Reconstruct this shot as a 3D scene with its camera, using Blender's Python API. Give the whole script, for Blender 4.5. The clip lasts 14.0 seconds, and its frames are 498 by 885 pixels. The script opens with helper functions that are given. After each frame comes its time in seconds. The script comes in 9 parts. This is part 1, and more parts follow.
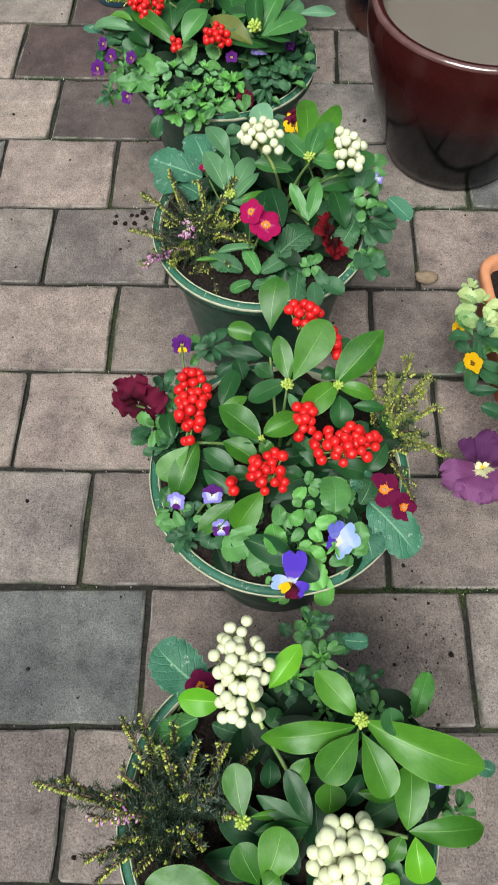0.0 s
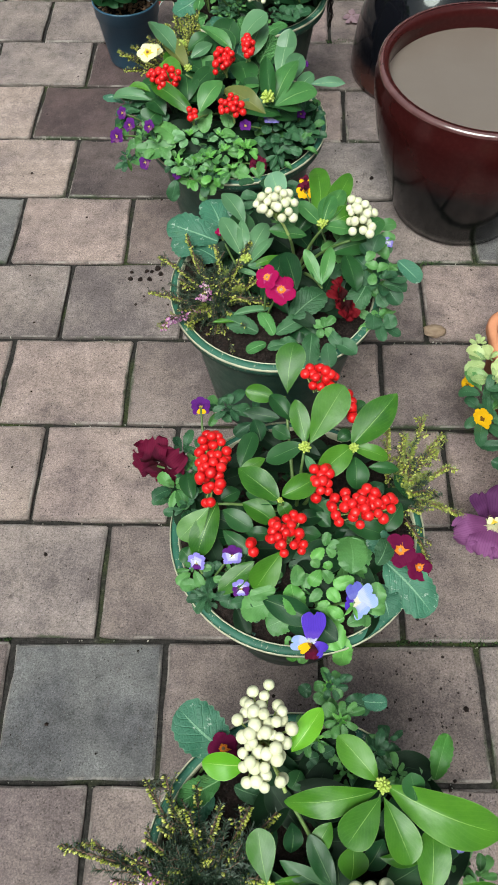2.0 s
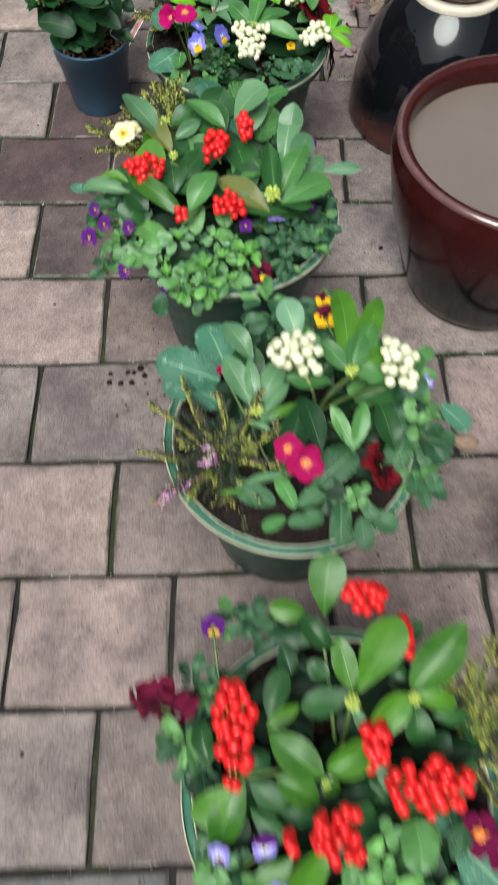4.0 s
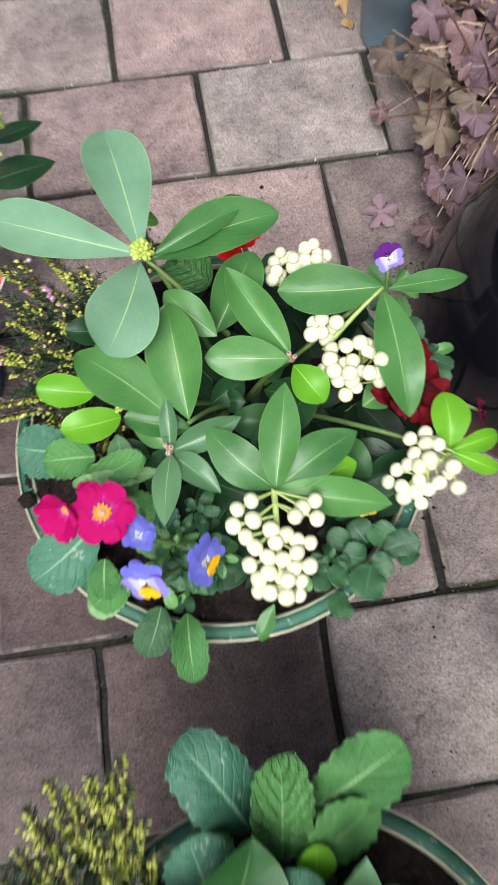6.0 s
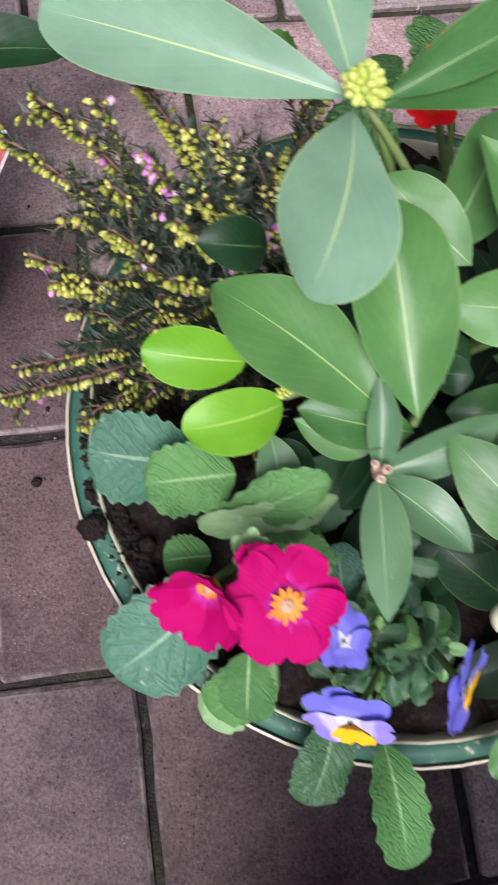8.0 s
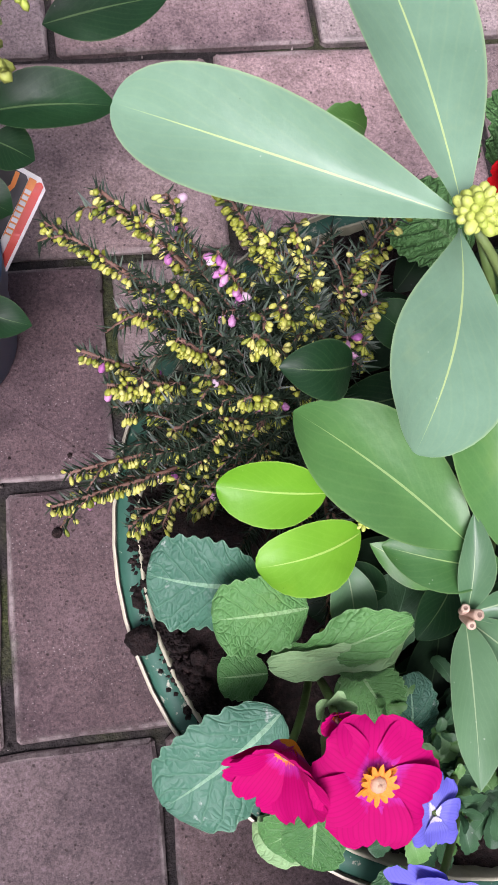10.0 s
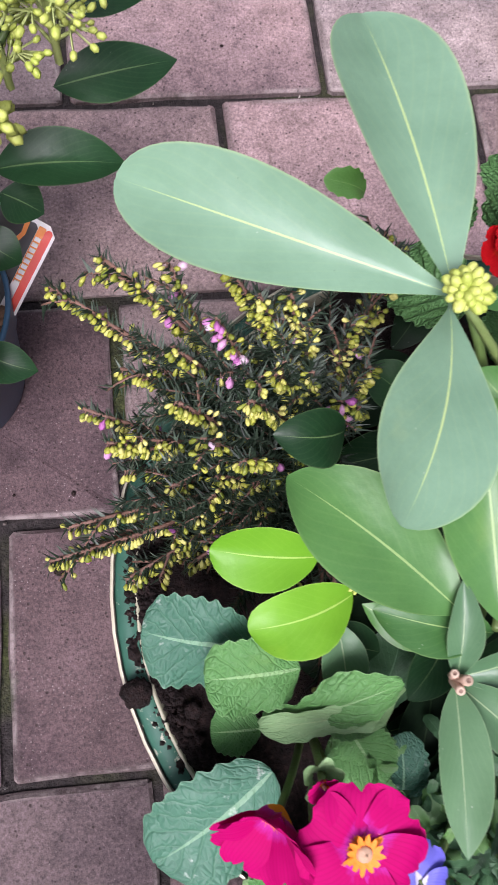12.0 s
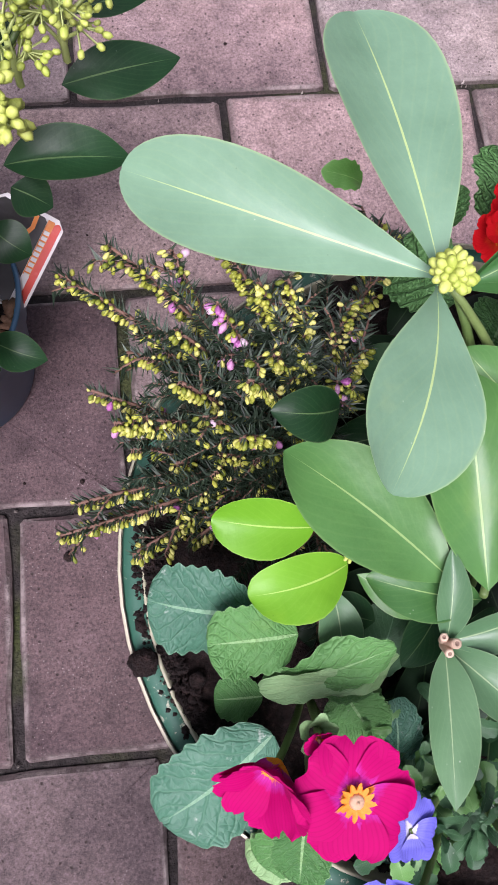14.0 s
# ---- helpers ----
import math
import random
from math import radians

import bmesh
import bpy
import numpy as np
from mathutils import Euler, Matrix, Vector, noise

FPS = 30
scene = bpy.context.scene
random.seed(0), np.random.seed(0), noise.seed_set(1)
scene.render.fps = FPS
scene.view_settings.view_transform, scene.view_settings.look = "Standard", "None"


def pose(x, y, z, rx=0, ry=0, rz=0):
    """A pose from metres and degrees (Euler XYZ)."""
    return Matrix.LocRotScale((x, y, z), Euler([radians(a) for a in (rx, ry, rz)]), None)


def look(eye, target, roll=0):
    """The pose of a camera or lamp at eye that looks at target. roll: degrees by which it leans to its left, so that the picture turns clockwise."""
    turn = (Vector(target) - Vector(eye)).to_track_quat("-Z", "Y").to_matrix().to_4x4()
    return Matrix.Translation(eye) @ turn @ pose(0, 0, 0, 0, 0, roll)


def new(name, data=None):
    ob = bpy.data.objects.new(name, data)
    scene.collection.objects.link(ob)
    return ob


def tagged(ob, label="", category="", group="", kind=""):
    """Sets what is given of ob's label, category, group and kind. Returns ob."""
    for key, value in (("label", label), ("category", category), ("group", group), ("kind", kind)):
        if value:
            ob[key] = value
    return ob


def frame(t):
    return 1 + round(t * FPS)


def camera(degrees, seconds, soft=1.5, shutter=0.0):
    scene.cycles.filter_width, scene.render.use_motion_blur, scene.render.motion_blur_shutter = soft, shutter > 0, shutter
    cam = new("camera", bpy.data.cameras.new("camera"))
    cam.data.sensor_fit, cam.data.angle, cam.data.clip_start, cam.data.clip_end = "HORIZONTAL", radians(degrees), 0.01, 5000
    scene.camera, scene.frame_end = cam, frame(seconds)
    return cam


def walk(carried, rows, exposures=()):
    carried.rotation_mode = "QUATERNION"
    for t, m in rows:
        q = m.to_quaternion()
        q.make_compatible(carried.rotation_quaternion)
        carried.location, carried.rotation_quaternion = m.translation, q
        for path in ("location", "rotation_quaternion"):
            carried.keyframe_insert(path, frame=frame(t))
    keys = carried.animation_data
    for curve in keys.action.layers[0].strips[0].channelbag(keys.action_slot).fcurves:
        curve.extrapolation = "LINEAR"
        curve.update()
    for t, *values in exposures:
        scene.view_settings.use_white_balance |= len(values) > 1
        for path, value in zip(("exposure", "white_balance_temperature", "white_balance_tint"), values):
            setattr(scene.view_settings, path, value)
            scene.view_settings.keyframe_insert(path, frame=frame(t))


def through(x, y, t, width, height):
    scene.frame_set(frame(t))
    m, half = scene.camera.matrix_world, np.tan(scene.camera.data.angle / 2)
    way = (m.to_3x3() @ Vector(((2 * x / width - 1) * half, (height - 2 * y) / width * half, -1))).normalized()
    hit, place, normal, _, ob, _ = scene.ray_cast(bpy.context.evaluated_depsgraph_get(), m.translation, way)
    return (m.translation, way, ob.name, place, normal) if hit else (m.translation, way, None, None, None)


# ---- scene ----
cam = camera(37.4, 14.0, shutter=0.6)
PATH = [
    (0, (0.048, -0.647, 0.962), (0.06, 0.294, -0.802), -1.4),
    (0.5, (0.053, -0.637, 0.972), (0.056, 0.325, -0.781), -2.0),
    (1, (0.046, -0.628, 0.973), (0.042, 0.353, -0.77), -2.4),
    (1.5, (0.029, -0.625, 0.992), (0.029, 0.376, -0.74), -2.1),
    (2, (0.033, -0.63, 0.996), (0.039, 0.389, -0.725), -1.9),
    (2.2, (0.038, -0.631, 0.994), (0.047, 0.395, -0.723), -1.8),
    (4.3, (-0.016, -0.192, 0.947), (0.072, 0.753, -0.813), -0.3),
    (4.5, (-0.03, -0.077, 0.939), (0.067, 0.851, -0.83), -0.5),
    (5, (-0.066, 0.197, 0.912), (0.064, 1.058, -0.888), 0.2),
    (5.5, (-0.009, 0.455, 0.837), (0.111, 1.246, -0.996), -2.5),
    (6, (0.048, 0.608, 0.724), (0.199, 1.28, -1.153), -0.0),
    (6.5, (0.047, 0.654, 0.665), (0.235, 1.242, -1.237), 4.1),
    (7, (0.023, 0.685, 0.614), (0.23, 1.202, -1.307), 8.4),
    (7.5, (-0.009, 0.708, 0.563), (0.22, 1.172, -1.368), 13.5),
    (8, (-0.037, 0.732, 0.544), (0.209, 1.135, -1.399), 19.9),
    (8.5, (-0.052, 0.768, 0.531), (0.205, 1.133, -1.419), 24.0),
    (8.7, (-0.049, 0.777, 0.523), (0.213, 1.133, -1.427), 25.3),
    (10.8, (-0.054, 0.789, 0.535), (0.199, 1.195, -1.407), 22.1),
    (11, (-0.054, 0.792, 0.534), (0.197, 1.207, -1.406), 21.4),
    (11.5, (-0.052, 0.796, 0.534), (0.197, 1.225, -1.404), 20.5),
    (12, (-0.047, 0.794, 0.539), (0.2, 1.237, -1.396), 19.9),
    (12.5, (-0.038, 0.785, 0.554), (0.208, 1.236, -1.379), 19.5),
    (13, (-0.036, 0.776, 0.549), (0.206, 1.233, -1.383), 19.2),
    (13.5, (-0.042, 0.78, 0.548), (0.191, 1.239, -1.385), 18.2),
    (14, (-0.047, 0.784, 0.55), (0.179, 1.226, -1.388), 17.7),
]
EXPOSURES = [(0.0, 0.97, 6220, -8), (5.0, 1.03, 6200, 2), (6.2, 1.22, 6200, 5), (7.5, 1.14, 6140, 14), (8.5, 1.25, 6090, 28), (14.0, 1.29, 6080, 28)]
walk(cam, [(t, look(eye, target, roll)) for t, eye, target, roll in PATH], EXPOSURES)
SKY, SUN = 0.079, 2.22

# ---------------------------------------------------------------- world and light
world = bpy.data.worlds.new("overcast_sky")
scene.world = world
world.use_nodes = True
wn, wl = world.node_tree.nodes, world.node_tree.links
sky = wn.new("ShaderNodeTexSky")
sky.sky_type, sky.sun_disc = "NISHITA", False
sky.sun_elevation, sky.sun_rotation = radians(58), radians(200)
sky.air_density, sky.dust_density = 1.0, 4.0
veil = wn.new("ShaderNodeHueSaturation")
veil.inputs["Saturation"].default_value = 0.35
wl.new(sky.outputs["Color"], veil.inputs["Color"])
wl.new(veil.outputs["Color"], wn["Background"].inputs["Color"])
wn["Background"].inputs["Strength"].default_value = SKY
lamp = bpy.data.lights.new("sun", "SUN")
lamp.energy, lamp.angle, lamp.color = SUN, radians(35), (1.0, 0.97, 0.93)
sun = new("sun", lamp)
sun.matrix_world = look((-1.0, -2.2, 4.0), (0, 0, 0))


# ---------------------------------------------------------------- materials
class Mat:
    """A small builder for node materials."""

    def __init__(self, name):
        self.m = bpy.data.materials.new(name)
        self.m.use_nodes = True
        self.t = self.m.node_tree
        self.p = self.t.nodes["Principled BSDF"]

    def link(self, a, b):
        self.t.links.new(a, b)

    def put(self, node, key, value):
        if hasattr(value, "links"):
            self.link(value, node.inputs[key])
        else:
            node.inputs[key].default_value = value

    def coords(self, kind="Object"):
        return self.t.nodes.new("ShaderNodeTexCoord").outputs[kind]

    def place(self):
        return self.t.nodes.new("ShaderNodeNewGeometry").outputs["Position"]

    def chance(self):
        return self.t.nodes.new("ShaderNodeObjectInfo").outputs["Random"]

    def island(self):
        return self.t.nodes.new("ShaderNodeNewGeometry").outputs["Random Per Island"]

    def noise(self, vec, scale, detail=4.0, rough=0.55):
        node = self.t.nodes.new("ShaderNodeTexNoise")
        self.link(vec, node.inputs["Vector"])
        node.inputs["Scale"].default_value, node.inputs["Detail"].default_value = scale, detail
        node.inputs["Roughness"].default_value = rough
        return node.outputs["Fac"]

    def cells(self, vec, scale, feature="F1"):
        node = self.t.nodes.new("ShaderNodeTexVoronoi")
        node.feature = feature
        self.link(vec, node.inputs["Vector"])
        node.inputs["Scale"].default_value = scale
        return node.outputs["Distance"]

    def ramp(self, fac, *stops):
        node = self.t.nodes.new("ShaderNodeValToRGB")
        self.link(fac, node.inputs["Fac"])
        el = node.color_ramp.elements
        while len(el) < len(stops):
            el.new(0.5)
        for e, (pos, col) in zip(el, stops):
            e.position = pos
            e.color = (*col, 1) if isinstance(col, tuple) else (col, col, col, 1)
        return node.outputs["Color"]

    def mix(self, fac, a, b, how="MIX"):
        node = self.t.nodes.new("ShaderNodeMix")
        node.data_type, node.blend_type = "RGBA", how
        self.put(node, 0, fac)
        for slot, value in ((6, a), (7, b)):
            if isinstance(value, tuple):
                value = (*value, 1)
            self.put(node, slot, value)
        return node.outputs[2]

    def math(self, how, a, b=0.0, c=0.0):
        node = self.t.nodes.new("ShaderNodeMath")
        node.operation = how
        self.put(node, 0, a), self.put(node, 1, b), self.put(node, 2, c)
        return node.outputs[0]

    def split(self, vec):
        node = self.t.nodes.new("ShaderNodeSeparateXYZ")
        self.link(vec, node.inputs[0])
        return node.outputs

    def bump(self, height, strength, distance):
        node = self.t.nodes.new("ShaderNodeBump")
        self.link(height, node.inputs["Height"])
        node.inputs["Strength"].default_value, node.inputs["Distance"].default_value = strength, distance
        self.link(node.outputs["Normal"], self.p.inputs["Normal"])

    def set(self, colour=None, rough=None, spec=None, metal=None, coat=None, through=0.0):
        if colour is not None:
            self.put(self.p, "Base Color", (*colour, 1) if isinstance(colour, tuple) else colour)
        for key, value in (("Roughness", rough), ("Specular IOR Level", spec), ("Metallic", metal), ("Coat Weight", coat)):
            if value is not None:
                self.put(self.p, key, value)
        if through:
            thin = self.t.nodes.new("ShaderNodeBsdfTranslucent")
            join = self.t.nodes.new("ShaderNodeMixShader")
            join.inputs[0].default_value = through
            self.put(thin, "Color", (*colour, 1) if isinstance(colour, tuple) else colour)
            self.link(self.p.outputs[0], join.inputs[1])
            self.link(thin.outputs[0], join.inputs[2])
            self.link(join.outputs[0], self.t.nodes["Material Output"].inputs["Surface"])
        return self.m


def leaf_material(name, dark, light, rib, ribs=0.75, side=0.25, rough=0.38, crinkle=0.0, spec=0.3, through=0.10, rib_width=1.0, chalk=0.0):
    """A leaf: x runs from stalk to tip, y across; a pale midrib and margin, side veins, a fine net, mottling and gloss."""
    m = Mat(name)
    uv = m.coords("UV")
    u = m.split(uv)
    along, across = u[0], m.math("ABSOLUTE", m.math("SUBTRACT", u[1], 0.5))
    pos = m.place()
    cloud = m.noise(pos, 42, 4, 0.6)
    tone = m.math("ADD", m.math("MULTIPLY", m.chance(), 0.55), m.math("ADD", m.math("MULTIPLY", cloud, 0.75), m.math("MULTIPLY", m.noise(pos, 210, 4, 0.7), 0.14)))
    col = m.ramp(tone, (0.30, dark), (1.0, light))
    # side veins slant towards the tip
    count, lean = (6.5, 5.0) if crinkle > 0.5 else (9.0, 9.0)
    wander = m.math("MULTIPLY", m.math("SUBTRACT", m.noise(uv, 3.5, 2), 0.5), 0.5)
    slant = m.math("ADD", m.math("SUBTRACT", m.math("MULTIPLY", along, count), m.math("MULTIPLY", across, lean)), wander)
    vein = m.math("PINGPONG", slant, 0.5)
    stretch = m.t.nodes.new("ShaderNodeMapping")
    stretch.inputs["Scale"].default_value = (1.0, 0.62, 1.0)
    m.link(uv, stretch.inputs["Vector"])
    net = m.cells(stretch.outputs[0], 20.0 if crinkle else 34.0, "DISTANCE_TO_EDGE")
    if crinkle:
        thread = m.ramp(vein, (0.0, 1.0), (0.03, 0.6), (0.07, 0.0))
        mesh_line = m.ramp(net, (0.0, 0.30), (0.08, 0.0))
        col = m.mix(m.math("MULTIPLY", m.math("MAXIMUM", thread, mesh_line), side), col, rib)
    else:
        thread = m.ramp(vein, (0.0, 1.0), (0.16, 0.0))
        col = m.mix(m.math("MULTIPLY", thread, m.ramp(along, (0.15, 0.0), (0.4, side))), col, rib)
        col = m.mix(m.math("MULTIPLY", m.ramp(net, (0.0, 1.0), (0.12, 0.0)), side * 0.5), col, rib)
    width = m.math("SUBTRACT", 0.023 * rib_width, m.math("MULTIPLY", along, 0.020 * rib_width))
    line = m.math("MULTIPLY", m.math("LESS_THAN", across, width), m.ramp(along, (0.80, 1.0), (0.97, 0.25)))
    edge = m.ramp(across, (0.475, 0.0), (0.5, 1.0))
    col = m.mix(m.math("MULTIPLY", line, ribs), col, rib)
    col = m.mix(m.math("MULTIPLY", edge, 0.35), col, rib)
    # specks of dust and small blemishes
    fleck = m.ramp(m.cells(pos, 260), (0.0, 1.0), (0.09, 0.0))
    some = m.ramp(m.noise(pos, 60, 2), (0.58, 0.0), (0.66, 1.0))
    col = m.mix(m.math("MULTIPLY", m.math("MULTIPLY", fleck, some), 0.45), col, (0.62, 0.62, 0.55))
    speck = m.ramp(m.cells(pos, 190), (0.0, 1.0), (0.05, 0.0))
    rare = m.ramp(m.noise(pos, 33, 2), (0.55, 0.0), (0.62, 1.0))
    col = m.mix(m.math("MULTIPLY", m.math("MULTIPLY", speck, rare), 0.6), col, (0.02, 0.025, 0.015))
    # a yellowish bruise here and there
    bruise = m.math("MULTIPLY", m.ramp(m.noise(pos, 26, 4, 0.65), (0.62, 0.0), (0.74, 1.0)), 0.22)
    col = m.mix(bruise, col, tuple(min(1.0, c * k + 0.01) for c, k in zip(light, (1.9, 1.25, 0.8))))
    if chalk:
        patch = m.math("MULTIPLY", m.ramp(m.noise(pos, 75, 4, 0.7), (0.60, 0.0), (0.66, 1.0)), m.ramp(m.noise(pos, 420, 3), (0.46, 0.0), (0.54, 1.0)))
        col = m.mix(m.math("MULTIPLY", patch, chalk), col, (0.52, 0.56, 0.50))
    if crinkle:
        puff = m.ramp(net, (0.0, 0.0), (0.34, 1.0))
        groove = m.ramp(vein, (0.0, 0.0), (0.14, 1.0))
        rise = m.math("ADD", m.math("MULTIPLY", puff, 0.30), m.math("ADD", m.math("MULTIPLY", groove, 0.45), m.math("MULTIPLY", line, -0.4)))
        m.bump(rise, min(1.0, 0.62 * crinkle), 0.0020 * max(1.0, crinkle))
    else:
        rise = m.math("ADD", m.math("MULTIPLY", m.noise(pos, 70, 3), 1.4), m.math("ADD", m.math("MULTIPLY", line, 0.15), m.math("MULTIPLY", m.noise(pos, 1100, 2), 0.10)))
        m.bump(rise, 0.20, 0.002)
    dull = m.math("ADD", rough - 0.10, m.math("MULTIPLY", m.noise(pos, 90, 3), 0.22))
    return m.set(col, dull, spec, through=through)


def petal_material(name, edge, inner, eye, eye_at=0.28, inner_at=0.45, lines=0.0):
    """A petal: an eye at its base, an inner blotch, and the colour of its blade; fine ribs along it."""
    m = Mat(name)
    u = m.split(m.coords("UV"))
    wob = m.math("MULTIPLY", m.math("SUBTRACT", m.noise(m.coords("UV"), 9, 2), 0.5), 0.2)
    r = m.math("ADD", u[0], wob)
    col = m.ramp(r, (0.0, eye), (eye_at, eye), (eye_at + 0.05, inner), (inner_at, inner), (inner_at + 0.15, edge), (1.0, edge))
    tone = m.noise(m.place(), 130, 3)
    col = m.mix(m.math("MULTIPLY", tone, 0.30), col, tuple(0.55 * c for c in edge))
    if lines:
        rib = m.math("PINGPONG", m.math("MULTIPLY", u[1], 14.0), 0.5)
        col = m.mix(m.math("MULTIPLY", m.ramp(rib, (0.0, 1.0), (0.2, 0.0)), lines), col, tuple(0.3 * c for c in edge))
    rib = m.math("PINGPONG", m.math("MULTIPLY", u[1], 9.0), 0.5)
    m.bump(rib, 0.10, 0.0012)
    return m.set(col, 0.75, 0.12, through=0.15)


def plain(name, a, b, scale=60.0, rough=0.5, spec=0.5, relief=0.2, through=0.0, coat=None):
    m = Mat(name)
    pos = m.place()
    tone = m.math("ADD", m.math("MULTIPLY", m.noise(pos, scale, 4), 0.7), m.math("MULTIPLY", m.chance(), 0.4))
    col = m.ramp(tone, (0.25, a), (0.85, b))
    m.bump(m.noise(pos, scale * 4, 4), relief, 0.002)
    return m.set(col, rough, spec, coat=coat, through=through)


def mixed(name, a, b, c, rough=0.5):
    """Small pieces in one mesh, each of a tone of its own between a, b and c."""
    m = Mat(name)
    tone = m.math("ADD", m.math("MULTIPLY", m.island(), 0.85), m.math("MULTIPLY", m.noise(m.place(), 190, 2), 0.2))
    col = m.ramp(tone, (0.1, a), (0.5, b), (0.95, c))
    return m.set(col, rough, 0.4, through=0.1)


def paver_material(outer=False):
    m = Mat("worn_clay_paver_far" if outer else "worn_clay_paver")
    place = m.place()
    if outer:
        base = m.ramp(m.island(), (0.0, (0.18, 0.155, 0.150)), (0.35, (0.24, 0.190, 0.180)), (0.7, (0.33, 0.258, 0.246)), (1.0, (0.38, 0.30, 0.275)))
        pos = place
    else:
        base = m.t.nodes.new("ShaderNodeObjectInfo").outputs["Color"]
        # each paver has clouds and stains of its own
        shift = m.t.nodes.new("ShaderNodeVectorMath")
        shift.operation = "ADD"
        m.link(place, shift.inputs[0])
        m.link(m.math("MULTIPLY", m.chance(), 40.0), shift.inputs[1])
        pos = shift.outputs[0]
    cloud = m.noise(pos, 7, 6, 0.62)
    pale, smear, grit = m.noise(pos, 13, 5, 0.66), m.noise(pos, 38, 6, 0.74), m.noise(pos, 430, 5, 0.8)

    def scaled(col, fac, low, high):
        return m.mix(1.0, col, m.ramp(fac, *low, *high), "MULTIPLY")

    col = scaled(base, cloud, ((0.30, (1.10, 1.09, 1.08)), (0.45, 1.0)), ((0.57, (0.76, 0.76, 0.79)), (0.70, (0.56, 0.56, 0.60))))
    col = scaled(col, pale, ((0.40, 0.92), (0.52, 1.0)), ((0.64, (1.12, 1.13, 1.14)), (0.80, (1.28, 1.30, 1.32))))
    col = scaled(col, smear, ((0.32, 0.64), (0.47, 0.96)), ((0.55, 1.04), (0.70, 1.30)))
    col = scaled(col, grit, ((0.37, 0.50), (0.48, 0.93)), ((0.54, 1.06), (0.66, 1.55)))
    # grains of pale sand in the clay
    sand = m.math("MULTIPLY", m.ramp(m.cells(pos, 340), (0.04, 1.0), (0.20, 0.0)), m.ramp(m.noise(pos, 24, 4, 0.6), (0.46, 0.0), (0.66, 0.55)))
    col = m.mix(sand, col, (0.46, 0.42, 0.39))
    pits = m.ramp(m.math("ADD", m.cells(pos, 150), m.math("MULTIPLY", m.noise(pos, 400, 3), 0.25)), (0.20, 1.0), (0.30, 0.0))
    few = m.ramp(m.noise(pos, 15, 3), (0.34, 0.0), (0.50, 1.0))
    col = m.mix(m.math("MULTIPLY", m.math("MULTIPLY", pits, few), 0.85), col, (0.034, 0.025, 0.022))
    # trodden-in dark spots, scuffs and soft stains
    spot = m.math("MULTIPLY", m.ramp(m.noise(pos, 62, 6, 0.72), (0.59, 0.0), (0.69, 0.9)), m.ramp(m.noise(pos, 11, 3), (0.42, 0.0), (0.56, 0.85)))
    col = m.mix(spot, col, (0.062, 0.046, 0.043))
    # chalky wear and dirt along the edges of a paver
    box = m.split(m.coords("Generated"))
    ex = m.math("MULTIPLY", m.math("SUBTRACT", 0.5, m.math("ABSOLUTE", m.math("SUBTRACT", box[0], 0.5))), 0.212)
    ey = m.math("MULTIPLY", m.math("SUBTRACT", 0.5, m.math("ABSOLUTE", m.math("SUBTRACT", box[1], 0.5))), 0.172)
    side = m.math("MULTIPLY", m.math("MINIMUM", ex, ey), 100.0)
    ragged = m.math("ADD", side, m.math("MULTIPLY", m.math("SUBTRACT", m.noise(pos, 55, 5, 0.75), 0.5), 1.6))
    if not outer:
        soiled = m.ramp(ragged, (0.15, 0.55), (0.75, 0.0))
        col = m.mix(soiled, col, (0.070, 0.058, 0.053))
        moss = m.math("MULTIPLY", m.ramp(ragged, (0.2, 0.9), (0.6, 0.0)), m.ramp(m.noise(place, 5, 3), (0.55, 0.0), (0.62, 0.9)))
        col = m.mix(moss, col, (0.030, 0.045, 0.018))
        rim = m.math("MULTIPLY", m.ramp(side, (0.10, 0.0), (0.18, 1.0), (0.34, 1.0), (0.55, 0.0)), m.ramp(m.noise(pos, 22, 6, 0.75), (0.47, 0.0), (0.62, 0.7)))
        col = m.mix(m.math("MULTIPLY", rim, 0.6), col, (0.46, 0.40, 0.37))
    relief = m.math("ADD", m.math("MULTIPLY", grit, 0.4), m.math("ADD", m.math("MULTIPLY", m.noise(pos, 60, 6, 0.7), 1.6), m.math("MULTIPLY", pits, -0.7)))
    m.bump(relief, 0.5, 0.004)
    return m.set(col, m.ramp(cloud, (0.3, 0.60), (0.7, 0.85)), 0.28)


def joint_material():
    m = Mat("joint_dirt_and_moss")
    pos = m.place()
    col = m.ramp(m.noise(pos, 150, 5, 0.7), (0.3, (0.012, 0.010, 0.010)), (0.62, (0.036, 0.031, 0.029)), (0.76, (0.13, 0.115, 0.10)))
    moss = m.ramp(m.noise(pos, 7, 3), (0.52, 0.0), (0.66, 0.8))
    col = m.mix(moss, col, m.ramp(m.noise(pos, 300, 2), (0.3, (0.02, 0.028, 0.01)), (0.7, (0.07, 0.085, 0.025))))
    m.bump(m.noise(pos, 500, 4), 0.8, 0.004)
    return m.set(col, 0.95, 0.2)


def soil_material():
    m = Mat("dark_potting_compost")
    pos = m.place()
    col = m.ramp(m.noise(pos, 260, 5, 0.7), (0.3, (0.006, 0.004, 0.003)), (0.55, (0.024, 0.014, 0.012)), (0.78, (0.085, 0.052, 0.043)))
    m.bump(m.noise(pos, 380, 5, 0.75), 1.0, 0.006)
    return m.set(col, 0.95, 0.25)


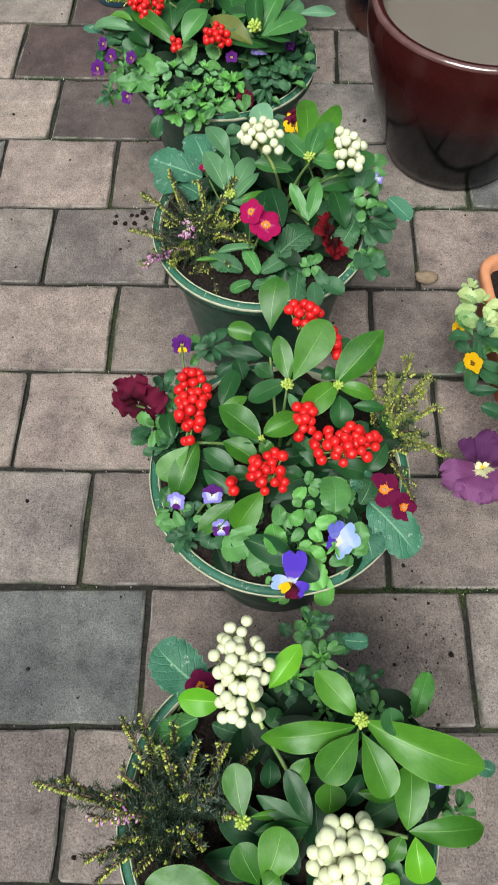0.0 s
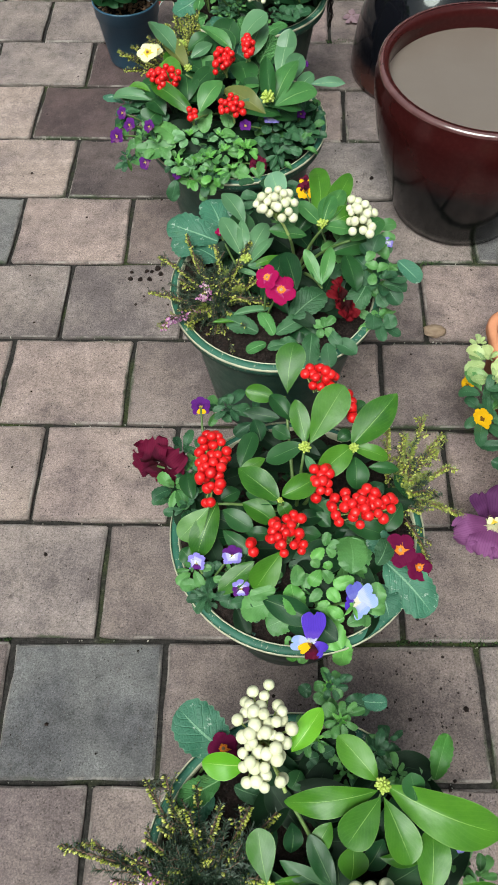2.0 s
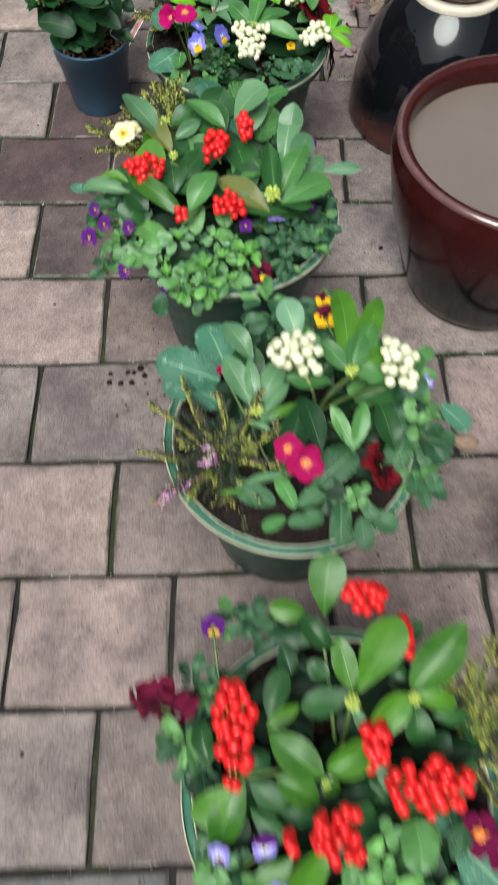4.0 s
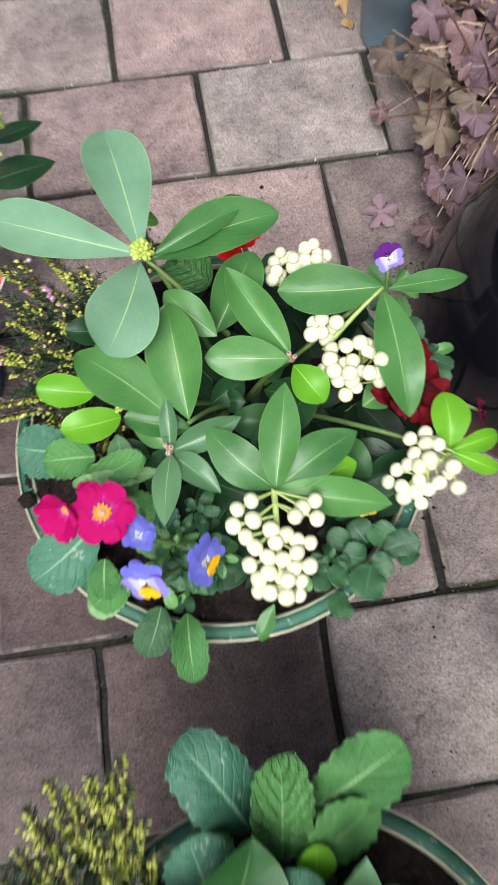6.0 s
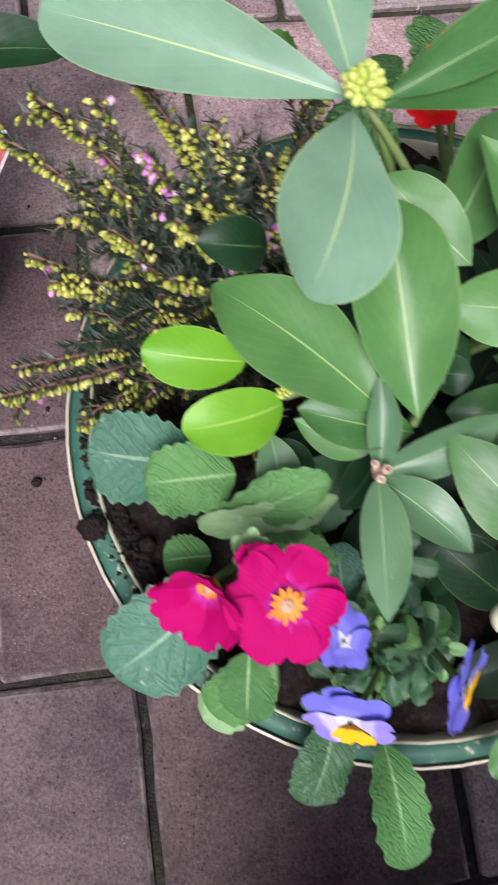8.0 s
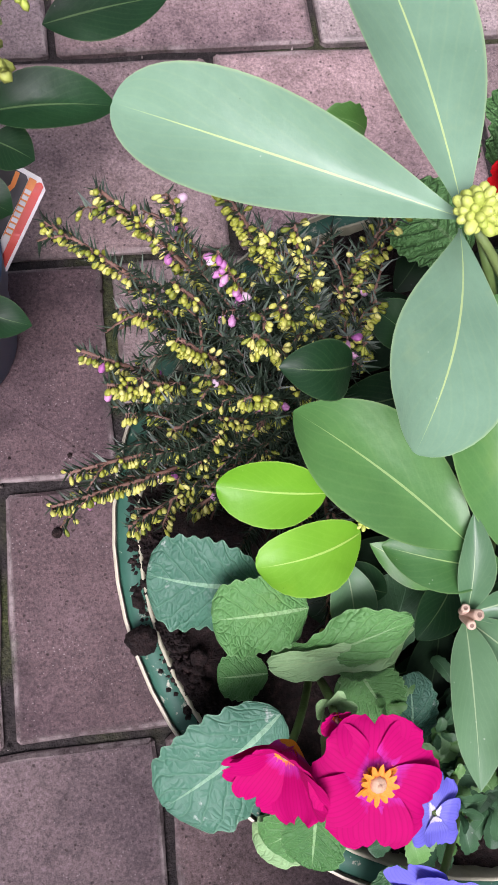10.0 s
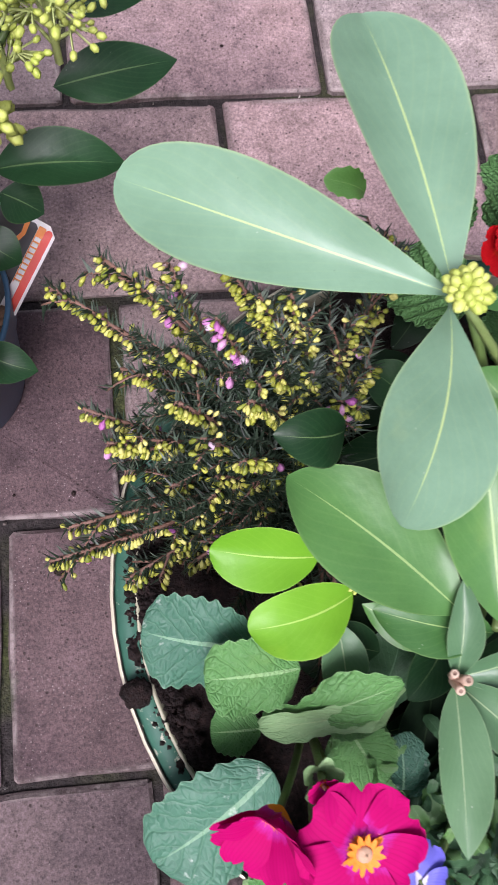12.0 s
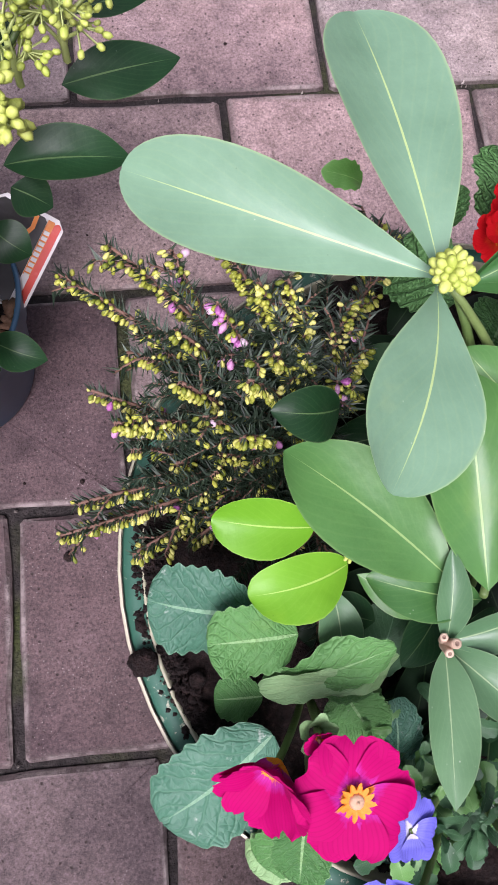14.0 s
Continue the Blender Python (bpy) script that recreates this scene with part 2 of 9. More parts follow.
def pot_material():
    m = Mat("green_moulded_plastic")
    pos = m.place()
    col = m.ramp(m.noise(pos, 30, 4), (0.3, (0.007, 0.036, 0.024)), (0.75, (0.012, 0.054, 0.036)))
    dust = m.ramp(m.noise(pos, 70, 5, 0.7), (0.55, 0.0), (0.8, 0.35))
    col = m.mix(dust, col, (0.12, 0.13, 0.10))
    m.bump(m.noise(pos, 500, 3), 0.1, 0.001)
    return m.set(col, m.ramp(m.noise(pos, 45, 3), (0.3, 0.32), (0.7, 0.5)), 0.5)


def rim_material():
    m = Mat("green_plastic_rim_with_cream_dust")
    pos = m.place()
    col = m.ramp(m.noise(pos, 60, 4), (0.3, (0.020, 0.082, 0.053)), (0.75, (0.032, 0.115, 0.075)))
    chip = m.ramp(m.noise(pos, 210, 4, 0.7), (0.60, 0.0), (0.68, 0.8))
    col = m.mix(chip, col, (0.42, 0.40, 0.30))
    m.bump(m.noise(pos, 300, 3), 0.15, 0.001)
    return m.set(col, 0.58, 0.4)


def glaze_material(name, upper, lower, low, high, rough=0.13, spec=0.24):
    """Glaze whose colour changes with the height on the pot, with runs and speckle."""
    m = Mat(name)
    pos = m.place()
    z = m.math("ADD", m.split(pos)[2], m.math("MULTIPLY", m.noise(pos, 14, 4), 0.05))
    part_way = m.math("DIVIDE", m.math("SUBTRACT", z, low), high - low)
    fleck = m.noise(pos, 150, 3, 0.7)
    up = m.mix(m.ramp(fleck, (0.45, 0.0), (0.8, 0.4)), upper, tuple(min(1, 1.7 * c + 0.003) for c in upper))
    col = m.mix(m.ramp(part_way, (0.0, 0.0), (1.0, 1.0)), lower, up)
    m.bump(m.noise(pos, 25, 3), 0.06, 0.004)
    return m.set(col, rough, spec)


M = {
    # deep green, lowered further to hold some of the shade between leaves
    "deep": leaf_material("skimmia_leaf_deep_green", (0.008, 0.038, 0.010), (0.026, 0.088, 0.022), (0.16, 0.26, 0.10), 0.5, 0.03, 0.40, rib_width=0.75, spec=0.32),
    "mid": leaf_material("skimmia_leaf_green", (0.026, 0.098, 0.024), (0.076, 0.198, 0.050), (0.26, 0.39, 0.14), 0.8, 0.05, 0.40, rib_width=0.8, spec=0.38),
    "fresh": leaf_material("skimmia_leaf_fresh_green", (0.016, 0.072, 0.006), (0.074, 0.190, 0.016), (0.24, 0.38, 0.10), 0.65, 0.05, 0.36, rib_width=0.75, spec=0.32),
    "pale": leaf_material("skimmia_leaf_grey_green", (0.088, 0.180, 0.108), (0.168, 0.302, 0.190), (0.40, 0.52, 0.20), 0.8, 0.04, 0.40, rib_width=0.8, spec=0.42),
    "lime": leaf_material("skimmia_leaf_lime_green", (0.095, 0.285, 0.010), (0.155, 0.380, 0.022), (0.42, 0.60, 0.16), 0.6, 0.03, 0.40, through=0.2),
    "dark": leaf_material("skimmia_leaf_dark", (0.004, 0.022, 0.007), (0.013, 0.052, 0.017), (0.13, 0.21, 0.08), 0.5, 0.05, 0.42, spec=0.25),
    "bronze": leaf_material("skimmia_leaf_bronze", (0.060, 0.085, 0.018), (0.135, 0.140, 0.036), (0.26, 0.25, 0.10), 0.5, 0.05, 0.42, spec=0.35),
    "sage": leaf_material("skimmia_leaf_sage", (0.055, 0.130, 0.060), (0.100, 0.205, 0.095), (0.34, 0.44, 0.24), 0.6, 0.04, 0.36, rib_width=0.9, spec=0.4),
    # near-black leaf: the shade deep inside the foliage is put into its colour
    "shade": leaf_material("skimmia_leaf_shade_black", (0.002, 0.009, 0.003), (0.006, 0.022, 0.007), (0.04, 0.08, 0.03), 0.4, 0.05, 0.55, spec=0.2, through=0.0),
    "crinkled": leaf_material("primrose_leaf_green", (0.037, 0.124, 0.031), (0.088, 0.230, 0.064), (0.24, 0.40, 0.18), 0.75, 0.20, 0.55, 0.8, 0.25, rib_width=1.7),
    "bullate": leaf_material("primrose_leaf_puckered", (0.052, 0.150, 0.040), (0.112, 0.270, 0.084), (0.19, 0.34, 0.14), 0.75, 0.16, 0.5, 1.8, 0.3, rib_width=1.5),
    "crinkled_deep": leaf_material("primrose_leaf_deep_green", (0.016, 0.058, 0.022), (0.044, 0.118, 0.046), (0.16, 0.27, 0.14), 0.7, 0.16, 0.45, 0.7, 0.35, rib_width=1.5),
    "crinkled_blue": leaf_material("primrose_leaf_blue_green", (0.021, 0.078, 0.048), (0.050, 0.150, 0.092), (0.19, 0.34, 0.21), 0.75, 0.20, 0.5, 0.7, 0.3, rib_width=1.7, chalk=0.5),
    "viola": leaf_material("viola_leaf_green", (0.036, 0.115, 0.028), (0.110, 0.250, 0.068), (0.19, 0.34, 0.14), 0.5, 0.22, 0.42, 0.25, 0.4),
    "viola_dark": leaf_material("viola_leaf_blue_green", (0.010, 0.042, 0.018), (0.042, 0.108, 0.046), (0.13, 0.24, 0.13), 0.5, 0.20, 0.46, 0.2, 0.28),
    "viola_bright": leaf_material("viola_leaf_bright_green", (0.060, 0.190, 0.030), (0.140, 0.340, 0.072), (0.26, 0.46, 0.14), 0.5, 0.20, 0.42, 0.2, 0.4),
    "viola_soft": leaf_material("viola_leaf_soft_green", (0.060, 0.150, 0.058), (0.150, 0.290, 0.125), (0.28, 0.44, 0.22), 0.5, 0.20, 0.42, 0.25, 0.4),
    "viola_young": leaf_material("viola_leaf_young", (0.060, 0.200, 0.028), (0.135, 0.330, 0.060), (0.32, 0.52, 0.16), 0.5, 0.2, 0.42, 0.2, 0.4),
    "crinkled_light": leaf_material("primrose_leaf_sage", (0.18, 0.32, 0.13), (0.26, 0.43, 0.20), (0.32, 0.45, 0.22), 0.7, 0.25, 0.55, 0.7, 0.25, rib_width=1.7),
    "variegated": leaf_material("variegated_leaf", (0.10, 0.20, 0.06), (0.42, 0.48, 0.20), (0.62, 0.62, 0.36), 0.4, 0.3, 0.45, 0.2, 0.4),
    "dry": leaf_material("dry_purple_brown_leaf", (0.014, 0.006, 0.008), (0.205, 0.120, 0.124), (0.42, 0.31, 0.27), 0.5, 0.35, 0.7, 0.6, 0.2),
    "dry_tan": leaf_material("dry_tan_leaf", (0.045, 0.030, 0.022), (0.240, 0.180, 0.135), (0.28, 0.19, 0.22), 0.5, 0.3, 0.7, 0.5, 0.2),
    "dry_mauve": leaf_material("dry_mauve_leaf", (0.035, 0.017, 0.024), (0.230, 0.145, 0.175), (0.32, 0.24, 0.26), 0.5, 0.3, 0.7, 0.5, 0.2),
    "stem": plain("green_stem", (0.06, 0.11, 0.025), (0.14, 0.20, 0.06), 90, 0.5),
    "stalk": plain("yellow_green_stalk", (0.26, 0.34, 0.09), (0.40, 0.46, 0.16), 90, 0.5),
    "wood": plain("brown_twig", (0.09, 0.055, 0.035), (0.22, 0.14, 0.10), 160, 0.7),
    "bark_pink": plain("pinkish_bark", (0.30, 0.19, 0.13), (0.50, 0.36, 0.27), 260, 0.7),
    "cut": plain("cut_stem_end", (0.26, 0.18, 0.12), (0.46, 0.36, 0.26), 200, 0.7),
    "twig": plain("reddish_heather_twig", (0.070, 0.036, 0.025), (0.18, 0.095, 0.065), 200, 0.7),
    "needle": mixed("heather_needle", (0.008, 0.018, 0.009), (0.022, 0.042, 0.024), (0.058, 0.088, 0.056)),
    "needle_lime": plain("young_heather_needle", (0.11, 0.15, 0.02), (0.27, 0.30, 0.06), 150, 0.5),
    "bud": mixed("yellow_heather_bud", (0.13, 0.17, 0.018), (0.34, 0.36, 0.045), (0.60, 0.58, 0.18)),
    "bell": mixed("pink_heather_bell", (0.34, 0.09, 0.29), (0.52, 0.24, 0.44), (0.72, 0.54, 0.63)),
    "florets": plain("pale_yellow_skimmia_bud", (0.31, 0.40, 0.050), (0.54, 0.60, 0.15), 150, 0.5, through=0.1),
    "white_berry": plain("ivory_berry", (0.55, 0.53, 0.35), (0.71, 0.69, 0.50), 70, 0.40, 0.45, 0.08),
    "red_berry": plain("scarlet_berry", (0.50, 0.004, 0.008), (0.68, 0.012, 0.014), 70, 0.36, 0.4, 0.05),
    "navel_whi": plain("ivory_berry_tip", (0.42, 0.38, 0.20), (0.52, 0.47, 0.27), 90, 0.7),
    "navel_red": plain("scarlet_berry_tip", (0.16, 0.004, 0.004), (0.22, 0.010, 0.008), 90, 0.7),
    "magenta": petal_material("magenta_primrose_petal", (0.40, 0.0006, 0.105), (0.42, 0.025, 0.28), (0.78, 0.24, 0.008), 0.17, 0.24, 0.22),
    "cerise": petal_material("cerise_primrose_petal", (0.33, 0.002, 0.075), (0.42, 0.06, 0.20), (0.70, 0.30, 0.05), 0.14, 0.24, 0.25),
    "wine": petal_material("wine_primrose_petal", (0.115, 0.003, 0.038), (0.09, 0.002, 0.04), (0.70, 0.20, 0.012), 0.24, 0.32),
    "cream": petal_material("cream_primrose_petal", (0.80, 0.74, 0.46), (0.80, 0.72, 0.40), (0.85, 0.52, 0.02), 0.36, 0.42),
    "flame": petal_material("orange_red_petal", (0.52, 0.006, 0.008), (0.56, 0.03, 0.008), (0.70, 0.26, 0.01), 0.2, 0.4, 0.2),
    "blue": petal_material("blue_pansy_petal", (0.145, 0.140, 0.56), (0.20, 0.20, 0.62), (0.70, 0.68, 0.78), 0.16, 0.42, 0.2),
    "sky_petal": petal_material("pale_blue_petal", (0.34, 0.42, 0.78), (0.50, 0.52, 0.80), (0.72, 0.64, 0.46), 0.20, 0.55, 0.2),
    "violet": petal_material("violet_blue_petal", (0.085, 0.035, 0.46), (0.13, 0.06, 0.50), (0.60, 0.58, 0.74), 0.12, 0.3, 0.25),
    "lilac": petal_material("pale_lilac_petal", (0.26, 0.21, 0.62), (0.52, 0.48, 0.76), (0.76, 0.74, 0.78), 0.22, 0.5, 0.2),
    "purple": petal_material("deep_purple_petal", (0.095, 0.012, 0.17), (0.06, 0.008, 0.11), (0.50, 0.36, 0.05), 0.12, 0.3, 0.3),
    "mauve": petal_material("mauve_pansy_petal", (0.22, 0.075, 0.20), (0.15, 0.04, 0.13), (0.56, 0.52, 0.30), 0.14, 0.5, 0.3),
    "mauve_dark": petal_material("dark_mauve_petal", (0.095, 0.026, 0.095), (0.08, 0.02, 0.08), (0.40, 0.36, 0.14), 0.10, 0.3, 0.3),
    "blood": petal_material("blood_red_petal", (0.125, 0.003, 0.008), (0.022, 0.002, 0.003), (0.012, 0.002, 0.003), 0.3, 0.42, 0.3),
    "maroon": petal_material("maroon_pansy_petal", (0.120, 0.006, 0.030), (0.055, 0.003, 0.016), (0.02, 0.002, 0.004), 0.3, 0.45, 0.3),
    "yellow": petal_material("golden_viola_petal", (0.82, 0.45, 0.008), (0.84, 0.47, 0.01), (0.12, 0.03, 0.01), 0.2, 0.26, 0.12),
    "eye_orange": plain("orange_flower_heart", (0.66, 0.13, 0.003), (0.80, 0.21, 0.006), 240, 0.7),
    "eye": plain("flower_eye", (0.26, 0.15, 0.08), (0.46, 0.30, 0.19), 200, 0.7),
    "paver": paver_material(),
    "paver_far": paver_material(True),
    "joint": joint_material(),
    "moss": mixed("joint_moss", (0.010, 0.022, 0.006), (0.025, 0.055, 0.012), (0.07, 0.11, 0.03), 0.9),
    "grit": mixed("joint_grit", (0.10, 0.085, 0.075), (0.32, 0.28, 0.25), (0.66, 0.62, 0.57), 0.9),
    "soil": soil_material(),
    "pot": pot_material(),
    "rim": rim_material(),
    "cream_edge": plain("cream_plastic_edge", (0.27, 0.27, 0.18), (0.52, 0.49, 0.36), 90, 0.5),
    "blue_pot": plain("grey_blue_plastic", (0.040, 0.105, 0.175), (0.062, 0.142, 0.225), 40, 0.38),
    "pale_pot": plain("pale_blue_plastic", (0.16, 0.26, 0.34), (0.26, 0.38, 0.46), 40, 0.45),
    "black_pot": plain("black_plastic", (0.010, 0.010, 0.011), (0.024, 0.024, 0.026), 40, 0.4),
    "bark": plain("tan_bark_mulch", (0.09, 0.045, 0.025), (0.34, 0.20, 0.12), 200, 0.85, 0.3, 0.6),
    "terracotta": plain("terracotta", (0.44, 0.165, 0.085), (0.62, 0.27, 0.15), 50, 0.75, 0.3, 0.3),
    "glaze_red": glaze_material("oxblood_glaze", (0.034, 0.006, 0.006), (0.004, 0.004, 0.005), 0.155, 0.205),
    "glaze_black": glaze_material("black_glaze", (0.004, 0.004, 0.006), (0.060, 0.020, 0.016), 0.05, 0.09, rough=0.07, spec=0.38),
    # paler than the glaze: the lip's sky highlight is in this colour
    "lip_highlight": plain("oxblood_lip_highlight", (0.05, 0.014, 0.014), (0.13, 0.06, 0.06), 60, 0.12, 0.8, 0.05, coat=0.6),
    "glaze_plum": plain("plum_glaze", (0.050, 0.010, 0.018), (0.085, 0.020, 0.030), 40, 0.2, coat=0.3),
    "bisque": plain("pale_unglazed_ring", (0.52, 0.44, 0.36), (0.70, 0.62, 0.52), 80, 0.6),
    "water": plain("silty_water", (0.125, 0.096, 0.083), (0.150, 0.118, 0.103), 12, 0.12, 0.35, 0.01),
    "stone": plain("brown_stone", (0.20, 0.13, 0.09), (0.40, 0.30, 0.22), 90, 0.8, 0.3, 0.6),
    "fallen": leaf_material("fallen_tan_leaf", (0.20, 0.10, 0.045), (0.42, 0.25, 0.12), (0.5, 0.34, 0.2), 0.5, 0.3, 0.7, 0.2, 0.2),
    "tag_red": plain("red_label_plastic", (0.60, 0.055, 0.035), (0.72, 0.09, 0.06), 60, 0.3),
    "tag_black": plain("black_label_print", (0.02, 0.02, 0.02), (0.04, 0.035, 0.035), 60, 0.3),
    "tag_white": plain("white_label_plastic", (0.70, 0.69, 0.66), (0.82, 0.81, 0.79), 60, 0.35),
    "tag_orange": plain("orange_label_print", (0.70, 0.20, 0.03), (0.80, 0.30, 0.06), 60, 0.3),
    "wall": plain("added_wall_dark_boards", (0.020, 0.022, 0.018), (0.055, 0.055, 0.045), 8, 0.85, 0.2, 0.4),
}


# ---------------------------------------------------------------- small tools
UP = Vector((0, 0, 1))


def mesh_of(name, verts, faces, material, smooth=True, uvs=None):
    me = bpy.data.meshes.new(name)
    me.from_pydata(verts, [], faces)
    for p in me.polygons:
        p.use_smooth = smooth
    if uvs is not None:
        layer = me.uv_layers.new(name="UVMap")
        for loop in me.loops:
            layer.data[loop.index].uv = uvs[loop.vertex_index]
    me.materials.append(M[material])
    return me


def part(name, bm, material, parent, label=""):
    """Links a bmesh, built in world coordinates about the origin of its thing, as one mesh under that thing."""
    me = bpy.data.meshes.new(name)
    bm.to_mesh(me)
    bm.free()
    for p in me.polygons:
        p.use_smooth = True
    me.materials.append(M[material])
    ob = new(name, me)
    ob.parent = parent
    return tagged(ob, label=label)


def thing(name, x, y, z, label, category, group=""):
    ob = new(name)
    ob.empty_display_size = 0.02
    ob.location = (x, y, z)
    return tagged(ob, label=label, category=category, group=group)


def turned(profile, steps=64):
    """A solid of revolution about z from (radius, height) pairs."""
    bm = bmesh.new()
    rings = []
    for r, z in profile:
        rings.append([bm.verts.new((r * math.cos(2 * math.pi * i / steps), r * math.sin(2 * math.pi * i / steps), z)) for i in range(steps)])
    for a, b in zip(rings, rings[1:]):
        for i in range(steps):
            j = (i + 1) % steps
            bm.faces.new((a[i], a[j], b[j], b[i]))
    return bm


def tube(verts, faces, points, radius, taper=0.6, sides=5):
    """Adds a tapering tube along the points to the lists of vertices and faces."""
    start = len(verts)
    count = len(points)
    for k, p in enumerate(points):
        ahead = (points[min(k + 1, count - 1)] - points[max(k - 1, 0)]).normalized()
        side = ahead.orthogonal().normalized()
        other = ahead.cross(side)
        r = radius * (1 - (1 - taper) * k / max(1, count - 1))
        for i in range(sides):
            a = 2 * math.pi * i / sides
            verts.append(p + side * (r * math.cos(a)) + other * (r * math.sin(a)))
    for k in range(count - 1):
        for i in range(sides):
            j = (i + 1) % sides
            a, b = start + k * sides, start + (k + 1) * sides
            faces.append((a + i, a + j, b + j, b + i))
    faces.append(tuple(start + (count - 1) * sides + i for i in range(sides)))


def arc(a, b, lift, steps=6):
    """Points from a to b along a curve that rises by lift above the straight line."""
    return [a.lerp(b, k / steps) + UP * (lift * 4 * (k / steps) * (1 - k / steps)) for k in range(steps + 1)]


# ---------------------------------------------------------------- leaves and petals, of length 1 and width 1
def swell(x, a, b):
    """A leaf's width along its length, 1 at its widest: a narrows the stalk end, b sharpens the tip."""
    peak = a / (a + b)
    return (x ** a) * ((1 - x) ** b) / (peak ** a * (1 - peak) ** b)


def outline(kind, x):
    if kind == "broad":
        return max(0.035, swell(x, 1.20, 0.57))
    if kind == "long":
        return max(0.025, swell(x, 0.92, 0.71))
    if kind == "acute":
        return max(0.025, swell(x, 0.86, 0.92))
    if kind == "oval":
        return max(0.05, swell(x, 0.62, 0.48))
    if kind == "round":
        return max(0.05, swell(x, 0.52, 0.38)) * (1 + 0.046 * math.cos(2 * math.pi * 8 * x) + 0.012 * math.sin(37 * x))
    if kind == "scallop":
        return max(0.05, swell(x, 0.72, 0.44)) * (0.92 + 0.08 * math.cos(2 * math.pi * 5.5 * x))
    if kind in ("petal", "ruffle"):
        return max(0.10, (x ** 0.62) * ((1 - x) ** 0.22) * 1.62)
    return 1.0


def lobed_leaf(material, rng):
    """A crumpled, five-lobed leaf on a short stalk end at the origin."""
    verts, uvs, faces = [(0.42, 0, 0)], [(0.42, 0.5)], []
    n, phase = 40, rng.uniform(0, 6)
    crease = [rng.uniform(0.06, 0.20) for _ in range(3)]
    for ring in (0.33, 0.66, 1.0):
        for i in range(n):
            a = 2 * math.pi * i / n
            lobe = 0.30 + 0.26 * abs(math.cos(2.5 * a)) ** 0.7 + 0.03 * math.cos(15 * a + phase)
            if abs(a - math.pi) < 0.35:
                lobe *= 0.45
            r = lobe * ring
            z = ring * (crease[0] * math.sin(2 * a + phase) + crease[1] * math.cos(5 * a) * ring + crease[2] * math.sin(7 * r + phase)) * 0.5 - 0.22 * ring * ring * rng.uniform(0.5, 1.2)
            verts.append((0.42 + r * math.cos(a), r * math.sin(a) * 1.05, z))
            uvs.append((0.42 + r * math.cos(a), 0.5 + r * math.sin(a)))
    for i in range(n):
        j = (i + 1) % n
        faces.append((0, 1 + i, 1 + j))
        for k in (0, 1):
            faces.append((1 + k * n + i, 1 + (k + 1) * n + i, 1 + (k + 1) * n + j, 1 + k * n + j))
    return mesh_of("star_" + material, verts, faces, material, True, uvs)


def blade(kind, material, seed):
    """One leaf or petal: a curved sheet with a folded midrib, an uneven edge and waves."""
    rng = random.Random(seed)
    if kind == "star":
        return lobed_leaf(material, rng)
    nx, ny = {"broad": (26, 8), "long": (24, 8), "acute": (24, 8), "oval": (13, 6), "petal": (14, 10), "ruffle": (14, 12), "round": (44, 12), "scallop": (26, 6)}[kind]
    bend = {"broad": -0.05, "ruffle": -0.12, "long": -0.10, "acute": -0.09, "oval": -0.07, "round": -0.08, "petal": -0.06, "scallop": -0.10}[kind] * rng.uniform(0.1, 2.0)
    fold = {"broad": 0.07, "ruffle": 0.05, "long": 0.11, "acute": 0.11, "oval": 0.14, "round": 0.04, "petal": 0.02, "scallop": 0.16}[kind] * rng.uniform(0.3, 1.6)
    wave = {"broad": 0.014, "ruffle": 0.18, "long": 0.022, "acute": 0.02, "oval": 0.02, "round": 0.05, "petal": 0.03, "scallop": 0.04}[kind]
    curl = {"round": 0.06, "scallop": 0.08}.get(kind, 0.0) * rng.uniform(0.2, 1.5)
    twist, phase, sway = rng.uniform(-0.16, 0.16), rng.uniform(0, 6), rng.uniform(-0.06, 0.06)
    lean = rng.uniform(-0.04, 0.04)
    verts, uvs, faces = [], [], []
    for i in range(nx + 1):
        x = i / nx if kind == "round" else 0.5 - 0.5 * math.cos(math.pi * i / nx)
        w = outline(kind, min(x, 0.9985) if kind not in ("petal", "ruffle") else min(x, 0.992))
        for j in range(ny + 1):
            y = j / ny - 0.5
            q = abs(2 * y)
            notch = 0.12 * math.exp(-(q / 0.24) ** 2) * (x ** 7) if kind == "petal" else 0.0
            z = bend * 4 * (x - 0.5) ** 2 + fold * w * (0.62 * math.sqrt(q * q + 0.01) + 0.22 * q * q) + (wave * math.sin(9 * x + phase + 3 * y) * q + twist * y * x) * min(1.0, w * 1.6)
            z -= curl * (q ** 4) * w * (0.6 + 0.4 * math.sin(5 * x + phase))
            if kind == "ruffle":
                z += 0.06 * math.sin(17 * y + phase) * x * x
                x_out = 0.05 * math.sin(23 * y + 2 * phase) * x ** 4
                notch -= x_out
            if kind == "petal":
                notch += 0.022 * math.sin(21 * y + phase) * x ** 6
                z += 0.02 * math.sin(14 * y + phase) * x ** 3
            if kind == "round":
                z += 0.020 * abs(math.sin(math.pi * (6.5 * x - 2.5 * q))) * min(1.0, 3 * q) * (1 - 0.4 * q) + 0.03 * math.sin(13 * x + phase) * q ** 3
            verts.append((x - notch, y * w * (1 + lean * (1 if y > 0 else -1)) + sway * math.sin(3 * x), z))
            uvs.append((x, j / ny))
    for i in range(nx):
        for j in range(ny):
            a = i * (ny + 1) + j
            faces.append((a, a + ny + 1, a + ny + 2, a + 1))
    return mesh_of(kind + "_" + material, verts, faces, material, True, uvs)


BLADES = {}
DICE = random.Random(11)


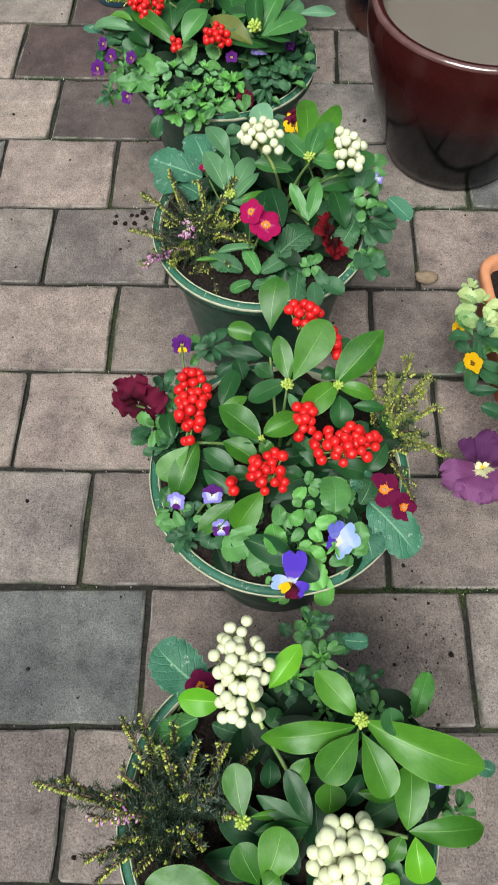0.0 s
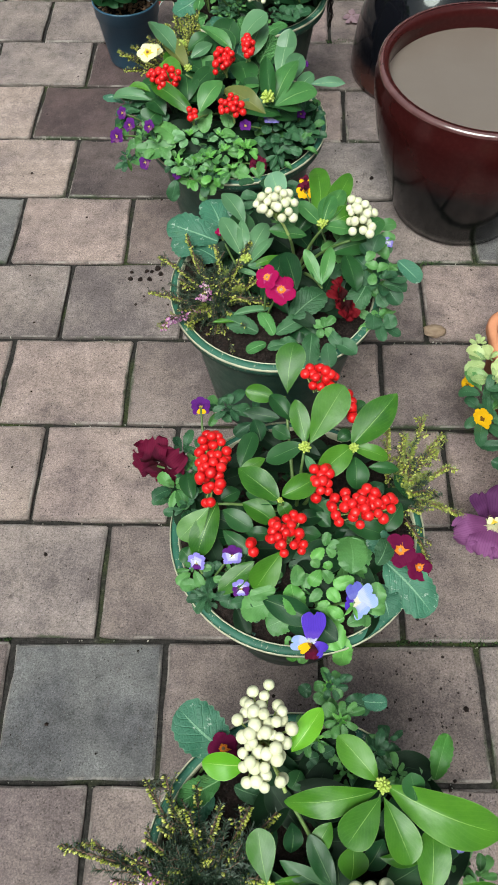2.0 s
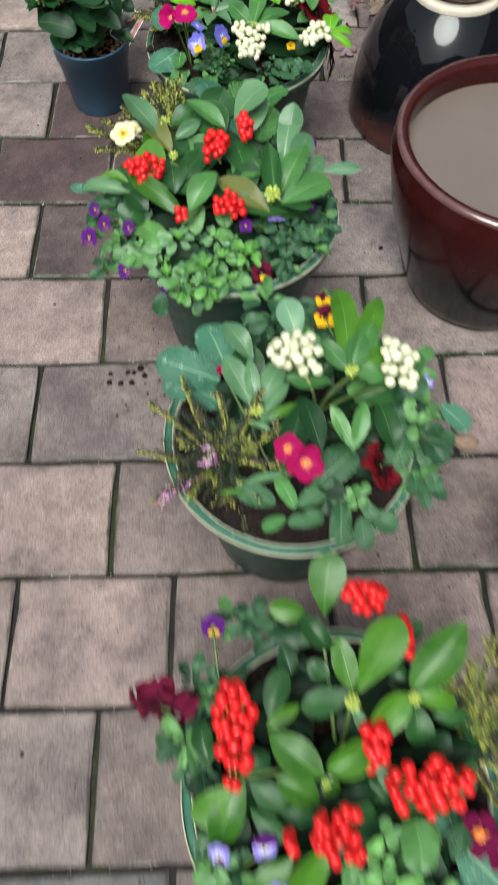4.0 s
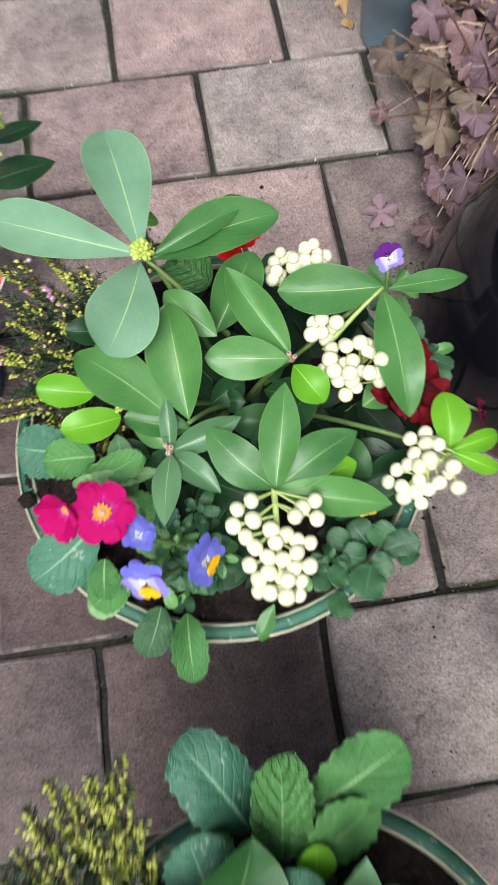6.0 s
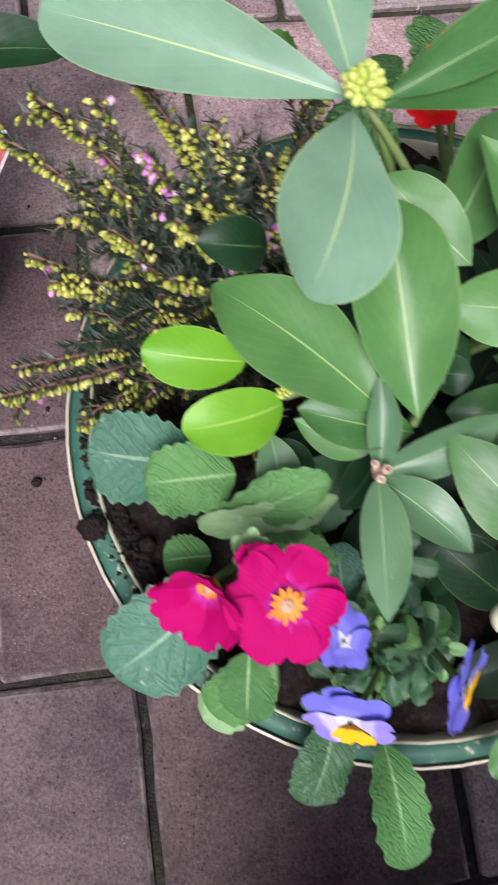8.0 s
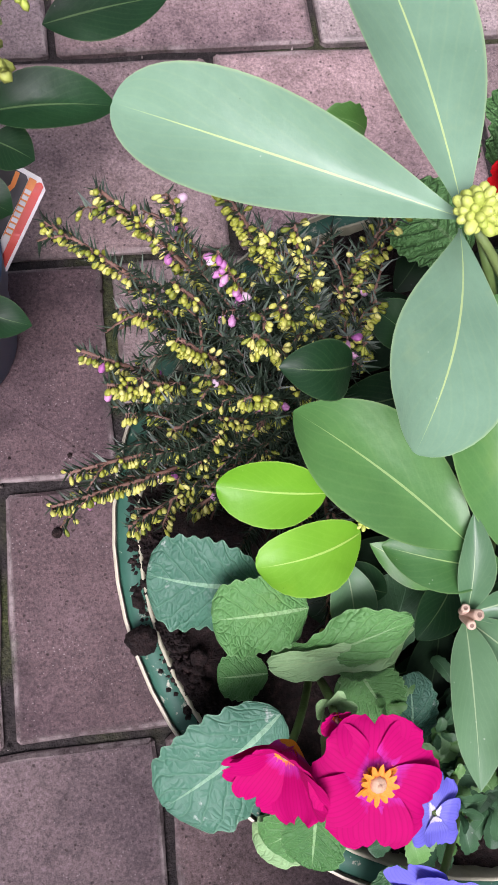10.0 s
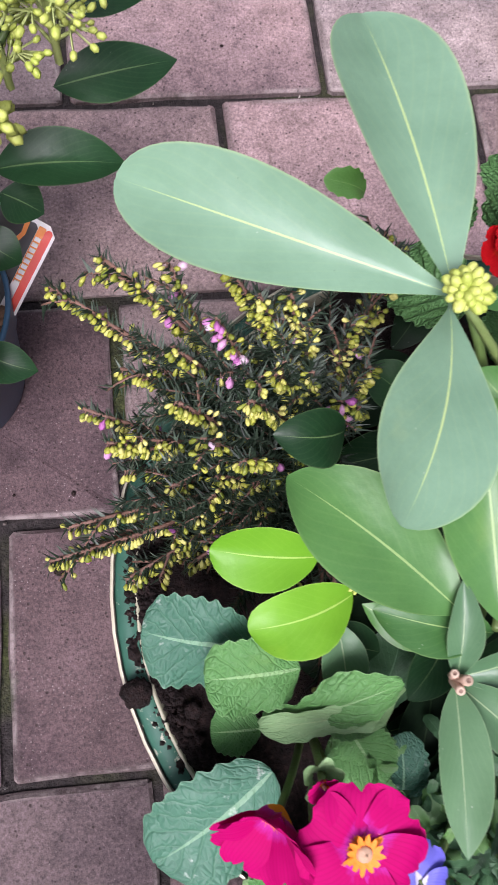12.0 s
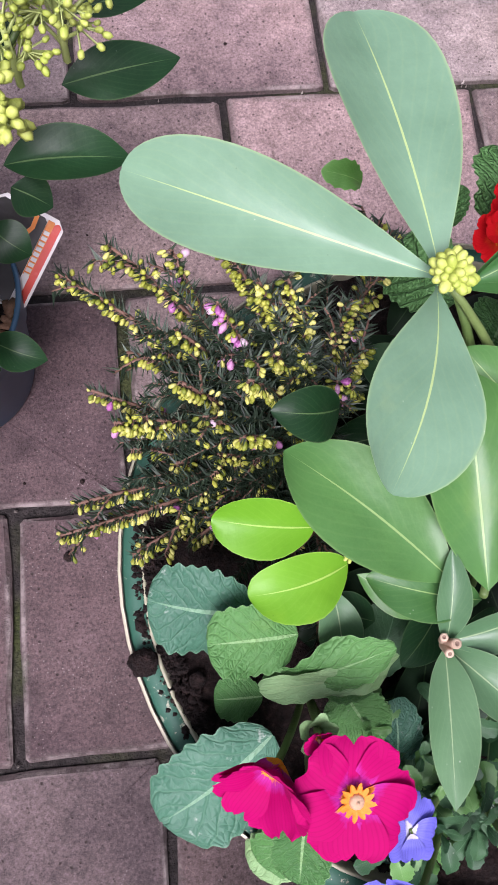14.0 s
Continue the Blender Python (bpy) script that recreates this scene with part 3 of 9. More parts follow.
def blade_object(name, kind, material, b, t, w, facing):
    """A leaf or petal from b to t, w wide, its upper side towards facing."""
    key = (kind, material, DICE.randrange(6))
    if key not in BLADES:
        BLADES[key] = blade(kind, material, hash_of(key))
    b, t = Vector(b), Vector(t)
    way = t - b
    length = way.length
    x = way.normalized()
    z = facing - x * facing.dot(x)
    z = z.normalized() if z.length > 1e-4 else x.orthogonal().normalized()
    y = z.cross(x)
    ob = new(name, BLADES[key])
    ob.matrix_world = Matrix.Translation(b) @ Matrix((x, y, z)).transposed().to_4x4() @ Matrix.Diagonal((length, w, length * 0.8 + w * 0.2, 1))
    return ob


def hash_of(key):
    return sum((i + 3) * ord(c) for i, c in enumerate(key[0] + key[1])) * 7 + key[2]


FACE = Vector((0.0, -0.32, 0.95))


def leaf(plant, b, t, w, material="mid", kind="long", facing=None):
    """One leaf of a plant from its stalk end b to its tip t."""
    face = facing or (FACE + Vector((DICE.uniform(-0.22, 0.22), DICE.uniform(-0.22, 0.22), 0)))
    base = plant.location
    ob = blade_object("leaf", kind, material, b, t, w, face)
    m = ob.matrix_world.copy()
    ob.parent = plant
    ob.matrix_local = Matrix.Translation(-base) @ m
    return ob


def stems(plant, root, ends, radius=0.0028, material="stem", name="stem", lift=0.01):
    """Stems from the root of a plant to the places that its leaves spring from: each one a part."""
    for end in ends:
        verts, faces = [], []
        tube(verts, faces, arc(Vector(root) - plant.location, Vector(end) - plant.location, lift), radius, 0.6, 14 if name == "cut_stem" else 7)
        ob = new(name, mesh_of(name, verts, faces, material))
        ob.parent = plant


def cut_stub(plant, foot, end, radius):
    """A snipped stem: barky sides, a pale cut face with a sunken brown pith."""
    foot, end = Vector(foot) - plant.location, Vector(end) - plant.location
    ahead = (end - foot).normalized()
    side = ahead.orthogonal().normalized()
    over = ahead.cross(side)
    bm = bmesh.new()
    rows = []
    for back, r in ((1.0, 1.25), (0.35, 1.05), (0.12, 1.2), (0.0, 1.05), (0.0, 0.55), (0.03, 0.30), (0.05, 0.0)):
        mid = end.lerp(foot, back)
        rows.append([bm.verts.new(mid + (side * math.cos(0.524 * i) + over * math.sin(0.524 * i)) * radius * max(r, 0.02) * (1 + 0.06 * math.sin(3.1 * i + 9 * back))) for i in range(12)])
    for k, (a, b) in enumerate(zip(rows, rows[1:])):
        for i in range(12):
            bm.faces.new((a[i], a[(i + 1) % 12], b[(i + 1) % 12], b[i])).material_index = 0 if k < 3 else (1 if k == 3 else 2)
    ob = part("cut_stem", bm, "bark_pink", plant, "snipped woody stem end")
    for key in ("cut", "wood"):
        ob.data.materials.append(M[key])


# ---------------------------------------------------------------- berries
def berry_mesh(material, stalk):
    """A round berry of radius 1 with a dark tip, on a stalk of the given length."""
    bm = bmesh.new()
    bmesh.ops.create_icosphere(bm, subdivisions=3, radius=1.0)
    for v in bm.verts:
        v.co.z *= 0.94
        if v.co.z > 0.90:
            v.co.z -= 0.05
    for f in bm.faces:
        f.material_index = 1 if all(v.co.xy.length < 0.20 and v.co.z > 0 for v in f.verts) else 0
    rings = [[bm.verts.new((r * math.cos(1.2566 * i), r * math.sin(1.2566 * i), z)) for i in range(5)] for z, r in ((-0.86, 0.30), (-1.2, 0.17), (-0.95 - stalk, 0.15))]
    for a, b in zip(rings, rings[1:]):
        for i in range(5):
            bm.faces.new((b[i], b[(i + 1) % 5], a[(i + 1) % 5], a[i])).material_index = 2
    me = bpy.data.meshes.new("berry")
    bm.to_mesh(me)
    bm.free()
    for p in me.polygons:
        p.use_smooth = True
    for key in (material, "navel_" + material[:3], "stalk"):
        me.materials.append(M[key])
    return me


BERRY = {(k, n): berry_mesh(k, n) for k in ("white_berry", "red_berry") for n in (1, 2, 3, 4, 6)}


def berry_cluster(plant, c, ax, ay, n, r, material, root, seed, slope=0.35):
    """A panicle: a stem with n stalked berries of radius r heaped unevenly over an oval about c with half axes ax and ay."""
    rng = random.Random(seed)
    c, root = Vector(c), Vector(root)
    base = plant.location
    lobes = [(rng.uniform(0, 6.283), rng.uniform(0.2, 0.75)) for _ in range(max(2, n // 6))]
    picked = []
    for _ in range(round(n * 1.25)):
        best, far = None, -1
        for _ in range(9):
            a, d = rng.uniform(0, 2 * math.pi), math.sqrt(rng.random())
            la, ld = rng.choice(lobes)
            x = 0.72 * d * math.cos(a) + 0.48 * ld * math.cos(la)
            y = 0.72 * d * math.sin(a) + 0.48 * ld * math.sin(la)
            p = c + Vector((x * ax * 1.08, y * ay * 1.08, 0.0))
            p.z += 0.5 * min(ax, ay) * (1 - min(1.0, x * x + y * y)) + slope * y * ay * 0.4 + rng.uniform(-1.0, 0.7) * r * 1.5
            gap = min(((p - q).length for q in picked), default=1)
            if gap > far:
                best, far = p, gap
            if far > 1.9 * r:
                break
        if far > 1.15 * r and len(picked) < n:
            picked.append(best)
    verts, faces = [], []
    mid = c - UP * (0.5 * min(ax, ay) + r * 1.2)
    tube(verts, faces, arc(root - base, mid - base, 0.004), r * 0.34, 0.8, 7)
    holder = new("fruit_head", mesh_of("panicle_stem", verts, faces, "stalk"))
    holder.parent = plant
    for p in picked:
        s = r * rng.uniform(0.84, 1.14)
        out = p - mid + Vector((rng.uniform(-1, 1), rng.uniform(-1, 1), 0)) * r * 0.6
        reach = out.length / s - 0.95
        ob = new("berry", BERRY[material, min((1, 2, 3, 4, 6), key=lambda k: abs(k - reach))])
        ob.scale = (s, s, s)
        ob.rotation_euler = out.normalized().to_track_quat("Z", "Y").to_euler()
        ob.parent = holder
        ob.location = p - base


def hanging_head(plant, root, tip, wide, n, r, material, seed):
    """A leaning panicle: a stout stalk from root to tip with forked side stalks, its n berries crowding towards the tip."""
    rng = random.Random(seed)
    root, tip, base = Vector(root), Vector(tip), plant.location
    axis = arc(root, tip, 0.006, 8)
    way = (tip - root).normalized()
    across = way.cross(UP).normalized()
    top = across.cross(way)
    verts, faces = [], []
    tube(verts, faces, [p - base for p in axis], r * 0.42, 0.55, 7)
    picked = []
    for k in range(n * 9):
        if len(picked) == n:
            break
        u = 1.08 - 0.98 * rng.random() ** 1.25
        spread = wide * (1.0 if u < 0.35 else 0.72 if u < 0.9 else 0.5)
        side = rng.uniform(-1, 1) if u > 0.35 else rng.choice((-1, 1)) * rng.uniform(0.35, 1.0)
        q = axis[min(7, int(min(u, 0.99) * 8))].lerp(axis[min(8, int(min(u, 0.99) * 8) + 1)], (min(u, 0.99) * 8) % 1.0)
        p = q + across * (side * spread) + top * (r * rng.uniform(-0.2, 2.2) * (1.1 - abs(side))) + way * (r * rng.uniform(-0.5, 0.5))
        if min(((p - o).length for o in picked), default=1) > 1.55 * r:
            picked.append(p)
    holder = new("fruit_head", mesh_of("panicle_stem", verts, faces, "stalk"))
    holder.parent = plant
    for p in picked:
        size = r * rng.uniform(0.90, 1.12)
        foot = min(axis, key=lambda q: (q - p).length) - way * r * 1.5
        reach = (p - foot).length / size - 0.95
        ob = new("berry", BERRY[material, min((1, 2, 3, 4, 6), key=lambda k: abs(k - reach))])
        ob.scale = (size, size, size)
        ob.rotation_euler = (p - foot).normalized().to_track_quat("Z", "Y").to_euler()
        ob.parent = holder
        ob.location = p - base


def bud_mesh():
    """One elongated flower bud of length 1, standing on its base."""
    verts, faces = [], []
    rings = ((0.0, 0.16), (0.3, 0.24), (0.65, 0.27), (0.9, 0.18))
    for z, r in rings:
        verts.extend((r * math.cos(6.283 * i / 7), r * math.sin(6.283 * i / 7), z) for i in range(7))
    verts.append((0, 0, 1.0))
    for k in range(3):
        for i in range(7):
            j = (i + 1) % 7
            faces.append((7 * k + i, 7 * k + j, 7 * k + 7 + j, 7 * k + 7 + i))
    faces.extend((21 + i, 21 + (i + 1) % 7, 28) for i in range(7))
    return mesh_of("bud", verts, faces, "florets")


BUD = bud_mesh()


def bud_knot(plant, c, r, n=16, seed=0):
    """A tight head of pale flower buds in the heart of a whorl of leaves."""
    rng = random.Random(seed)
    bm = bmesh.new()
    base = Vector(c) - plant.location
    bmesh.ops.create_icosphere(bm, subdivisions=2, radius=r * 0.55, matrix=Matrix.Translation(base - UP * r * 0.2))
    head = part("flower_head", bm, "stalk", plant)
    for k in range(n + 6):
        a, b = 2.4 * k, 1.45 - 1.55 * math.sqrt((k + 0.5) / (n + 6))
        way = Vector((math.cos(a) * math.cos(b), math.sin(a) * math.cos(b), math.sin(b) * 1.2)).normalized()
        ob = new("bud", BUD)
        s = r * rng.uniform(0.75, 1.05)
        ob.parent = head
        ob.matrix_local = Matrix.Translation(base + way * r * rng.uniform(0.15, 0.32)) @ way.to_track_quat("Z", "Y").to_matrix().to_4x4() @ Matrix.Scale(s, 4)


def panicle(plant, c, rx, rz, n, seed, lean=(0, 0, 1), bead=0.0025):
    """A cone of many small pale buds on short stalks."""
    rng = random.Random(seed)
    base = Vector(c) - plant.location
    axis = Vector(lean).normalized()
    side = axis.orthogonal().normalized()
    other = axis.cross(side)
    verts, faces = [], []
    tube(verts, faces, [base - axis * rz * 1.5, base + axis * rz], 0.0019, 0.6)
    spots = []
    heads = max(5, n // 11)
    for k in range(heads):
        h = -1 + 2 * (k + 0.5) / heads
        rad = rx * math.sqrt(max(0.05, 1 - abs(h) ** 2.2)) * rng.uniform(0.5, 0.95)
        a = 2.4 * k + rng.uniform(-0.4, 0.4)
        out = side * math.cos(a) + other * math.sin(a)
        hub = base + axis * (h * rz) + out * rad
        tube(verts, faces, [base + axis * (h * rz - rx * 0.6), hub], 0.0010, 0.7, 4)
        for _ in range(n // heads):
            way = (Vector((rng.gauss(0, 1), rng.gauss(0, 1), rng.gauss(0, 1))).normalized() + out * 0.5 + axis * 0.25).normalized()
            p = hub + way * rng.uniform(0.0055, 0.0115)
            spots.append((p, way))
            tube(verts, faces, [hub - out * 0.003, p], 0.0006, 0.9, 3)
    stalk = new("panicle", mesh_of("panicle_stalks", verts, faces, "stalk"))
    stalk.parent = plant
    unit = bmesh.new()
    bmesh.ops.create_icosphere(unit, subdivisions=1, radius=1.0)
    co = np.array([v.co[:] for v in unit.verts])
    fa = [[v.index for v in f.verts] for f in unit.faces]
    unit.free()
    allv, allf = [], []
    for p, way in spots:
        s = bead * rng.uniform(0.75, 1.25)
        off = len(allv)
        turn = np.array(way.to_track_quat("Z", "Y").to_matrix())
        allv.extend(((co * (s, s, 1.5 * s)) @ turn.T + np.array(p[:])).tolist())
        allf.extend([[i + off for i in f] for f in fa])
    buds = tagged(new("bud_growth", mesh_of("bud_growth", allv, allf, "florets")), kind="stuff")
    buds.parent = stalk
    return stalk


# ---------------------------------------------------------------- flowers
def stand(plant, root, c, radius=0.0016, material="stem"):
    """A flower's stalk: the part that its petals hang on."""
    verts, faces = [], []
    tube(verts, faces, arc(Vector(root) - plant.location, Vector(c) - plant.location, 0.006), radius, 0.8)
    ob = new("flower", mesh_of("flower_stalk", verts, faces, material))
    ob.parent = plant
    return ob


def petals(plant, flower, c, facing, specs, kind="petal"):
    """Petals about c in the plane across facing: (angle, length, width, material, lift)."""
    c, facing = Vector(c), Vector(facing).normalized()
    right = Vector((1, 0, 0))
    right = (right - facing * right.dot(facing)).normalized()
    over = facing.cross(right)
    for k, (angle, length, width, material, lift) in enumerate(specs):
        a = radians(angle)
        way = right * math.cos(a) + over * math.sin(a)
        b = c + facing * (0.0003 * k)
        t = b + way * length + facing * (length * lift)
        tilted = facing + way.cross(facing) * 0.06
        ob = blade_object("petal", "ruffle" if material in ("mauve", "mauve_dark", "maroon", "blood") else kind, material, b, t, width, tilted)
        m = ob.matrix_world.copy()
        ob.parent = flower
        ob.matrix_local = Matrix.Translation(-plant.location) @ m


def primrose_flower(plant, root, c, d, facing=(0, -0.3, 1), material="magenta", turn=0, count=5, cup=0.10):
    f = stand(plant, root, c)
    petals(plant, f, c, facing, [(turn + 360 / count * k, d / 2, d * 3.6 / count, material, cup) for k in range(count)])
    n = Vector(facing).normalized()
    m = Matrix.Translation(Vector(c) - plant.location + n * (0.0022 + d * 0.02)) @ n.to_track_quat("Z", "Y").to_matrix().to_4x4()
    rng = random.Random(round(9999 * (c[0] + c[1])))
    if d > 0.02 and material in ("magenta", "cerise", "wine"):
        bm = bmesh.new()
        hub = bm.verts.new(m @ Vector((0, 0, -d * 0.03)))
        ring = []
        lobes = count * 2
        for k in range(lobes * 4):
            a = 6.283 * k / (lobes * 4)
            r = d * (0.160, 0.145, 0.105, 0.140)[k % 4] * rng.uniform(0.9, 1.08)
            ring.append(bm.verts.new(m @ Vector((r * math.cos(a), r * math.sin(a), r * 0.12))))
        for k in range(len(ring)):
            bm.faces.new((hub, ring[k], ring[(k + 1) % len(ring)]))
        part("star", bm, "eye_orange", f, "orange star at the flower's heart")
    bm = bmesh.new()
    bmesh.ops.create_cone(bm, cap_ends=True, segments=10, radius1=d * 0.078, radius2=d * 0.055, depth=0.0016, matrix=m)
    bmesh.ops.create_cone(bm, cap_ends=True, segments=8, radius1=d * 0.030, radius2=d * 0.016, depth=0.0028, matrix=m)
    part("flower_eye", bm, "eye", f)


def pansy_flower(plant, root, c, d, facing=(0, -0.6, 0.8), upper="blue", lower="blue", lip="yellow", turn=0):
    f = stand(plant, root, c)
    s = d / 2
    petals(plant, f, c, facing, [(turn + 118, s * 1.05, d * 0.62, upper, -0.05), (turn + 62, s * 1.05, d * 0.62, upper, -0.02), (turn + 192, s * 0.92, d * 0.56, lower, 0.10), (turn - 12, s * 0.92, d * 0.56, lower, 0.10), (turn + 270, s * 0.66, d * 0.48, lip, 0.10)])


# ---------------------------------------------------------------- heather
def heather(name, root, tips, label, seed, buds=0.75, bells=0.03, fine=1.0, young=0.15, fill=2, group="", bell_tips=(), dense=1.0, blush=0.35, bare=0.38):
    """A heather: reddish twigs from the root to the tips, clothed in needles, with hanging buds and a few bells."""
    rng = random.Random(seed)
    root = Vector(root)
    plant = thing(name, *root, label, "heather", group)
    twigs = []
    tips = [Vector(t) for t in tips]
    for t in tips:
        twigs.append((root, t, 1.0))
    for _ in range(int(len(tips) * fill)):
        a, b = rng.choice(tips), rng.choice(tips)
        q = rng.uniform(0.35, 0.85)
        t = root.lerp(a.lerp(b, rng.uniform(0, 0.5)), q) + Vector((rng.uniform(-1, 1), rng.uniform(-1, 1), rng.uniform(0, 1.6))) * 0.012
        twigs.append((root.lerp(a, 0.1), t, 0.8))
    groups = {k: ([], []) for k in ("twig", "needle", "needle_lime", "bud", "bell")}

    def spike(store, p, way, length, wide):
        v, f = store
        side = way.orthogonal().normalized()
        other = way.cross(side)
        s = len(v)
        v.extend((p + side * wide, p - side * 0.5 * wide + other * 0.87 * wide, p - side * 0.5 * wide - other * 0.87 * wide, p + way * length))
        f.extend(((s, s + 1, s + 3), (s + 1, s + 2, s + 3), (s + 2, s, s + 3)))

    def drop(store, p, way, length, wide):
        v, f = store
        side = way.orthogonal().normalized()
        other = way.cross(side)
        s = len(v)
        for k, r in ((0.0, 0.35), (0.45, 1.0), (0.85, 0.75)):
            for i in range(5):
                a = 6.283 * i / 5
                v.append(p + way * (length * k) + (side * math.cos(a) + other * math.sin(a)) * (wide * r))
        v.append(p + way * length)
        for k in range(2):
            for i in range(5):
                j = (i + 1) % 5
                f.append((s + k * 5 + i, s + k * 5 + j, s + k * 5 + 5 + j, s + k * 5 + 5 + i))
        for i in range(5):
            f.append((s + 10 + i, s + 10 + (i + 1) % 5, s + 15))

    def needles(pts, n, start, limey):
        """Needles in loose whorls along a twig."""
        last = len(pts) - 1
        for k in range(n):
            u = start + (1 - start) * (k + rng.random()) / n
            i = min(last - 1, int(u * last))
            p = pts[i].lerp(pts[i + 1], u * last - i)
            along = (pts[i + 1] - pts[i]).normalized()
            out = Matrix.Rotation(rng.uniform(0, 6.283), 3, along) @ along.orthogonal().normalized()
            out = (out + along * rng.uniform(0.35, 1.0)).normalized()
            spike(groups["needle_lime" if limey and u > 0.45 else "needle"], p, out, rng.uniform(0.0044, 0.0076) * fine, 0.00058 * fine)

    def flowers(pts, n, start, pink, near):
        """Buds and bells that hang in one-sided rows from the outer part of a twig."""
        last = len(pts) - 1
        for k in range(n):
            u = start + (1 - start) * (k + rng.random()) / n
            i = min(last - 1, int(u * last))
            p = pts[i].lerp(pts[i + 1], u * last - i)
            along = (pts[i + 1] - pts[i]).normalized()
            below = Vector((0, -0.8, -0.5))
            below = (below - along * below.dot(along)).normalized()
            out = Matrix.Rotation(rng.gauss(0, 1.0), 3, along) @ below
            hang = (out * 0.9 + along * rng.uniform(0.1, 0.5) + Vector((0, -0.15, -rng.uniform(0.0, 0.3)))).normalized()
            store = "bell" if (pink and rng.random() < (blush if near else 0.10)) or rng.random() < bells else "bud"
            tube(*groups["twig"], [p, p + hang * 0.003 * fine], 0.00035 * fine, 0.8, 3)
            big = 1.35 if store == "bell" else 1.0
            drop(groups[store], p + hang * 0.0018 * fine, hang, rng.uniform(0.0024, 0.0036) * fine * big, rng.uniform(0.00085, 0.00122) * fine * big)

    for a, t, kind in twigs:
        bow = rng.uniform(0.0, 0.02) * fine
        pts = [p - root for p in arc(a, t, bow, 7)]
        wiggle = Vector((rng.uniform(-1, 1), rng.uniform(-1, 1), rng.uniform(-1, 1))) * 0.004
        pts = [p + wiggle * math.sin(3.1 * k / 7) for k, p in enumerate(pts)]
        main = kind == 1.0
        tube(*groups["twig"], pts, (0.0012 if main else 0.0006) * fine, 0.6, 5)
        length = (t - a).length
        near = any((t - Vector(b)).length < 0.014 for b in bell_tips)
        limey = rng.random() < young
        pink = near or rng.random() < bells * 4
        needles(pts, int(length / ((0.00062 if main else 0.0006) * fine)), 0.12, limey)
        if near or rng.random() < (buds if main else buds * 0.10):
            flowers(pts, int(length * dense * (0.62 if main else 0.3) / (0.00115 * fine)), bare if main else 0.72, pink, near)
        if main:
            for k in range(5):
                u = rng.uniform(0.3, 0.92)
                i = min(6, int(u * 7))
                p = pts[i].lerp(pts[i + 1], u * 7 - i)
                along = (pts[i + 1] - pts[i]).normalized()
                out = Matrix.Rotation(rng.uniform(0, 6.283), 3, along) @ along.orthogonal().normalized()
                end = p + (along + out * 0.8).normalized() * rng.uniform(0.008, 0.018) * fine
                twiglet = arc(p, end, 0.002, 3)
                tube(*groups["twig"], twiglet, 0.0007 * fine, 0.6, 4)
                needles(twiglet, int((end - p).length / (0.0010 * fine)), 0.05, limey)
                if rng.random() < buds * 0.45:
                    flowers(twiglet, rng.randint(3, 7), 0.5, pink, near)
    for key, label_of in (("twig", "twig_growth"), ("needle", "foliage"), ("needle_lime", "young_foliage"), ("bud", "bud_growth"), ("bell", "bell_growth")):
        v, f = groups[key]
        if v:
            ob = new(label_of, mesh_of(label_of, v, f, key, key in ("bud", "bell", "twig")))
            ob.parent = plant
            tagged(ob, kind="stuff")
    return plant


# ---------------------------------------------------------------- low foliage of violas
def undergrowth(plant, c, radius, n, size, materials, seed, bare=()):
    """Lower leaves that fill a planter under its flowers, clear of the bare patches (x, y, radius)."""
    rng = random.Random(seed)
    for _ in range(n * 3):
        a, d = rng.uniform(0, 6.283), math.sqrt(rng.random()) * radius
        p = Vector(c) + Vector((d * math.cos(a), d * math.sin(a), rng.uniform(0.0, 0.022)))
        if any((p.x - bx) ** 2 + (p.y - by) ** 2 < br * br for bx, by, br in bare):
            continue
        head = rng.uniform(0, 6.283)
        length = size * rng.uniform(0.7, 1.3)
        t = p + Vector((math.cos(head), math.sin(head), rng.uniform(-0.2, 0.22))).normalized() * length
        if (t.xy - Vector(c).xy).length > radius * 1.12:
            continue
        leaf(plant, p, t, length * rng.uniform(0.42, 0.6), rng.choice(materials), rng.choice(("long", "oval")))
        n -= 1
        if n == 0:
            break


YOUNGER = {"viola": "viola", "viola_dark": "viola_dark", "viola_bright": "viola_young", "variegated": "variegated", "crinkled_blue": "crinkled"}


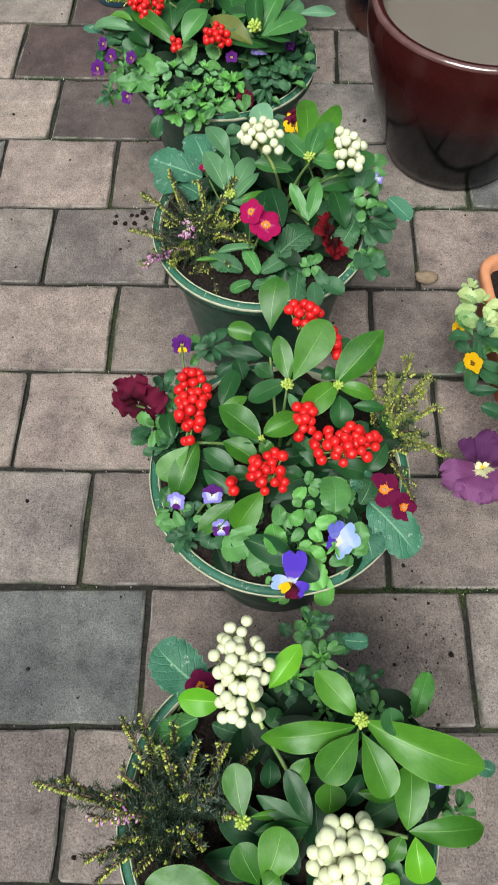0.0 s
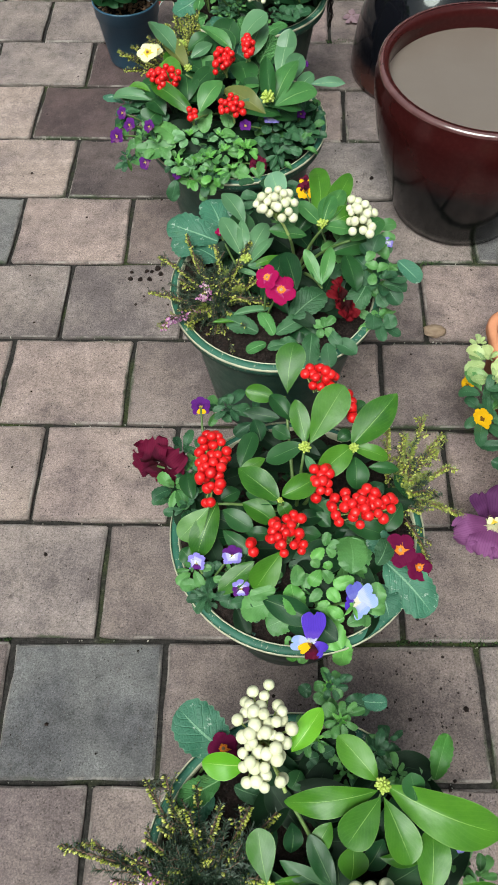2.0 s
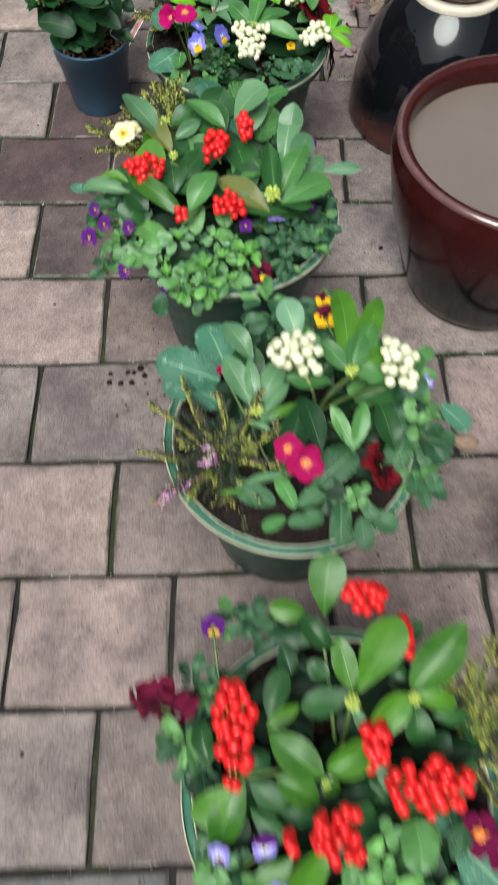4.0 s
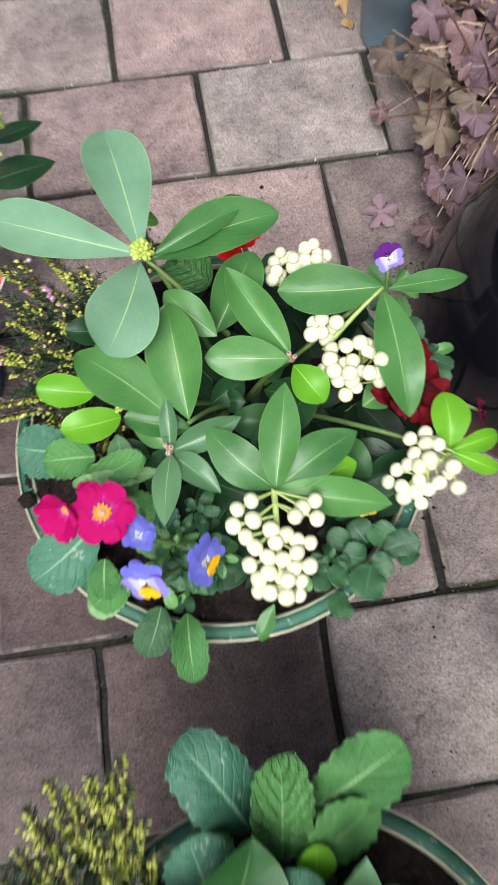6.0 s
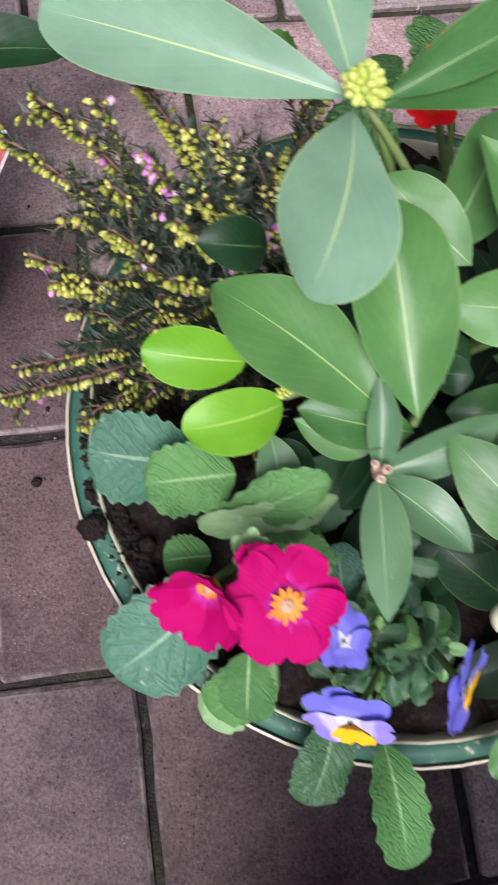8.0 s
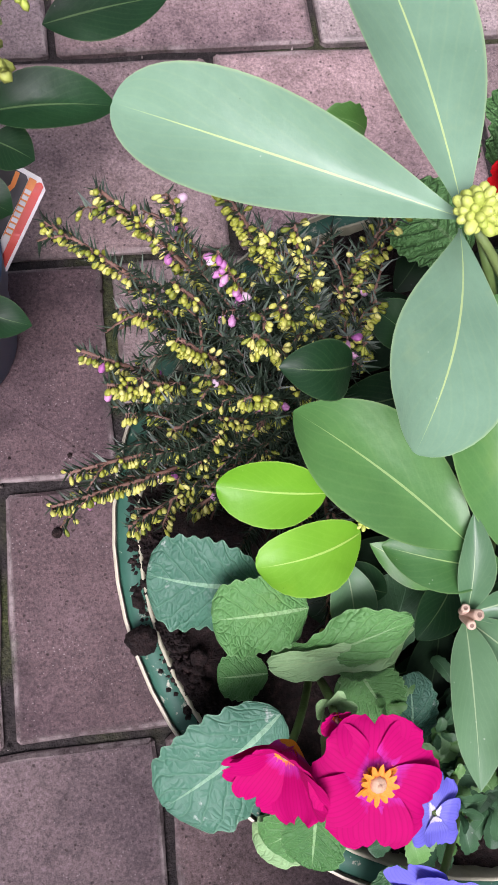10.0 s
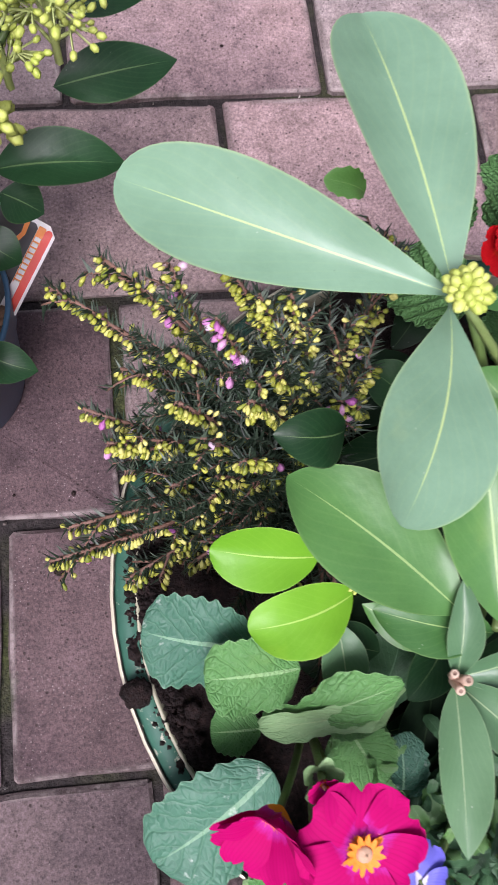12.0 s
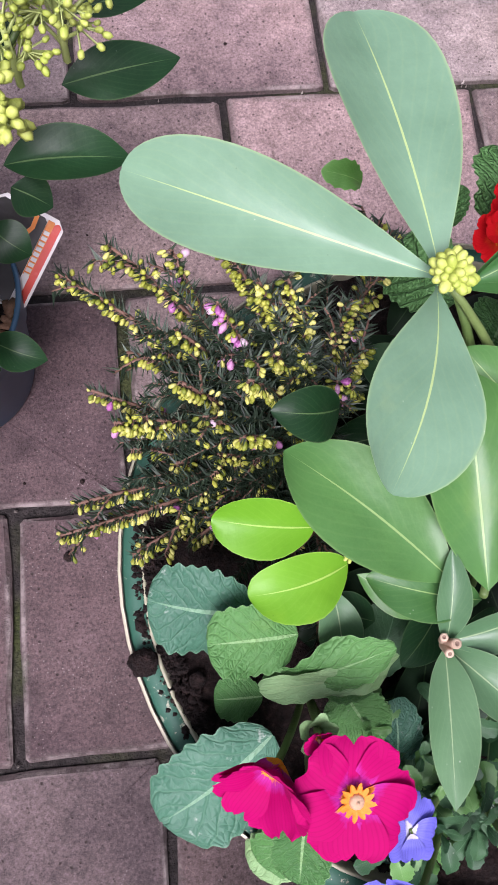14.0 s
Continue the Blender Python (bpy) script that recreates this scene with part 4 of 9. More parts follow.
def tuft(plant, c, rx, ry, n, size, materials, seed, kind="scallop", low=0.0):
    """Rosettes of small scalloped leaves crowded over an oval patch about c: old leaves lie flat, young ones stand up in the heart."""
    rng = random.Random(seed)
    c = Vector(c)
    count = max(1, round(n / 8))
    hearts = []
    for _ in range(count):
        best, far = None, -1
        for _ in range(8):
            a, d = rng.uniform(0, 6.283), math.sqrt(rng.random())
            p = c + Vector((rx * d * math.cos(a), ry * d * math.sin(a), (1 - d) * 0.018 + rng.uniform(-0.012, 0.008) - low * d))
            gap = min(((p - q).length for q in hearts), default=1)
            if gap > far:
                best, far = p, gap
        hearts.append(best)
    for heart in hearts:
        swing = rng.uniform(0, 6.283)
        main = rng.choice(materials)
        for k in range(9):
            young = k >= 6
            head = swing + 2.4 * k + rng.uniform(-0.3, 0.3)
            length = size * (rng.uniform(0.45, 0.70) if young else rng.uniform(0.80, 1.30))
            rise = rng.uniform(0.5, 1.1) if young else rng.uniform(-0.45, 0.35)
            way = Vector((math.cos(head), math.sin(head), rise)).normalized()
            p = heart + UP * (0.004 if young else rng.uniform(-0.008, 0.003)) + way * (0.0 if young else size * 0.22)
            leaf(plant, p, p + way * length, length * rng.uniform(0.46, 0.66), YOUNGER[main] if young else (main if rng.random() < 0.7 else rng.choice(materials)), kind)


def rosette(plant, c, size, seed, outer="viola", inner="viola_young"):
    """One viola shoot from above: oval scalloped leaves round a star of narrow young ones."""
    rng = random.Random(seed)
    c, swing = Vector(c), rng.uniform(0, 6.283)
    for k in range(7):
        head = swing + 6.283 * k / 7 + rng.uniform(-0.3, 0.3)
        way = Vector((math.cos(head), math.sin(head), rng.uniform(-0.5, 0.15))).normalized()
        length = size * rng.uniform(0.7, 1.15)
        b = c + way * size * 0.28
        leaf(plant, b, b + way * length, length * rng.uniform(0.55, 0.72), outer, "scallop")
    for k in range(6):
        head = swing + 1.1 * k + rng.uniform(-0.2, 0.2)
        way = Vector((math.cos(head), math.sin(head), rng.uniform(0.35, 1.3))).normalized()
        length = size * rng.uniform(0.45, 0.8)
        leaf(plant, c, c + way * length, length * 0.34, inner, "acute")


# ---------------------------------------------------------------- pots
def planter(x, y, r, height, label):
    """A round green planter with a broad flat rim edged in cream, filled with compost."""
    pot = thing("planter", x, y, 0.0, label, "plant pot", "row of green planters")
    part("body", turned([(0.0, 0.004), (r * 0.60, 0.004), (r * 0.64, 0.0), (r * 0.66, 0.006), (r * 0.74, height * 0.4), (r * 0.86, height * 0.86), (r * 0.90, height * 0.95), (r * 0.87, height * 0.97), (r * 0.80, height * 0.7), (r * 0.78, height * 0.6)]), "pot", pot)
    part("rim", turned([(r * 0.90, height - 0.018), (r * 0.975, height - 0.016), (r * 0.985, height - 0.003), (r * 0.975, height), (r * 0.93, height + 0.002), (r * 0.918, height - 0.001), (r * 0.905, height - 0.02)]), "rim", pot)
    part("outer_edge", turned([(r * 0.986, height - 0.004), (r * 0.994, height - 0.003), (r * 0.995, height - 0.001), (r * 0.992, height + 0.0006), (r * 0.986, height + 0.0006)]), "cream_edge", pot, "cream edge round the rim")
    part("inner_edge", turned([(r * 0.927, height + 0.002), (r * 0.923, height + 0.003), (r * 0.917, height + 0.002), (r * 0.905, height - 0.004), (r * 0.902, height - 0.012)]), "cream_edge", pot, "cream inner edge of the rim")
    rng = random.Random(int(1000 * (x + y) + 77))
    bm = bmesh.new()
    bmesh.ops.create_grid(bm, x_segments=64, y_segments=64, size=r * 0.96)
    for v in bm.verts:
        d = v.co.length
        if d > r * 0.905:
            v.co *= r * 0.905 / d
        v.co.z = height - 0.003 + 0.006 * noise.noise(v.co * 30) + 0.007 * noise.noise(v.co * 90) + 0.004 * noise.noise(v.co * 230)
    for _ in range(190):
        a, d = rng.uniform(0, 6.283), r * 0.89 * math.sqrt(rng.random())
        s = rng.triangular(0.0010, 0.0050, 0.0015)
        bmesh.ops.create_icosphere(bm, subdivisions=1, radius=s, matrix=Matrix.Translation((d * math.cos(a), d * math.sin(a), height - 0.001)))
    part("compost", bm, "soil", pot)
    return pot


# ---------------------------------------------------------------- setting
def sheet(name, size, z, material, label):
    bm = bmesh.new()
    bmesh.ops.create_grid(bm, x_segments=2, y_segments=2, size=size)
    for v in bm.verts:
        v.co.z = z
    me = bpy.data.meshes.new(name)
    bm.to_mesh(me)
    bm.free()
    me.materials.append(M[material])
    return tagged(new(name, me), label=label, category="ground", kind="structure")


ground = sheet("ground", 400.0, -0.0058, "joint", "dark earth and moss in the joints under the pavers")


def wall(name, x, y, length, turn):
    """An added, unseen plain dark board wall that closes the yard and blocks low sky, built of upright boards with
    rails behind.
    """
    bm = bmesh.new()
    n = int(length / 0.15)
    for k in range(n):
        m = Matrix.Translation((-length / 2 + (k + 0.5) * length / n, 0, 1.6)) @ Matrix.Diagonal((length / n - 0.008, 0.022, 3.2, 1))
        bmesh.ops.create_cube(bm, size=1.0, matrix=m)
    for z in (0.4, 1.6, 2.8):
        bmesh.ops.create_cube(bm, size=1.0, matrix=Matrix.Translation((0, 0.035, z)) @ Matrix.Diagonal((length, 0.04, 0.09, 1)))
    me = bpy.data.meshes.new(name)
    bm.to_mesh(me)
    bm.free()
    me.materials.append(M["wall"])
    ob = tagged(new(name, me), label="added plain dark board wall, unseen, blocking low sky round the yard", category="wall", kind="structure")
    ob.matrix_world = pose(x, y, 0, 0, 0, turn)


# unseen walls, added to shut out low sky and darken reflections
wall("wall_north", 0, 5.2, 9.0, 0)
wall("wall_south", 0, -4.2, 9.0, 180)
wall("wall_east", 4.5, 0.5, 9.4, -90)
wall("wall_west", -4.5, 0.5, 9.4, 90)

# ---------------------------------------------------------------- green planters in a row
POTS = [(0.065, -0.632, 0.142), (0.085, -0.296, 0.143), (0.081, 0.066, 0.146), (0.035, 0.417, 0.147), (0.071, 0.795, 0.1465)]
POT_LABELS = ["dark green plastic planter with cream rim edge, white-berried plants", "dark green plastic planter with cream rim edge, red-berried plants", "dark green plastic planter with cream rim, standing among planters", "dark green plastic planter overflowing with violas and red berries", "dark green plastic planter with compost spilt over its cream-edged rim"]
for (px, py, pr), text in zip(POTS, POT_LABELS):
    planter(px, py, pr, 0.239, text)


# ---------------------------------------------------------------- glazed pots
def glazed_pot(name, x, y, profile, material, label):
    pot = thing(name, x, y, 0.0, label, "glazed pot")
    part("body", turned(profile, 96), material, pot)
    return pot


big = glazed_pot("glazed_pot", 0.452, 0.481, [(0.0000, 0.0000), (0.1103, 0.0000), (0.1197, 0.0056), (0.1272, 0.0280), (0.1496, 0.0934), (0.1720, 0.1681), (0.1842, 0.2335), (0.1861, 0.2597), (0.1823, 0.2709), (0.1833, 0.2774), (0.1777, 0.2830), (0.1692, 0.2821), (0.1646, 0.2755), (0.1646, 0.2643), (0.1683, 0.2382), (0.1608, 0.1868)], "glaze_red", "large oxblood and black glazed pot brim-full of silty water")
# pale strip painted along the lip for its bright line of reflected sky
part("lip", turned([(0.1838, 0.2776), (0.1829, 0.2806), (0.1809, 0.2828), (0.1785, 0.2838), (0.1762, 0.2836)], 96), "lip_highlight", big, "pale glossy strip along the lip, painted as its highlight")
part("water", turned([(0.0000, 0.2447), (0.1674, 0.2447)], 96), "water", big, "still silty grey-brown water")

upturned = glazed_pot("glazed_pot", 0.455, 0.912, [(0.1500, 0.0000), (0.1575, 0.0030), (0.1590, 0.0140), (0.1575, 0.0500), (0.1530, 0.0950), (0.1440, 0.1380), (0.1290, 0.1720), (0.1080, 0.2050), (0.0880, 0.2270), (0.0770, 0.2360)], "glaze_black", "upturned black glazed pot with brown band, standing on its rim")
part("foot_ring", turned([(0.0790, 0.2350), (0.0800, 0.2440), (0.0750, 0.2480), (0.0690, 0.2450), (0.0000, 0.2400)], 96), "bisque", upturned, "pale unglazed foot ring")
glazed_pot("glazed_pot", 0.456, 0.916, [(0.0000, 0.2490), (0.0660, 0.2490), (0.0710, 0.2540), (0.0760, 0.2820), (0.0860, 0.3300), (0.0930, 0.3700), (0.0910, 0.3770), (0.0850, 0.3750), (0.0810, 0.3620)], "glaze_plum", "plum glazed pot stacked on an upturned black pot")


# ---------------------------------------------------------------- terracotta trough
def rounded_box(w, d, h, r, steps=6):
    ring = []
    for cx, cy, a0 in ((w / 2 - r, d / 2 - r, 0), (-w / 2 + r, d / 2 - r, 90), (-w / 2 + r, -d / 2 + r, 180), (w / 2 - r, -d / 2 + r, 270)):
        for k in range(steps + 1):
            a = radians(a0 + 90 * k / steps)
            ring.append((cx + r * math.cos(a), cy + r * math.sin(a)))
    return ring


def trough(x, y, w, d, h):
    t = thing("terracotta_trough", x, y, 0, "orange terracotta trough with rounded rim, planted with violas", "plant trough")
    ring = rounded_box(w, d, h, 0.035)
    bm = bmesh.new()
    levels = [(0.84, 0.0), (0.86, 0.004), (0.93, h * 0.78), (1.0, h * 0.80), (1.02, h * 0.85), (1.02, h * 0.96), (1.0, h), (0.93, h), (0.90, h * 0.97), (0.88, h * 0.80)]
    rows = [[bm.verts.new((px * s, py * s, z)) for px, py in ring] for s, z in levels]
    for a, b in zip(rows, rows[1:]):
        for i in range(len(ring)):
            j = (i + 1) % len(ring)
            bm.faces.new((a[i], a[j], b[j], b[i]))
    part("body", bm, "terracotta", t)
    bm = bmesh.new()
    bmesh.ops.create_grid(bm, x_segments=20, y_segments=20, size=1.0)
    for v in bm.verts:
        v.co.x *= w * 0.45
        v.co.y *= d * 0.45
        v.co.z = h * 0.84 + 0.006 * noise.noise(v.co * 60)
    part("compost", bm, "soil", t)
    return t


trough(0.523, 0.003, 0.219, 0.233, 0.107)

# a stone and a clod on the pavers
def lump(name, x, y, z, sx, sy, sz, material, label, category, seed):
    bm = bmesh.new()
    bmesh.ops.create_icosphere(bm, subdivisions=4, radius=1.0)
    for v in bm.verts:
        k = 1 + 0.22 * noise.noise(v.co * 1.6 + Vector((seed, 0, 0))) + 0.14 * noise.noise(v.co * 4 + Vector((0, seed, 0))) + 0.12 * noise.noise(v.co * 11)
        v.co = Vector((v.co.x * sx * k, v.co.y * sy * k, v.co.z * sz * k))
    low = min(v.co.z for v in bm.verts)
    for v in bm.verts:
        v.co.z -= low
    me = bpy.data.meshes.new(name)
    bm.to_mesh(me)
    bm.free()
    for p in me.polygons:
        p.use_smooth = True
    me.materials.append(M[material])
    ob = tagged(new(name, me), label=label, category=category)
    ob.location = (x, y, z)
    return ob


lump("stone", 0.361, 0.163, 0.0, 0.020, 0.012, 0.006, "stone", "small flat brown stone lying on the pavers", "stone", 3.0)


# ---------------------------------------------------------------- blue nursery pot
def nursery_pot(name, x, y, r_top, r_base, h, material, label, fill="bark"):
    pot = thing(name, x, y, 0, label, "plant pot")
    part("body", turned([(0.0, 0.003), (r_base * 0.9, 0.003), (r_base * 0.94, 0.0), (r_base, 0.005), (r_base + (r_top - r_base) * 0.72, h * 0.78), (r_top * 0.965, h * 0.785), (r_top * 0.985, h * 0.97), (r_top, h * 0.975), (r_top, h), (r_top * 0.96, h), (r_top * 0.93, h * 0.9), (r_top * 0.9, h * 0.7)]), material, pot)
    rng = random.Random(5)
    bm = bmesh.new()
    bmesh.ops.create_grid(bm, x_segments=16, y_segments=16, size=r_top * 0.93)
    for v in bm.verts:
        d = v.co.length
        if d > r_top * 0.93:
            v.co *= r_top * 0.93 / d
        v.co.z = h * 0.88 + 0.004 * noise.noise(v.co * 80)
    part("compost", bm, "soil", pot)
    if fill:
        bm = bmesh.new()
        for _ in range(150):
            a, d = rng.uniform(0, 6.283), r_top * 0.88 * math.sqrt(rng.random())
            m = Matrix.Translation((d * math.cos(a), d * math.sin(a), h * 0.885 + rng.uniform(0, 0.006))) @ Euler((rng.uniform(-0.6, 0.6), rng.uniform(-0.6, 0.6), rng.uniform(0, 6))).to_matrix().to_4x4() @ Matrix.Diagonal((rng.uniform(0.004, 0.011), rng.uniform(0.002, 0.005), 0.0018, 1))
            bmesh.ops.create_icosphere(bm, subdivisions=1, radius=1.0, matrix=m)
        tagged(part("bark_mulch", bm, fill, pot), kind="stuff")
    return pot


nursery_pot("nursery_pot", -0.190, 0.997, 0.072, 0.054, 0.134, "blue_pot", "grey-blue plastic nursery pot with tan bark mulch")
nursery_pot("nursery_pot", 0.415, 1.380, 0.054, 0.043, 0.101, "pale_pot", "pale blue plastic nursery pot behind a withered plant", "")
nursery_pot("nursery_pot", 0.367, 1.661, 0.142, 0.125, 0.163, "black_pot", "black plastic nursery pot on the pavers", "")


# ---------------------------------------------------------------- plant label
def plant_tag(corner, foot, facing, width):
    """A stiff printed card that leans on its pot: red and orange bands, a black picture field, a white border and bars of print."""
    corner, foot, facing = Vector(corner), Vector(foot), Vector(facing)
    tag = thing("plant_tag", *foot, "red, black and white printed plant label leaning on a pot", "plant label")
    long = foot - corner
    length = long.length
    long.normalize()
    facing = (facing - long * facing.dot(long)).normalized()
    across = long.cross(facing)

    def plate(name, pts, rise, material, label=""):
        bm = bmesh.new()
        spots = [corner - foot + long * a + across * b + facing * rise for a, b in pts]
        front = [bm.verts.new(p + facing * 0.0004) for p in spots]
        back = [bm.verts.new(p - facing * 0.0004) for p in spots]
        bm.faces.new(front), bm.faces.new(back[::-1])
        for i in range(len(pts)):
            j = (i + 1) % len(pts)
            bm.faces.new((front[j], front[i], back[i], back[j]))
        ob = part(name, bm, material, tag, label)
        for p in ob.data.polygons:
            p.use_smooth = False

    def block(a0, a1, b0, b1, r=0.0):
        return [(a0 + r, b0), (a1 - r, b0), (a1, b0 + r), (a1, b1 - r), (a1 - r, b1), (a0 + r, b1), (a0, b1 - r), (a0, b0 + r)]

    e = length
    plate("card", block(-0.001, e, 0.0, width, 0.005), 0.0, "tag_white")
    plate("red_field", block(0.0015, e - 0.003, 0.0018, 0.0062, 0.0015), 0.001, "tag_red")
    plate("orange_field", block(0.0015, e * 0.62, 0.0062, 0.0105, 0.0005), 0.001, "tag_orange")
    plate("black_field", block(0.0015, e - 0.003, 0.0107, width - 0.0025, 0.002), 0.001, "tag_black")
    plate("orange_arc", [(0.002, 0.016), (0.010, 0.0155), (0.018, 0.0185), (0.024, 0.024), (0.022, 0.0255), (0.016, 0.0205), (0.010, 0.0180), (0.002, 0.0185)], 0.0018, "tag_orange")
    for k in range(9):
        a = 0.008 + 0.0036 * k
        plate("print_bar", [(a, 0.0066), (a + 0.0024, 0.0066), (a + 0.0024, 0.0100), (a, 0.0100)], 0.0018, "tag_white")
    return tag


plant_tag((-0.0855, 1.0255, 0.144), (-0.1225, 0.988, 0.111), (0.032, -0.685, 0.728), 0.042)
# clods of compost on the rim of the last planter
for cx, cy, cs in ((-0.068, 0.772, 0.0056), (-0.0585, 0.795, 0.003), (-0.0615, 0.792, 0.0024)):
    lump("compost_clod", cx, cy, 0.2405, cs, cs, cs * 0.8, "soil", "crumbly clod of dark compost on the planter's rim", "compost", cx * 100)

rng = random.Random(8)
verts, faces = [], []
for k_ in range(1500):
    a, d = radians(rng.gauss((160, 168, 180, 188, 205, 176)[k_ % 6], 5.0)), 0.1465 * rng.triangular(0.85, 0.955, 0.905)
    p = Vector((0.071 + d * math.cos(a), 0.795 + d * math.sin(a), 0.2395))
    s = abs(rng.gauss(0, 0.0010)) + 0.0006
    k = len(verts)
    turn = rng.uniform(0, 6)
    for i in range(5):
        verts.append(p + Vector((math.cos(turn + 6.283 * i / 5), math.sin(turn + 6.283 * i / 5), 0)) * s * rng.uniform(0.7, 1.2))
    verts.append(p + UP * s * 1.2)
    faces.extend((k + i, k + (i + 1) % 5, k + 5) for i in range(5))
tagged(new("spilt_compost", mesh_of("spilt_compost", verts, faces, "soil", False)), label="dark crumbs of compost spilt over a planter's rim", category="compost", kind="stuff")


# fallen leaves by the black pot, and roots that hang over the last planter's rim
for k, (lx, ly, turn) in enumerate([(0.353, 1.449, 0.0), (0.364, 1.429, 1.7), (0.372, 1.415, 3.4), (0.358, 1.421, 5.1)]):
    dry = thing("fallen_leaf", lx, ly, 0.0, "curled tan fallen leaf lying on the pavers", "leaf", "fallen leaves")
    leaf(dry, (lx, ly, 0.004), (lx + 0.020 * math.cos(turn), ly + 0.020 * math.sin(turn), 0.007), 0.011, "fallen", "scallop")
rng = random.Random(14)
verts, faces = [], []
for k in range(14):
    a = radians(rng.uniform(-14, 8))
    start = Vector((0.071 + 0.1425 * math.cos(a), 0.795 + 0.1425 * math.sin(a), 0.241))
    out = Vector((math.cos(a), math.sin(a), 0))
    drop = rng.uniform(0.02, 0.075)
    tube(verts, faces, [start - out * 0.02 + UP * 0.004, start + out * 0.006, start + out * 0.012 - UP * drop * 0.5 + Vector((rng.uniform(-1, 1), rng.uniform(-1, 1), 0)) * 0.004, start + out * rng.uniform(0.006, 0.014) - UP * drop], 0.0016, 0.4, 5)
tagged(new("hanging_roots", mesh_of("hanging_roots", verts, faces, "soil")), label="dark matted roots hanging over a planter's rim", category="roots", kind="stuff")


# ---------------------------------------------------------------- plants of the planters
# fifth planter

white_skimmia = thing('skimmia', 0.090, 0.815, 0.229, 'bushy skimmia with broad grey-green leaves and ivory berries', 'shrub')
leaf(white_skimmia, (0.043, 0.868, 0.356), (-0.049, 0.924, 0.346), 0.033, 'pale', 'broad')
leaf(white_skimmia, (0.042, 0.868, 0.356), (0.034, 0.965, 0.358), 0.040, 'pale', 'broad')
leaf(white_skimmia, (0.042, 0.868, 0.356), (0.013, 0.808, 0.360), 0.041, 'pale', 'broad')
leaf(white_skimmia, (0.047, 0.864, 0.358), (0.127, 0.877, 0.361), 0.031, 'mid')
leaf(white_skimmia, (0.048, 0.864, 0.360), (0.104, 0.882, 0.367), 0.016, 'mid')
bud_knot(white_skimmia, (0.042, 0.868, 0.360), 0.0065, 26, seed=1)
leaf(white_skimmia, (0.038, 0.782, 0.315), (-0.010, 0.831, 0.324), 0.035, 'mid')
leaf(white_skimmia, (0.050, 0.774, 0.306), (0.011, 0.788, 0.313), 0.019, 'mid')
leaf(white_skimmia, (0.049, 0.777, 0.314), (0.050, 0.845, 0.336), 0.034, 'mid')
leaf(white_skimmia, (-0.003, 0.806, 0.316), (-0.036, 0.813, 0.324), 0.020, 'lime', 'oval')
leaf(white_skimmia, (0.009, 0.793, 0.303), (-0.027, 0.788, 0.312), 0.022, 'lime', 'oval')
leaf(white_skimmia, (0.014, 0.842, 0.322), (-0.011, 0.841, 0.335), 0.018, 'dark')
leaf(white_skimmia, (0.003, 0.785, 0.295), (0.003, 0.758, 0.285), 0.0165, 'sage', 'acute')
bud_knot(white_skimmia, (0.0085, 0.7965, 0.306), 0.0028, 8, seed=2)
leaf(white_skimmia, (0.013, 0.790, 0.290), (0.037, 0.773, 0.290), 0.014, 'mid')
leaf(white_skimmia, (0.034, 0.762, 0.306), (0.038, 0.792, 0.321), 0.011, 'sage', 'acute')
leaf(white_skimmia, (0.034, 0.762, 0.306), (0.080, 0.772, 0.314), 0.017, 'sage', 'acute')
leaf(white_skimmia, (0.034, 0.762, 0.306), (0.058, 0.731, 0.310), 0.017, 'sage', 'acute')
leaf(white_skimmia, (0.034, 0.762, 0.306), (0.023, 0.716, 0.316), 0.017, 'sage', 'acute')
leaf(white_skimmia, (0.077, 0.836, 0.304), (0.112, 0.881, 0.319), 0.030, 'mid')
leaf(white_skimmia, (0.119, 0.806, 0.314), (0.091, 0.867, 0.330), 0.025, 'mid', 'acute')
leaf(white_skimmia, (0.117, 0.801, 0.319), (0.066, 0.812, 0.321), 0.027, 'mid')
leaf(white_skimmia, (0.119, 0.798, 0.317), (0.133, 0.772, 0.311), 0.023, 'lime')
leaf(white_skimmia, (0.185, 0.834, 0.326), (0.120, 0.847, 0.323), 0.032, 'mid')
leaf(white_skimmia, (0.185, 0.834, 0.326), (0.180, 0.751, 0.314), 0.029, 'mid')
leaf(white_skimmia, (0.188, 0.832, 0.325), (0.242, 0.833, 0.319), 0.015, 'mid')
leaf(white_skimmia, (0.090, 0.725, 0.307), (0.057, 0.768, 0.319), 0.026, 'mid', 'acute')
leaf(white_skimmia, (0.090, 0.725, 0.307), (0.109, 0.784, 0.325), 0.024, 'mid', 'acute')
leaf(white_skimmia, (0.090, 0.725, 0.307), (0.147, 0.749, 0.314), 0.027, 'mid', 'acute')
leaf(white_skimmia, (0.090, 0.725, 0.307), (0.159, 0.704, 0.297), 0.023, 'mid', 'acute')
leaf(white_skimmia, (0.102, 0.728, 0.294), (0.144, 0.732, 0.299), 0.023, 'lime')
leaf(white_skimmia, (0.207, 0.731, 0.286), (0.213, 0.769, 0.295), 0.024, 'lime')
leaf(white_skimmia, (0.207, 0.731, 0.286), (0.244, 0.737, 0.280), 0.014, 'lime')
leaf(white_skimmia, (0.207, 0.731, 0.286), (0.240, 0.714, 0.271), 0.012, 'lime')
leaf(white_skimmia, (0.077, 0.666, 0.261), (0.064, 0.647, 0.253), 0.011, 'mid')
# inner leaves: deep and dark greens with the shade under the top leaves included
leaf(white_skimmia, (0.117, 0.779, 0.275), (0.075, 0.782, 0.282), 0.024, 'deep')
